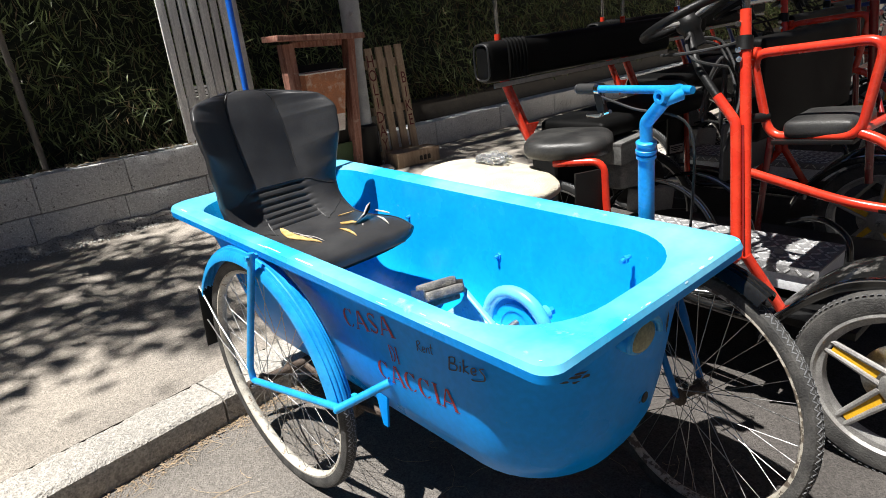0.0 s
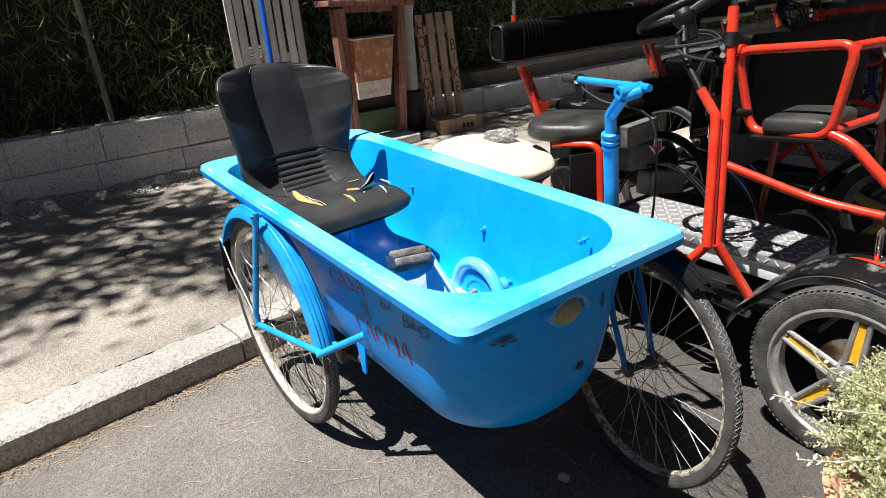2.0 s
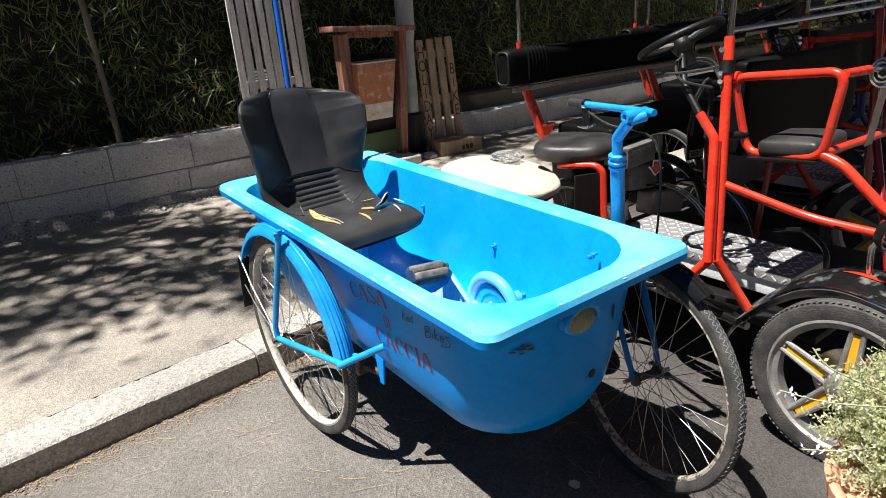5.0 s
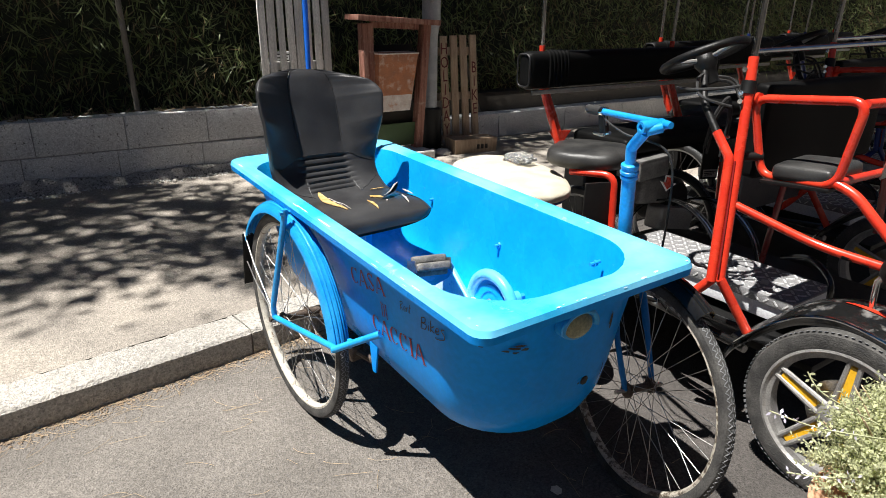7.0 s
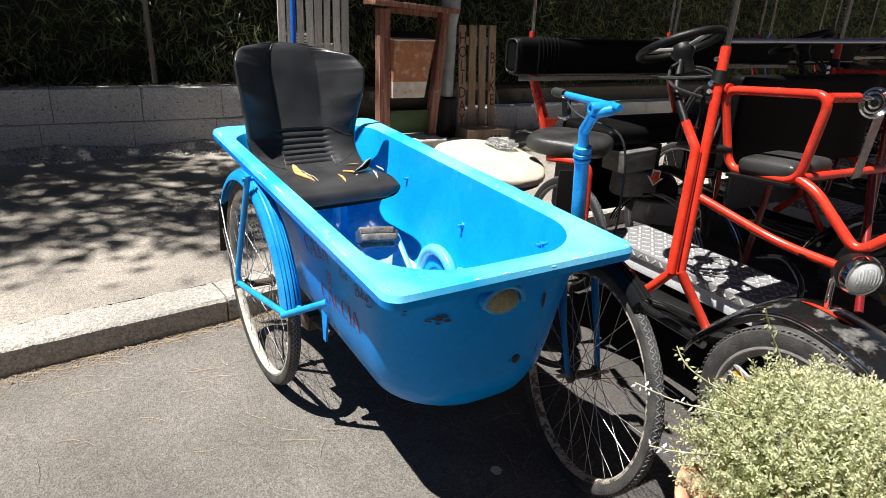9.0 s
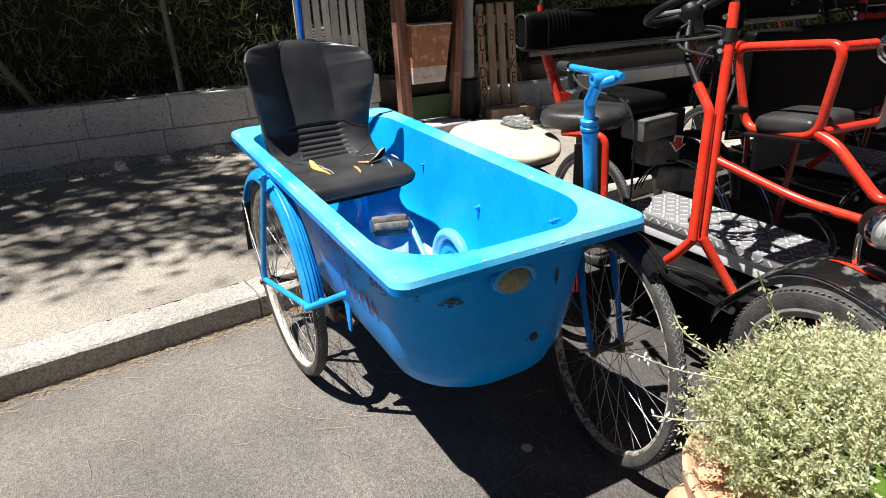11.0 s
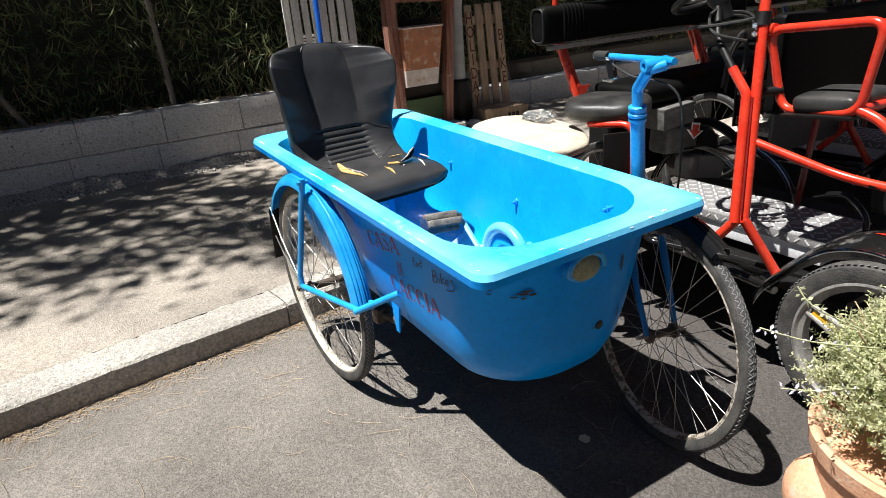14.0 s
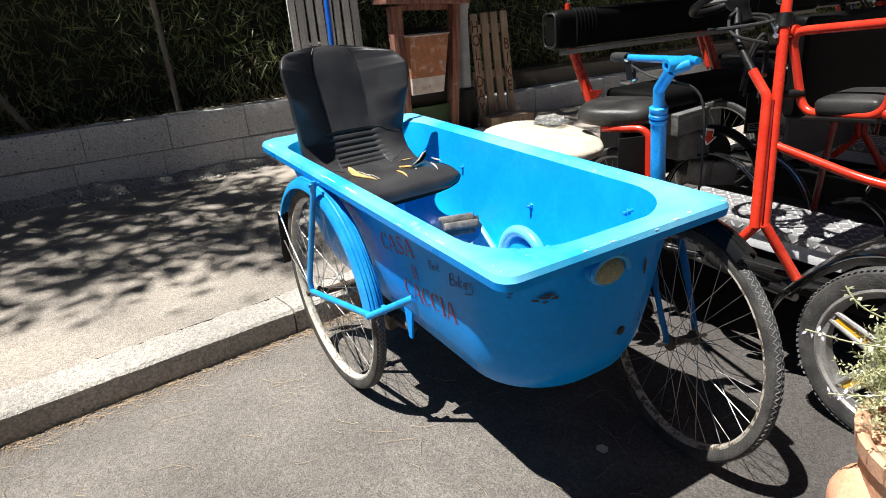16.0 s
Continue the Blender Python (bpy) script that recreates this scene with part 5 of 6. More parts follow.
LUG = finish("chequer_lug", box(0.031, 0.0075, 0.004), LUGS, False)
EDGE_LUG = finish("edge_lug", box(0.004, 0.024, 0.006), LUGS, False)
for i in range(7):
    for j in range(21):
        lug = new("chequer_lug", LUG)
        lug.matrix_local, lug.parent = pose(1.140 + 0.040 * i, -0.745 + 0.037 * j, 0.465, 0, 0, 45 if (i + j) % 2 else -45), step
for j in range(21):
    lug = new("edge_lug", EDGE_LUG)
    lug.matrix_local, lug.parent = pose(1.1115, -0.745 + 0.037 * j, 0.446, 45 if j % 2 else -45, 0, 0), step
part("sticker", box(0.05, 0.03, 0.001, pose(1.22, -0.60, 0.4675, 0, 0, 20)), LINING, step)
part("floor_pan", box(0.9, 1.25, 0.03, pose(1.45, -0.30, 0.315), 0.008), BLACKPLASTIC, quad)
DARKCAST = mat("dark_cast_metal", (0.11, 0.11, 0.105), 0.55, 0.3, var=0.3, scale=20, col2=(0.17, 0.165, 0.16))
part("motor_box", box(0.20, 0.14, 0.085, pose(1.345, 0.130, 0.757, 0, -3, 0), 0.006), DARKCAST, quad, "grey ribbed motor box")
part("box_lid", box(0.206, 0.146, 0.016, pose(1.345, 0.130, 0.803, 0, -3, 0), 0.005), DARKCAST, quad)
part("gear_case", box(0.22, 0.12, 0.135, pose(1.440, 0.165, 0.632, 0, 6, 0), 0.035, seg=4), DARKCAST, quad, "dark grey gear case")
part("motor_drum", lathe([(0.0, -0.09), (0.10, -0.09), (0.118, -0.07), (0.118, 0.07), (0.10, 0.09), (0.0, 0.09)], axes((1.66, 0.24, 0.53), (1, 0, 0), (0.1, -1, 0)), 28), BLACKPLASTIC, quad, "black motor drum")
part("controller", box(0.17, 0.10, 0.11, pose(1.635, 0.135, 0.465, 0, 10, -6), 0.008), mat("pale_plastic", (0.30, 0.30, 0.285), 0.5), quad, "pale grey controller housing")
part("controller", box(0.075, 0.10, 0.12, pose(1.515, 0.140, 0.485, 0, 8, 4), 0.022, seg=4), GREYCAST, quad, "grey controller housing")
PALESIGN = mat("white_sign_paint", (0.75, 0.75, 0.74), 0.5, var=0.1, scale=30)
ARROW = [(x * 0.8, y * 0.8) for x, y in [(-0.018, 0.036), (0.018, 0.036), (0.018, 0.004), (0.036, 0.004), (0.0, -0.036), (-0.036, 0.004), (-0.018, 0.004)]]
am = axes((1.484, 0.082, 0.668), (1, 0, 0), (-0.4, -1, 0.1)) @ Matrix.Rotation(radians(-12), 4, "Z")
badge = part("arrow_badge", plate([(x * 1.45, y * 1.32) for x, y in ARROW], 0.004, am), PALESIGN, quad, "white-edged red arrow badge")
part("arrow", plate(ARROW, 0.004, am @ pose(0, 0, 0.004)), RED, badge, "red arrow")
part("side_panel", box(0.55, 0.02, 0.26, pose(1.98, -0.15, 0.68), 0.006), mat("grey_panel", (0.07, 0.07, 0.075), 0.5), quad, "grey side panel")
for x, y in ((1.45, 0.02), (1.62, -0.06)):
    for k in range(3):
        part("mudguard", tube([Vector((x + 0.02 * k, y + 0.29 * math.cos(a), 0.30 + 0.30 * math.sin(a))) for a in (radians(20 + 150 * i / 24) for i in range(25))], 0.0035 if k else 0.005, 6), CHROME if k == 1 else BLACKGLOSS, quad)
# made-up black box closing the bright gap below the bench
part("storage_box", box(0.62, 0.16, 0.34, pose(1.66, 0.56, 0.55), 0.01), BLACKPLASTIC, quad, "black box added to darken the gap under the bench")
for x in (1.28, 2.02):
    wheel(quad, Vector((x, 0.42, 0.30)), 1.57, 0.0, 0.30, 0.042, TYRE_DARK, STEEL, 28, "rear_wheel")
rod("brake_pedal", [(1.39, -0.56, 0.52), (1.36, -0.68, 0.56), (1.32, -0.78, 0.52), (1.31, -0.80, 0.44)], 0.011, BLACKGLOSS, quad, smooth=8)
rod("inner_tube", [Vector((1.72, -0.36, 0.92)), Vector((1.66, -0.34, 0.36))], 0.014, DARKRED, quad)
rod("inner_tube", [Vector((1.55, -0.80, 0.92)), Vector((1.30, -1.00, 0.50))], 0.014, DARKRED, quad)
rod("side_bumper", [Vector((1.10, 0.12, 0.40)), Vector((0.98, 0.02, 0.43)), Vector((0.96, -0.30, 0.42)), Vector((0.90, -0.42, 0.36)), Vector((0.88, -0.72, 0.36))], 0.017, BLACKGLOSS, quad, round_r=0.07)
rod("running_rail", [Vector((1.02, 0.2, 0.33)), Vector((0.93, -0.62, 0.33)), Vector((0.90, -0.74, 0.34))], 0.014, STEEL, quad, round_r=0.05)


# cast front wheel, headlamp and mudguard
def cast_wheel(c, yaw, lean, R, parent):
    d = Vector((math.cos(yaw), math.sin(yaw), 0))
    nr = Vector((-math.sin(yaw), math.cos(yaw), 0))
    up = Vector((0, 0, 1)) * math.cos(lean) + nr * math.sin(lean)
    m = axes(c, d, nr)
    w = part("front_wheel", lathe([(0.0, 0.045), (0.012, 0.045), (0.014, 0.035), (0.045, 0.032), (0.052, 0.026), (0.052, -0.03), (0.0, -0.03)], m, 28), GREYCAST, parent, "grey cast wheel with yellow inserts")
    part("tyre", lathe([(R - 0.062, -0.030), (R - 0.035, -0.037), (R - 0.012, -0.032), (R - 0.002, -0.018), (R, 0), (R - 0.002, 0.018), (R - 0.012, 0.032), (R - 0.035, 0.037), (R - 0.062, 0.030)], m, 64, closed=True), TYRE, w)
    tread = bmesh.new()
    for k in range(96):
        for s in (-1, 1):
            box(0.0016, 0.0095, 0.020, m @ Matrix.Rotation((k + 0.25 * s) * math.tau / 96, 4, "Z") @ pose(R - 0.0060, 0, s * 0.020) @ Matrix.Rotation(radians(26 * s), 4, "Y"), 0, tread)
    tagged(part("tread", tread, TREAD, w, smooth=False), "fine worn tread lugs", kind="stuff")
    part("rim", lathe([(R - 0.058, 0.031), (R - 0.066, 0.033), (R - 0.072, 0.022), (R - 0.088, 0.020), (R - 0.088, -0.02), (R - 0.066, -0.033), (R - 0.058, -0.031)], m, 56, closed=True), GREYCAST, w)
    for k in range(5):
        t = m @ Matrix.Rotation(k * math.tau / 5 + 0.80, 4, "Z")
        for s in (-1, 1):
            part("wheel_arm", tube([t @ Vector((0.045, 0.022 * s, 0.022)), t @ Vector((R - 0.082, 0.016 * s + 0.012, 0.016))], 0.0085, 8), GREYCAST, w)
        part("insert", plate([(0.06, -0.015), (R - 0.095, 0.001), (R - 0.095, 0.024), (0.06, 0.015)], 0.014, t @ pose(0, 0, 0.012)), YELLOW, w, "yellow insert")
    part("axle_bolt", tube([m @ Vector((0, 0, 0.04)), m @ Vector((0, 0, 0.065))], 0.011, 6), CHROME, w)
    part("valve", tube([m @ Vector((-0.03, R - 0.09, 0.02)), m @ Vector((-0.03, R - 0.12, 0.03))], 0.005, 8), CHROME, w)
    part("brake_disc", lathe([(0.05, -0.028), (0.11, -0.03), (0.11, -0.034), (0.05, -0.034)], m, 36, closed=True), STEEL, w)
    return w


QW = Vector((0.85, -1.087, 0.282))
cast_wheel(QW, 1.60, 0.05, 0.283, quad)
# pale blotches paint in the gloss reflections; red blotches give the decals
FDECAL_GLARE = chips(chips(mat("black_gloss_mudguard", (0.008, 0.008, 0.008), 0.14, var=0.2, scale=9, fine=100, bump=0.02, coat=0.8), (0.26, 0.25, 0.235), 11, 0.52, 0.72), (0.20, 0.012, 0.012), 5, 0.70, 0.74)
arch = smooth_path([(0, -0.685, 0.315), (0, -0.715, 0.375), (0, -0.794, 0.462), (0, -0.86, 0.522), (0, -0.931, 0.568), (0, -1.03, 0.596), (0, -1.15, 0.588), (0, -1.26, 0.562), (0, -1.36, 0.51), (0, -1.43, 0.43)], 6)
rings = []
for i, p in enumerate(arch):
    k = i / (len(arch) - 1)
    wide = curve1(k, [(0, 0.10), (0.25, 0.16), (0.5, 0.20), (1, 0.18)])
    x0 = curve1(k, [(0, 0.875), (0.4, 0.862), (1, 0.815)])
    top = [(x0, -0.035), (x0 + 0.002, -0.006), (x0 + 0.014, 0.0), (x0 + wide * 0.4, 0.016), (x0 + wide * 0.75, 0.016), (x0 + wide, 0.002)]
    rings.append([(x, p.y, p.z + h) for x, h in top] + [(x, p.y, p.z + h - 0.006) for x, h in top[::-1]])
guard = part("mudguard", loft(rings), FDECAL_GLARE, quad, "glossy black front mudguard with painted reflections and worn decals")
part("chrome_trim", tube([Vector((curve1(i / (len(arch) - 1), [(0, 0.875), (0.4, 0.862), (1, 0.815)]) - 0.002, p.y, p.z - 0.010)) for i, p in enumerate(arch)], 0.006, 8), CHROME, guard)
strip = bmesh.new()
rows = []
for i in range(21):
    k = 0.52 + 0.15 * i / 20
    p = arch[int(k * (len(arch) - 1))].lerp(arch[min(int(k * (len(arch) - 1)) + 1, len(arch) - 1)], k * (len(arch) - 1) % 1)
    x, h = curve1(k, [(0, 0.875), (0.4, 0.862), (1, 0.815)]) + 0.088, 0.008 * math.sin(math.pi * i / 20)
    rows.append([strip.verts.new((x - 0.002 - h, p.y, p.z + 0.0195)), strip.verts.new((x + 0.004 + h, p.y, p.z + 0.0195))])
for q0, q1 in zip(rows, rows[1:]):
    strip.faces.new((q0[0], q1[0], q1[1], q0[1]))
part("decal", strip, RED, guard, "red painted streak")
part("end_bracket", box(0.05, 0.05, 0.03, pose(0.90, -0.715, 0.37, 30, 0, 0), 0.006), BLACKGLOSS, quad)
LM = axes((0.935, -1.108, 0.757), (1, 0, 0), (-0.52, -1, -0.05)) @ Matrix.Scale(0.80, 4)
lampq = part("headlamp", lathe([(0.0, -0.030), (0.035, -0.028), (0.056, -0.018), (0.066, 0.004), (0.066, 0.045)], LM, 36), BLACKPLASTIC, quad, "round chrome-ringed headlamp")
part("lamp_ring", lathe([(0.066, 0.036), (0.070, 0.036), (0.073, 0.048), (0.066, 0.066), (0.058, 0.068), (0.058, 0.05)], LM, 36), CHROME, lampq)
part("reflector_bowl", lathe([(0.058, 0.055), (0.045, 0.02), (0.02, 0.0), (0.0, -0.005)], LM, 28), CHROME, lampq)
GLASS = bpy.data.materials.new("lamp_glass")
GLASS.use_nodes = True
gb = GLASS.node_tree.nodes["Principled BSDF"]
gb.inputs["Transmission Weight"].default_value, gb.inputs["Roughness"].default_value, gb.inputs["IOR"].default_value = 0.55, 0.18, 1.35
gb.inputs["Base Color"].default_value = (0.9, 0.92, 0.92, 1)
glass = part("lens", lathe([(0.058, 0.064), (0.045, 0.076), (0.02, 0.084), (0.0, 0.086)], LM, 28), GLASS, lampq, "ribbed glass lens")
for k in range(9):
    x = -0.044 + 0.011 * k
    h = math.sqrt(max(0, 0.05 ** 2 - x * x)) * 0.8
    part("lens_rib", tube([LM @ Vector((x, -h, 0.079)), LM @ Vector((x, 0, 0.0855)), LM @ Vector((x, h, 0.079))], 0.0016, 5), GLASS, lampq)
rod("lamp_bracket", [LM @ Vector((0, 0, -0.02)), Vector((0.95, -1.06, 0.70)), Vector((0.96, -1.06, 0.60))], 0.009, CHROME, quad)
HM = axes((1.125, -0.945, 1.18), (1, 0, 0), (-0.55, -0.75, 0.1)) @ Matrix.Scale(0.70, 4)
horn = part("horn", lathe([(0.0, -0.05), (0.02, -0.05), (0.026, -0.02), (0.045, 0.0), (0.062, 0.012), (0.064, 0.018), (0.056, 0.02), (0.044, 0.006), (0.03, 0.008), (0.024, 0.012), (0.0, 0.012)], HM, 36), CHROME, quad, "round chrome horn")
part("strap", box(0.034, 0.005, 0.25, axes((1.24, -0.91, 1.05), (1, -0.2, 0.0), (0.25, 0.2, -1)), 0.001), STEEL, quad)

# added black bands stand in for dark worn patches on the side tube
for q0, q1 in ((Vector((0.9475, -0.955, 0.7505)), Vector((0.949, -0.985, 0.7498))), (Vector((0.9497, -1.012, 0.749)), Vector((0.95, -1.032, 0.7485)))):
    rod("tape_band", [q0, q1], 0.0146, BLACKPLASTIC, quad, seg=12)
part("horn_cap", lathe([(0.0, 0.016), (0.014, 0.016), (0.018, 0.010), (0.018, 0.004)], HM, 20), BLACKGLOSS, horn)
part("horn_grille", lathe([(0.026, 0.013), (0.03, 0.0125), (0.036, 0.010), (0.036, 0.004), (0.026, 0.004)], HM, 28, closed=True), BLACKPLASTIC, horn)

# a second one stands behind it
NAVY = mat("navy_frame_paint", (0.012, 0.03, 0.16), 0.3, var=0.1, coat=0.4)
for k, (dx, dy, a) in enumerate(((1.42, 0.42, 2), (2.86, 0.70, 3), (4.3, 1.2, 2))):
    other = copy_thing(quad, pose(dx, dy, 0, 0, 0, a))
    if k == 1:
        tagged(other, "navy tubular four-wheel pedal car with black vinyl benches")
        for o in other.children_recursive:
            if o.type == "MESH" and o.material_slots and o.material_slots[0].material == RED:
                o.material_slots[0].link = "OBJECT"
                o.material_slots[0].material = NAVY

# ---- the parked bicycle with the fleece saddle ----
bike = thing("parked_bicycle", "dark red bicycle with a cream fleece saddle cover", "bicycle")
rings = []
CP = Vector((0.655, 0.262, 0.769))
for i in range(25):
    f = i / 24
    z = -0.036 + 0.066 * f
    sc = math.sqrt(max(0.02, 1 - (abs(2 * f - 0.9) / 1.12) ** 3.2))
    ring = []
    for k in range(48):
        a = math.tau * k / 48
        x, y = 0.236 * math.cos(a), 0.365 * math.sin(a)
        x *= 0.84 + 0.16 * (y / 0.365 + 1) * 0.62
        w = 1 + 0.035 * noise.noise(Vector((math.cos(a) * 2, math.sin(a) * 2, 1)))
        p = Matrix.Rotation(radians(-16), 4, "Z") @ Vector((x * sc * w, y * sc * w, z + 0.012 * (y / 0.365) ** 2 * f))
        ring.append(CP + p)
    rings.append(ring)
part("saddle", loft(rings), CREAM, bike, "cream fleece saddle cover")
part("saddle_base", loft([[CP + (p - CP) * s + Vector((0, 0, dz)) for p in rings[4]] for s, dz in ((0.80, -0.045), (0.99, -0.012), (0.985, 0.002))]), mat("navy_cloth", (0.015, 0.035, 0.10), 0.8), bike, "navy underside")
rod("seat_post", [CP + Vector((0.0, 0.0, -0.05)), CP + Vector((0.02, -0.02, -0.40))], 0.014, STEEL, bike)
bw, _ = wheel(bike, Vector((0.72, 0.09, 0.31)), 1.35, 0.0, 0.31, 0.045, TYRE_DARK, STEEL, 28, "rear_wheel")
mudguard(Vector((0.72, 0.09, 0.31)), 0.345, -5, 175, 0.07, 1.35, 0.0, DARKRED, bike, "mudguard", "glossy dark red mudguard")
rod("carrier", [Vector((0.69, -0.12, 0.62)), Vector((0.75, 0.21, 0.64))], 0.007, CHROME, bike)
bag = bmesh.new()
bmesh.ops.create_icosphere(bag, subdivisions=4, radius=1.0)
for v in bag.verts:
    r = 1 + 0.35 * noise.noise(v.co * 2.1) + 0.18 * noise.noise(v.co * 5)
    v.co = Vector((0.775, 0.345, 0.822)) + Vector((v.co.x * 0.058 * r, v.co.y * 0.072 * r, v.co.z * 0.022 * r))
FILM = bpy.data.materials.new("clear_film")
FILM.use_nodes = True
fb = FILM.node_tree.nodes["Principled BSDF"]
fb.inputs["Transmission Weight"].default_value, fb.inputs["Roughness"].default_value, fb.inputs["IOR"].default_value = 0.88, 0.10, 1.25
fb.inputs["Base Color"].default_value = (0.8, 0.82, 0.84, 1)
tagged(part("plastic_bag", bag, FILM), "crumpled clear plastic bag on the fleece saddle", "plastic bag")

# ---- against the wall ----
PALESTONE = mat("pale_limestone", (0.52, 0.50, 0.46), 0.9, var=0.2, scale=12, fine=120, bump=0.4, col2=(0.68, 0.66, 0.62))
G = PAVE_Z
fence = thing("slat_panel", "tall panel of weathered grey wooden slats", "wooden panel")
for k in range(8):
    x = 0.864 + 0.0825 * k
    bm = box(0.062 + 0.007 * math.sin(k * 2.1), 0.022, 1.75, pose(x, 3.80, 1.51, -1, 0.7 * math.sin(k * 1.7), 0), 0.004)
    part("slat", bm, WOOD_GREY, fence)
for z in (0.95, 2.1):
    part("rail", box(0.63, 0.03, 0.07, pose(1.15, 3.835, z), 0.004), WOOD_GREY, fence)
notice = thing("notice_board", "small white notice board seen through the slats", "notice board")
part("board", box(0.19, 0.012, 0.13, pose(1.05, 3.885, 1.0), 0.003), mat("white_board", (0.80, 0.80, 0.78), 0.6, var=0.06), notice)
for k in range(4):
    part("print_bar", box(0.13 - 0.02 * (k % 2), 0.003, 0.008, pose(1.05, 3.8775, 1.04 - 0.026 * k)), BLACKPLASTIC, notice)
tagged(part("beam", box(2.6, 0.06, 0.07, pose(-0.75, 3.86, 1.83, 0, 0, 0), 0.008), mat("orange_wood", (0.42, 0.17, 0.045), 0.6, var=0.2, stretch=(0.6, 5, 5))), "orange-stained wooden beam in the hedge", "beam")

stand = thing("bin_stand", "faded red-brown wooden stand holding a rusty bin", "bin stand")
for x0, x1, w in ((1.675, 1.655, 0.105), (2.175, 2.268, 0.075)):
    part("leg", box(w, 0.10, 1.15, pose((x0 + x1) / 2, 3.45, 0.735, 0, math.degrees((x1 - x0) / 1.14), 0), 0.006), WOOD_RED, stand)
part("top_board", box(0.83, 0.26, 0.045, pose(1.925, 3.42, 1.338, 0, 3.2, 0), 0.006), WOOD_RED, stand)
part("front_rail", box(0.50, 0.03, 0.05, pose(1.96, 3.47, 1.288, 0, 2.5, 0), 0.004), WOOD_RED, stand)
part("green_board", box(0.50, 0.025, 0.21, pose(1.925, 3.46, 0.32), 0.004), mat("faded_green_board", (0.05, 0.085, 0.035), 0.7), stand, "faded green board")
# near-black sheet filling the dark area between the legs
part("back_board", box(0.50, 0.02, 0.85, pose(1.925, 3.53, 0.70), 0.004), mat("near_black_backing", (0.02, 0.018, 0.014), 0.85), stand)
RUST = chips(mat("rusty_orange_paint", (0.46, 0.18, 0.08), 0.75, var=0.2, scale=9, fine=120, bump=0.25, col2=(0.32, 0.14, 0.08)), (0.58, 0.46, 0.38), 13, 0.53, 0.72)
WHITEWASH = chips(mat("whitewashed_paint", (0.55, 0.47, 0.42), 0.8, var=0.15, scale=12, fine=140, bump=0.2, col2=(0.68, 0.64, 0.60)), (0.46, 0.24, 0.15), 16, 0.56, 0.70)


def ring4(x0, x1, y0, y1, z):
    return [(x0, y0, z), (x1, y0, z), (x1, y1, z), (x0, y1, z)]


binp = part("bin", loft([ring4(1.722, 2.068, 3.35, 3.50, 0.70), ring4(1.716, 2.088, 3.33, 3.50, 0.88), ring4(1.710, 2.108, 3.31, 3.50, 1.062), ring4(1.724, 2.094, 3.325, 3.485, 1.062), ring4(1.724, 2.094, 3.325, 3.485, 0.98)]), RUST, stand, "rusty orange metal bin")
part("bin_foot", loft([ring4(1.727, 2.050, 3.362, 3.50, 0.555), ring4(1.722, 2.068, 3.349, 3.50, 0.70)]), WHITEWASH, binp, "whitewashed lower end of the bin")
part("bin_edge", tube([(1.708, 3.308, 1.062), (2.110, 3.308, 1.062), (2.110, 3.50, 1.062), (1.708, 3.50, 1.062)], 0.007, 6, True), WHITEWASH, binp)
slab = box(0.62, 0.36, 0.085, pose(1.92, 3.38, G + 0.036, 0, 0, 3), 0.016, seg=3)
for v in slab.verts:
    v.co += Vector((1, 1, 1)) * 0.012 * noise.noise(v.co * 6)
tagged(part("stone_slab", slab, PALESTONE), "pale broken stone slab under the bin stand", "stone")
pole = thing("lamp_post", "grey galvanised steel post with a dark sleeve", "post", at=(0, 0, 0))
part("shaft", lathe([(0.062, 0.10), (0.062, 1.16), (0.066, 1.20), (0.088, 1.34), (0.088, 6.0)], pose(2.435, 3.60, 0), 24), mat("galvanised_steel", (0.33, 0.35, 0.37), 0.5, 0.5, var=0.15, scale=10, col2=(0.42, 0.44, 0.46)), pole)
part("sleeve", lathe([(0.105, 0.0), (0.105, 0.40), (0.09, 0.415), (0.072, 0.42)], pose(2.435, 3.60, G - 0.005), 24), BLACKPLASTIC, pole, "dark sleeve")
part("rivet", lathe([(0.0, 0.012), (0.014, 0.008), (0.018, 0.0)], axes((2.39, 3.524, 1.50), (1, 0, 0), (-0.45, -0.9, 0)), 14), STEEL, pole)
for k in range(9):
    bm = bmesh.new()
    bmesh.ops.create_icosphere(bm, subdivisions=2, radius=0.035 + 0.02 * (k % 3))
    for v in bm.verts:
        v.co *= 1 + 0.35 * noise.noise(v.co * 25 + Vector((k, 0, 0)))
        v.co.z *= 0.6
    bmesh.ops.transform(bm, matrix=pose(2.25 + 0.075 * k, 3.36 + 0.05 * math.sin(k * 2.3), G + 0.015), verts=bm.verts[:])
    tagged(part("stone", bm, PALESTONE), "pale rubble stone at the foot of the post", "stone", "rubble stones")


def flat_text(body, m, size, material, parent, name="lettering", stretch=1.0, spacing=1.0):
    cu = bpy.data.curves.new(name, "FONT")
    cu.body, cu.size, cu.align_x, cu.space_line = body, size, "CENTER", spacing
    cu.resolution_u = 2
    cu.extrude = 0.0006
    tmp = new(name, cu)
    me = bpy.data.meshes.new_from_object(tmp.evaluated_get(bpy.context.evaluated_depsgraph_get()))
    bpy.data.objects.remove(tmp)
    bm = bmesh.new()
    bm.from_mesh(me)
    bpy.data.meshes.remove(me)
    bmesh.ops.transform(bm, matrix=m @ Matrix.Diagonal((stretch, 1, 1, 1)), verts=bm.verts[:])
    return part(name, bm, material, parent, smooth=False)


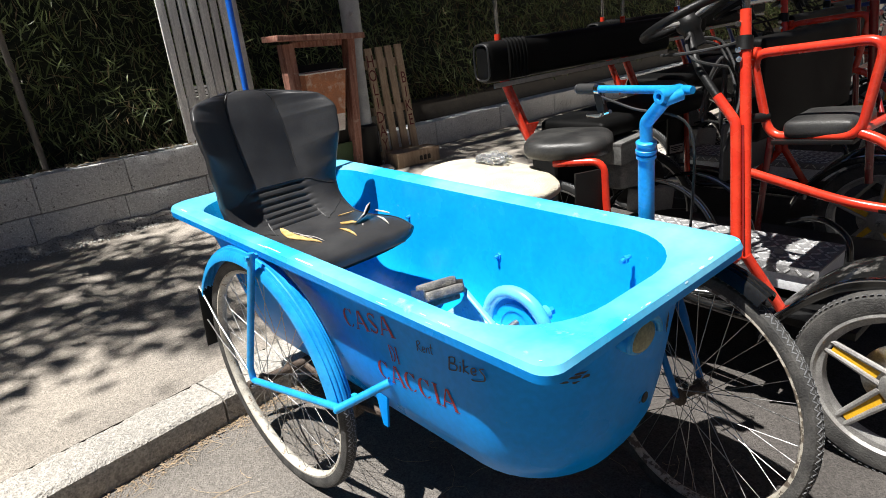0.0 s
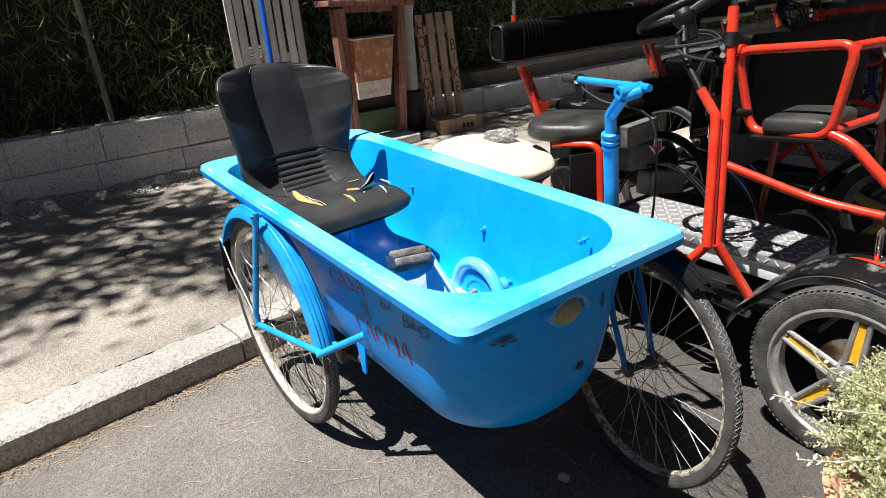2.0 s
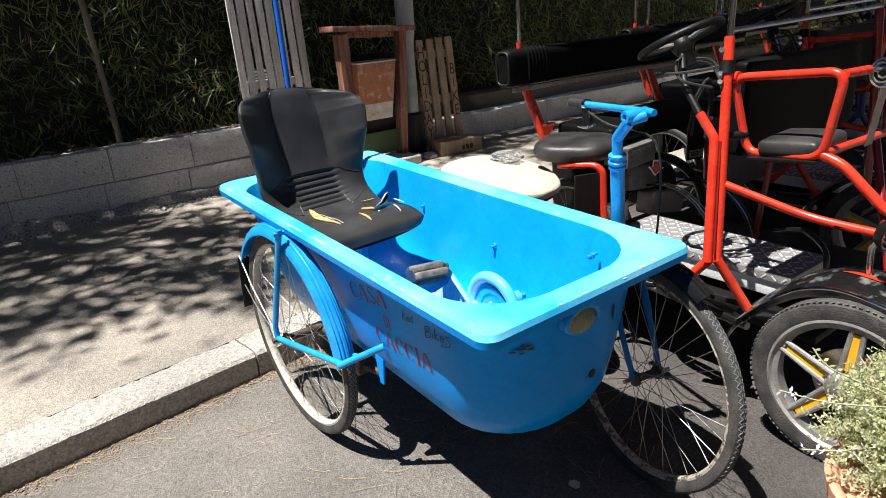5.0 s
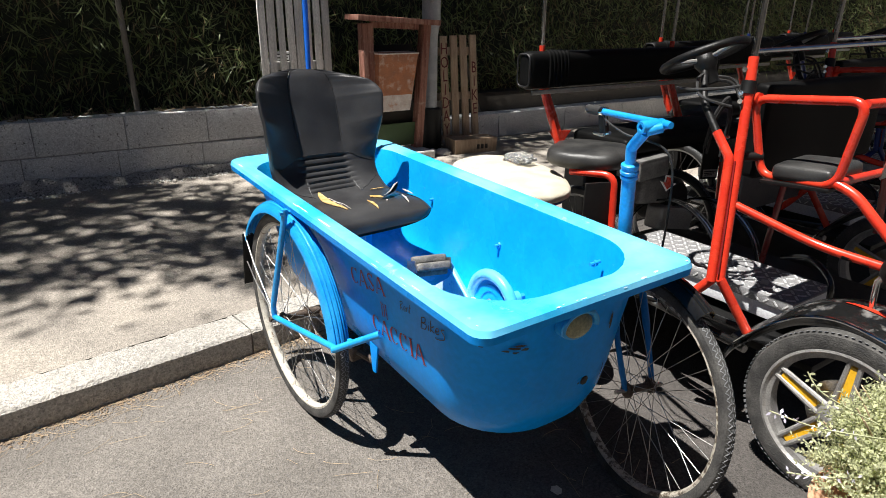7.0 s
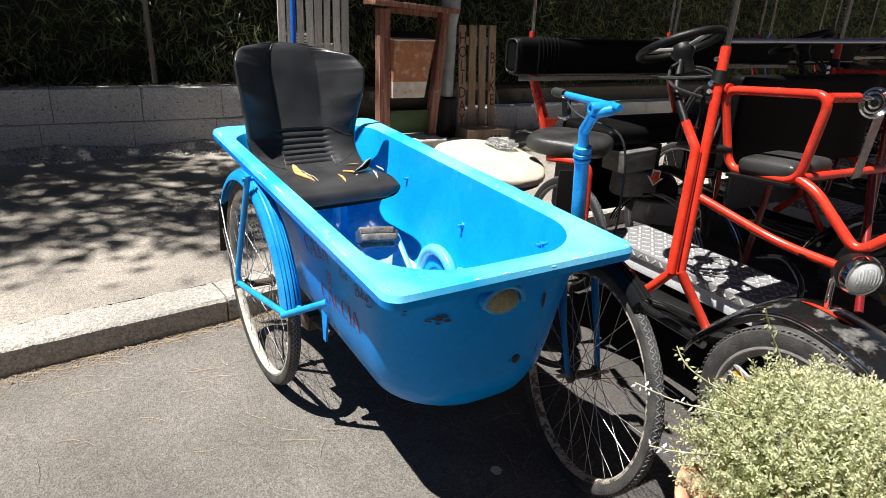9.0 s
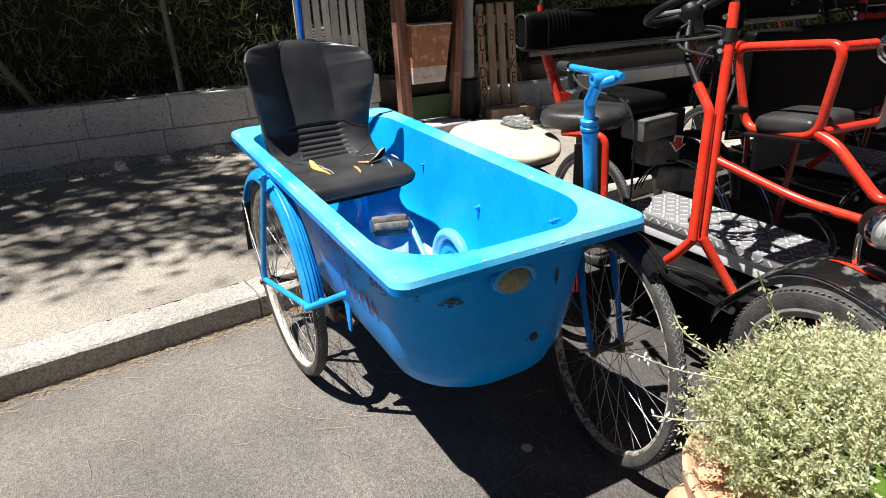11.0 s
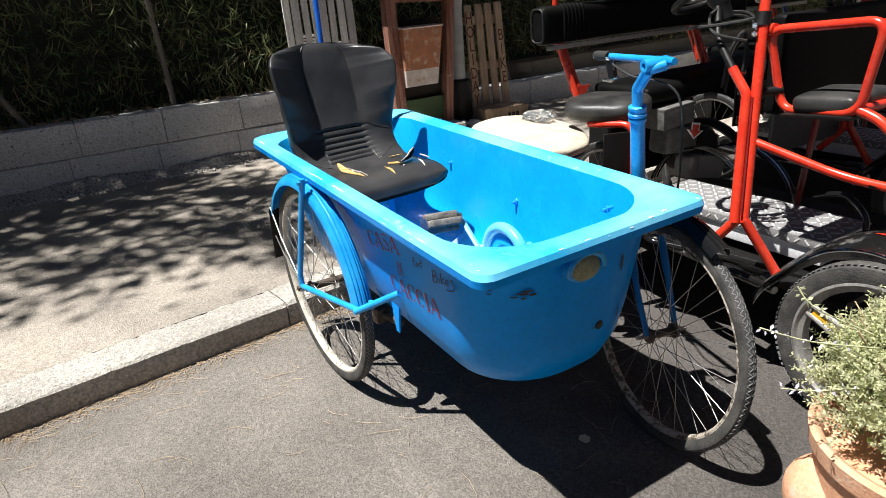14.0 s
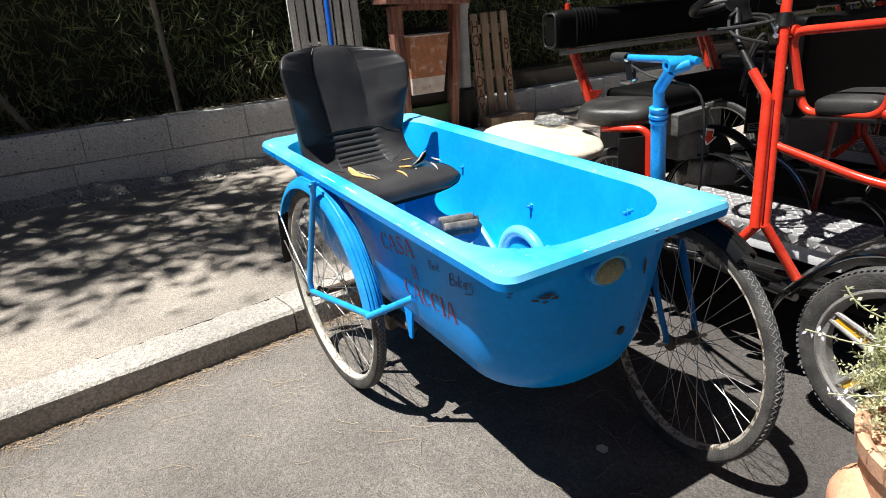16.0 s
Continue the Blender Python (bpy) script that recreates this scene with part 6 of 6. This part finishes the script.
pallet = thing("pallet", "brown wooden pallet leaning on the wall, stencilled with red letters", "pallet")
PALLETM = axes((2.745, 3.50, 0.125), (1, 0, 0.02), (0.012, 0.115, 1))
STENCIL = chips(mat("dark_red_stencil", (0.11, 0.014, 0.012), 0.7), (0.25, 0.17, 0.1), 50, 0.60, 0.66)
for k in range(4):
    x = -0.175 + 0.118 * k
    bm = box(0.080, 0.020, 1.07, PALLETM @ pose(x, 0, 0.535 + 0.004 * k, 0, 0.6 * math.sin(k * 2), 0), 0.003)
    part("board", bm, WOOD_PALLET, pallet)
for z in (0.08, 0.5, 0.93):
    part("stringer", box(0.44, 0.07, 0.075, PALLETM @ pose(0.0, 0.045, z), 0.004), WOOD_PALLET, pallet)
front = PALLETM @ pose(0, -0.0105, 0, 90, 0, 0)
for k, ch in enumerate("HOLIDAY"):
    flat_text(ch, front @ pose(-0.175, 0.90 - 0.128 * k, 0), 0.155, STENCIL, pallet, "letter", stretch=0.75)
for k, ch in enumerate("BIKE"):
    flat_text(ch, front @ pose(0.179, 0.72 - 0.135 * k, 0), 0.155, STENCIL, pallet, "letter", stretch=0.75)

crate = thing("crate", "small brown wooden crate on the pavement", "crate")
cm = pose(2.72, 3.30, G + 0.068, 0, 0, -8)
for dx, dy, sx, sy in ((0, -0.10, 0.46, 0.014), (0, 0.10, 0.46, 0.014), (-0.223, 0, 0.014, 0.20), (0.223, 0, 0.014, 0.20)):
    part("side", box(sx, sy, 0.125, cm @ pose(dx, dy, 0), 0.003), WOOD_PALLET, crate)
part("top", box(0.47, 0.21, 0.012, cm @ pose(0, 0, 0.066), 0.003), WOOD_PALLET, crate)
for k in range(3):
    part("stencil_bar", box(0.032, 0.003, 0.045, cm @ pose(0.02 + 0.045 * k, -0.108, -0.005)), mat("stencil_black", (0.03, 0.025, 0.02), 0.8), crate)

# posts of the wire fence in the hedge
for a, b in (((-0.16, 3.97, 0.55), (-0.19, 4.0, 1.8)), ((-2.3, 3.97, 0.55), (-2.32, 4.0, 1.8)), ((-1.22, 3.90, 0.60), (-1.62, 3.95, 1.45)), ((3.35, 3.98, 0.3), (3.1, 4.0, 1.0))):
    tagged(part("fence_post", tube([a, b], 0.022, 8), mat("weathered_post", (0.13, 0.115, 0.095), 0.8)), "weathered grey fence post standing in the hedge", "fence post", "fence posts")

# ---- tree over the pavement, whose shade lies on the stones ----
tree = thing("street_tree", "broad-leaved tree overhanging the pavement", "tree")
part("trunk", tube(smooth_path([(-5.2, 5.5, 0.2), (-5.2, 5.4, 2.6), (-5.1, 5.15, 5.0), (-5.0, 4.9, 7.2)], 6), [0.20 - 0.005 * k for k in range(19)], 12), BARK, tree)
trng = np.random.default_rng(11)
cl = []
TREE_UP = Vector((-1.508, 0.18, 4.0))
limbs = [(-0.9, 1.9, 3.9), (-2.2, 1.9, 3.9), (-3.4, 1.9, 4.0), (-1.0, 2.5, 4.0), (-1.9, 3.6, 4.3), (-2.9, 2.7, 4.1), (-0.6, 3.6, 4.1), (-4.2, 3.2, 4.2), (-5.2, 3.9, 4.3), (-1.4, 4.6, 4.5), (-3.0, 4.0, 4.6)]
for L in limbs:
    L = Vector(L) + TREE_UP
    s = Vector((-3.5, 4.75, 3.0)) + TREE_UP
    mid = s.lerp(L, 0.5) + Vector((0, 0, 0.25))
    part("limb", tube(smooth_path([s, mid, L], 8), [0.07 - 0.0035 * k for k in range(17)], 8), BARK, tree)
    for k in range(15):
        f = trng.uniform(0.40, 1.15)
        c = s.lerp(L, f) + Vector(trng.normal(0, (0.42, 0.34, 0.2)).tolist())
        if c.y > 1.63:
            cl.append((c, trng.uniform(0.15, 0.34)))
cent, dirs = [], []
for c, r in cl:
    n = int(300 * r)
    q = trng.normal(0, 1, (n, 3)) * r * np.array([0.75, 0.75, 0.5]) + np.array(c)
    cent.append(q)
    d = trng.normal(0, 1, (n, 3))
    d[:, 2] *= 0.45
    dirs.append(d)
blades("crown", np.concatenate(cent), np.concatenate(dirs), 0.15, 0.07, TREE_LEAF, tree, 3)
tree2 = thing("street_tree", "broad-leaved tree overhanging the pavement", "tree")
part("trunk", tube(smooth_path([(0.6, 5.6, 0.2), (0.5, 5.5, 2.6), (0.4, 5.2, 5.2), (0.3, 4.8, 7.6)], 6), [0.16 - 0.004 * k for k in range(19)], 12), BARK, tree2)
cent, dirs = [], []
for L in ((0.9, 3.5, 4.2), (1.9, 3.2, 4.3), (2.9, 3.6, 4.2), (0.3, 4.3, 4.4), (3.4, 4.3, 4.5)):
    L, s = Vector(L) + TREE_UP, Vector((1.85, 4.75, 3.4)) + TREE_UP
    part("limb", tube(smooth_path([s, s.lerp(L, 0.5) + Vector((0, 0, 0.2)), L], 8), [0.06 - 0.003 * k for k in range(17)], 8), BARK, tree2)
    for k in range(8):
        c = s.lerp(L, trng.uniform(0.45, 1.15)) + Vector(trng.normal(0, (0.35, 0.3, 0.2)).tolist())
        r = trng.uniform(0.2, 0.38)
        n = int(330 * r)
        cent.append(trng.normal(0, 1, (n, 3)) * r * np.array([0.75, 0.75, 0.5]) + np.array(c))
        d = trng.normal(0, 1, (n, 3))
        d[:, 2] *= 0.45
        dirs.append(d)
blades("crown", np.concatenate(cent), np.concatenate(dirs), 0.15, 0.07, TREE_LEAF, tree2, 8)

# out-of-view tree added to keep the sun off the right-hand hedge
shade_tree = thing("street_tree", "unseen broad-leaved tree added to shade the hedge", "tree")
part("trunk", tube(smooth_path([(4.6, 6.4, 0.2), (4.6, 6.3, 3.0), (4.4, 6.0, 5.4), (4.2, 5.4, 7.4)], 6), [0.2 - 0.005 * k for k in range(19)], 12), BARK, shade_tree)
cent, dirs = [], []
for L in ((0.9, 4.6, 8.0), (2.2, 4.4, 8.1), (3.4, 4.5, 8.0), (4.6, 4.4, 8.2), (5.8, 4.5, 8.0), (7.0, 4.6, 8.1), (8.4, 4.7, 8.2), (9.6, 4.8, 8.2)):
    L, s = Vector(L), Vector((4.3, 5.6, 7.0))
    part("limb", tube(smooth_path([s, s.lerp(L, 0.5) + Vector((0, 0, 0.3)), L], 8), [0.06 - 0.003 * k for k in range(17)], 8), BARK, shade_tree)
    for k in range(7):
        c = L + Vector(trng.normal(0, (0.5, 0.22, 0.25)).tolist())
        r = trng.uniform(0.25, 0.42)
        n = int(640 * r)
        cent.append(trng.normal(0, 1, (n, 3)) * r * np.array([0.8, 0.6, 0.5]) + np.array(c))
        d = trng.normal(0, 1, (n, 3))
        d[:, 2] *= 0.45
        dirs.append(d)
blades("crown", np.concatenate(cent), np.concatenate(dirs), 0.16, 0.08, TREE_LEAF, shade_tree, 14)

# ---- potted herb by the road ----
pot = thing("potted_herb", "terracotta pot with a bushy silvery herb", "potted plant")
PX, PY = 0.44, -1.43
POT = Vector((0.338, -1.392, 0))
body = part("pot", lathe([(0.0, -0.599), (0.16, -0.599), (0.175, -0.57), (0.19, -0.2), (0.206, 0.12), (0.224, 0.28), (0.228, 0.335), (0.240, 0.342), (0.246, 0.385), (0.238, 0.395), (0.224, 0.388), (0.21, 0.36), (0.0, 0.355)], pose(POT.x, POT.y, 0), 40), TERRACOTTA, pot, "weathered terracotta pot")
pocket = bmesh.new()
bmesh.ops.create_uvsphere(pocket, u_segments=24, v_segments=14, radius=1.0)
for v in pocket.verts:
    v.co = Vector((POT.x - 0.115, POT.y + 0.135, 0.20)) + Vector((v.co.x * 0.095, v.co.y * 0.105, v.co.z * 0.12 * (1.15 if v.co.z < 0 else 0.8)))
part("pocket", pocket, TERRACOTTA, body, "bulging planting pocket")
prng = np.random.default_rng(21)


def dome(th, ph, k):
    """A point of the bush's lumpy outline, shrunk by k."""
    d = Vector((math.sin(ph) * math.cos(th), math.sin(ph) * math.sin(th), math.cos(ph)))
    r = k * (1 + 0.20 * noise.noise(d * 2.4) + 0.10 * noise.noise(d * 6))
    return Vector((PX + 0.005 + 0.365 * r * d.x, PY + 0.005 + 0.345 * r * d.y, 0.452 + 0.185 * r * d.z)), d


tips, tipd, ins, insd = [], [], [], []
for k in range(2600):
    th, ph = prng.uniform(0, math.tau), math.acos(prng.uniform(-0.08, 1))
    base, d = dome(th, ph, prng.uniform(0.62, 0.84))
    a = (d * 0.75 + Vector((0, 0, 0.45)) + Vector(prng.normal(0, 0.42, 3).tolist())).normalized()
    L = prng.uniform(0.045, 0.095)
    sd = a.orthogonal().normalized()
    ot = a.cross(sd)
    for j in range(11):
        f = (j + 0.5) / 11
        c = base + a * L * f
        g = j * 1.57 + k
        for w in (0, math.pi):
            o = sd * math.cos(g + w) + ot * math.sin(g + w)
            q = (o + a * (0.35 + 0.5 * f)).normalized()
            tips.append(tuple(c + q * 0.0055)), tipd.append(tuple(q))
for k in range(7000):
    p, d = dome(prng.uniform(0, math.tau), math.acos(prng.uniform(-0.05, 1)), prng.uniform(0.55, 0.8))
    ins.append(tuple(p)), insd.append(tuple(d + Vector(prng.normal(0, 0.8, 3).tolist())))
tagged(blades("leaves", tips, tipd, 0.0130, 0.0058, HERB_LEAF, pot, 5, 0.15), "pale silvery green leaves")
tagged(blades("inner_leaves", ins, insd, 0.020, 0.010, HERB_SHADE_GREEN, pot, 6, 0.15), "green inner leaves, coloured darker for shade")
for k in range(46):
    a, e = prng.uniform(0, math.tau), prng.uniform(0.0, 0.9)
    tip = Vector((PX + 0.34 * math.sin(e + 0.5) * math.cos(a), PY + 0.33 * math.sin(e + 0.5) * math.sin(a), 0.47 + 0.20 * math.cos(e + 0.3)))
    part("stem", tube(smooth_path([(PX + 0.05 * math.cos(a), PY + 0.05 * math.sin(a), 0.37), (PX + 0.2 * math.cos(a) * math.sin(e + 0.5), PY + 0.2 * math.sin(a) * math.sin(e + 0.5), 0.46), tip], 5), 0.0018, 5), STRAW, pot)


def sprig(pts, leaves, seed, flower=False):
    p = smooth_path(pts, 10)
    part("sprig", tube(p, 0.0018, 5), HERB_LEAF, pot, "long flowering sprig" if flower else "long leafy sprig")
    r = np.random.default_rng(seed)
    c, dd = [], []
    for k in range(leaves):
        q = p[int(len(p) * (0.25 + 0.74 * k / leaves))]
        for s in (-1, 1):
            v = Vector(r.normal(0, 1, 3).tolist()).normalized()
            c.append(q + v * 0.009)
            dd.append(v)
    blades("sprig_leaves", [tuple(q) for q in c], [tuple(q) for q in dd], 0.016 if not flower else 0.014, 0.007 if not flower else 0.007, HERB_LEAF if not flower else mat("pale_lilac_flower", (0.55, 0.52, 0.62), 0.8), pot, seed, 0.15)


sprig([(0.40, -1.36, 0.58), (0.33, -1.30, 0.70), (0.29, -1.27, 0.78), (0.265, -1.255, 0.84)], 12, 31)
sprig([(0.25, -1.28, 0.60), (0.17, -1.18, 0.60), (0.11, -1.10, 0.62)], 14, 32, True)
sprig([(0.24, -1.30, 0.52), (0.16, -1.22, 0.50), (0.12, -1.16, 0.49)], 14, 33, True)
sprig([(0.26, -1.26, 0.62), (0.21, -1.16, 0.66), (0.20, -1.12, 0.70)], 10, 34)
GERAN = leaf_mat("bright_green_leaf", (0.16, 0.30, 0.03), (0.22, 0.38, 0.05), 0.5)
for k in range(14):
    c = Vector((0.275 + 0.06 * math.sin(k * 2.4) + 0.02 * (k % 3), -1.545 + 0.05 * math.cos(k * 2.4) - 0.010 * (k % 4), 0.515 + 0.030 * math.sin(k * 1.7)))
    out = []
    for j in range(30):
        a = math.tau * j / 30
        out.append(((0.040 + 0.006 * math.cos(5 * a)) * math.cos(a), (0.040 + 0.006 * math.cos(5 * a)) * math.sin(a)))
    part("round_leaf", plate(out, 0.0015, axes(c, (1, 0, 0), (0.3 * math.sin(k), -0.3 + 0.2 * math.cos(k), 1))), GERAN, pot, "scalloped bright green leaf")

pot.matrix_world = Matrix.Translation((-0.2562, -0.5868, 0.4191)) @ Matrix.Scale(0.7, 4)

# ---- litter on the ground ----
lrng = np.random.default_rng(40)
bm = bmesh.new()
for k in range(680):
    if k < 520:
        c = lrng.choice((-2.3, -1.65, -1.5, -0.75, 0.1, 0.5))
        p = kerb_point(c + lrng.normal(0, 0.25), -abs(lrng.normal(0, 0.055)) - 0.010, 0.006)
    else:
        p = Vector((lrng.uniform(-1.6, 0.9), lrng.uniform(-1.4, 0.6), 0.006))
    a, L, bend = lrng.uniform(0, math.tau), lrng.uniform(0.03, 0.14), lrng.normal(0, 0.014)
    t, s = Vector((math.cos(a), math.sin(a), 0)), Vector((-math.sin(a), math.cos(a), 0))
    tube([p - t * L / 2, p - t * L / 5 + s * bend, p + t * L / 4 + s * bend * 0.8, p + t * L / 2 + Vector((0, 0, 0.004))], 0.0007, 3, bm=bm)
tagged(part("dry_needles", bm, STRAW, smooth=False), "dry pine needles scattered on the asphalt", "pine needles", kind="stuff")
leaf_out = [(-0.022, -0.012), (-0.004, -0.020), (0.018, -0.014), (0.024, 0.004), (0.008, 0.018), (-0.016, 0.014)]
DRY = mat("pale_dry_leaf", (0.55, 0.50, 0.42), 0.85, var=0.15, scale=40)
for x, y, a, s in ((0.15, -0.626, 30, 1.0), (-1.02, -0.32, 100, 0.9)):
    tagged(part("fallen_leaf", plate(leaf_out, 0.0012, pose(x, y, 0.010, 6, 8, a) @ Matrix.Scale(s, 4)), DRY), "pale dry leaf lying on the asphalt", "leaf", "fallen leaves")
for k in range(34):
    x, y = lrng.uniform(-1.9, 0.6), WALL_Y - abs(lrng.normal(0, 0.10)) - 0.04
    bm = bmesh.new()
    bmesh.ops.create_icosphere(bm, subdivisions=1, radius=lrng.uniform(0.008, 0.022))
    bmesh.ops.transform(bm, matrix=pose(x, y, G + 0.008), verts=bm.verts[:])
    tagged(part("pebble", bm, KERB), "small grey pebble at the foot of the wall", "pebble", "pebbles")

# dead leaves along the top of the wall
n = 420
q = np.stack([lrng.uniform(-3.2, 1.5, n), WALL_Y + np.abs(lrng.normal(0.05, 0.09, n)), np.full(n, 0.642) + lrng.uniform(0, 0.02, n)], 1)
d = lrng.normal(0, 1, (n, 3))
d[:, 2] *= 0.25
tagged(blades("dead_leaves", q, d, 0.07, 0.014, mat("dead_leaf", (0.12, 0.085, 0.05), 0.9, var=0.3, scale=20, col2=(0.22, 0.17, 0.10)), None, 17), "brown dead leaves lying along the wall top", "dead leaves", kind="stuff")


# loose grit swept up against the foot of the wall
grng = np.random.default_rng(77)
octa = np.array([(1, 0, 0), (-1, 0, 0), (0, 1, 0), (0, -1, 0), (0, 0, 1), (0, 0, -1)], float)
tri = np.array([(0, 2, 4), (2, 1, 4), (1, 3, 4), (3, 0, 4), (2, 0, 5), (1, 2, 5), (3, 1, 5), (0, 3, 5)])
gn = 2600
gx, gy = grng.uniform(-4.5, 3.4, gn), WALL_Y - 0.01 - np.abs(grng.normal(0, 0.085, gn))
gs = grng.uniform(0.004, 0.013, gn)
gv = octa[None] * (gs[:, None, None] * grng.uniform(0.6, 1.3, (gn, 6, 1))) * np.array([1, 1, 0.7])
gv += np.stack([gx, gy, G + gs * 0.4], 1)[:, None]
gf = tri[None] + (np.arange(gn) * 6)[:, None, None]
gme = bpy.data.meshes.new("grit")
gme.from_pydata(gv.reshape(-1, 3).tolist(), [], gf.reshape(-1, 3).tolist())
gme.materials.append(PALESTONE)
tagged(new("grit", gme), "pale grit and crumbs along the foot of the wall", "grit", kind="stuff")

# brown crumbs of earth in the gutter
cn = 3600
along, off = grng.uniform(-4.0, 2.0, cn), -0.004 - np.abs(grng.normal(0, 0.026, cn))
cs = grng.uniform(0.0018, 0.0055, cn)
cv = octa[None] * (cs[:, None, None] * grng.uniform(0.6, 1.3, (cn, 6, 1))) * np.array([1, 1, 0.6])
cv += (np.array(KB)[None] + np.outer(along, np.array(KDIR)) + np.outer(off, np.array(KN)) + np.outer(cs * 0.4 + 0.003, (0, 0, 1)))[:, None]
cf = tri[None] + (np.arange(cn) * 6)[:, None, None]
cme = bpy.data.meshes.new("crumbs")
cme.from_pydata(cv.reshape(-1, 3).tolist(), [], cf.reshape(-1, 3).tolist())
cme.materials.append(mat("dry_earth", (0.20, 0.14, 0.09), 0.95, var=0.3, scale=30, col2=(0.34, 0.26, 0.18), bump=0.0))
tagged(new("earth_crumbs", cme), "brown earth crumbs along the foot of the kerb", "earth", kind="stuff")

# ---- unseen plain walls added round the viewer to cut sky light ----
BLOCKER_PLASTER = mat("blocker_plaster", (0.15, 0.135, 0.115), 0.9, var=0.15, scale=1.5, fine=40, bump=0.3, col2=(0.21, 0.19, 0.165))
for nm, sx, sy, x, y in (("wall_south", 30, 0.3, 2.0, -9.0), ("wall_west", 0.3, 18, -12.0, -0.2), ("wall_east", 0.3, 18, 15.5, -0.2)):
    tagged(part(nm, box(sx, sy, 4.4, pose(x, y, 2.15), 0.03), BLOCKER_PLASTER), "unseen plain wall added to cut sky light", "wall", kind="structure")
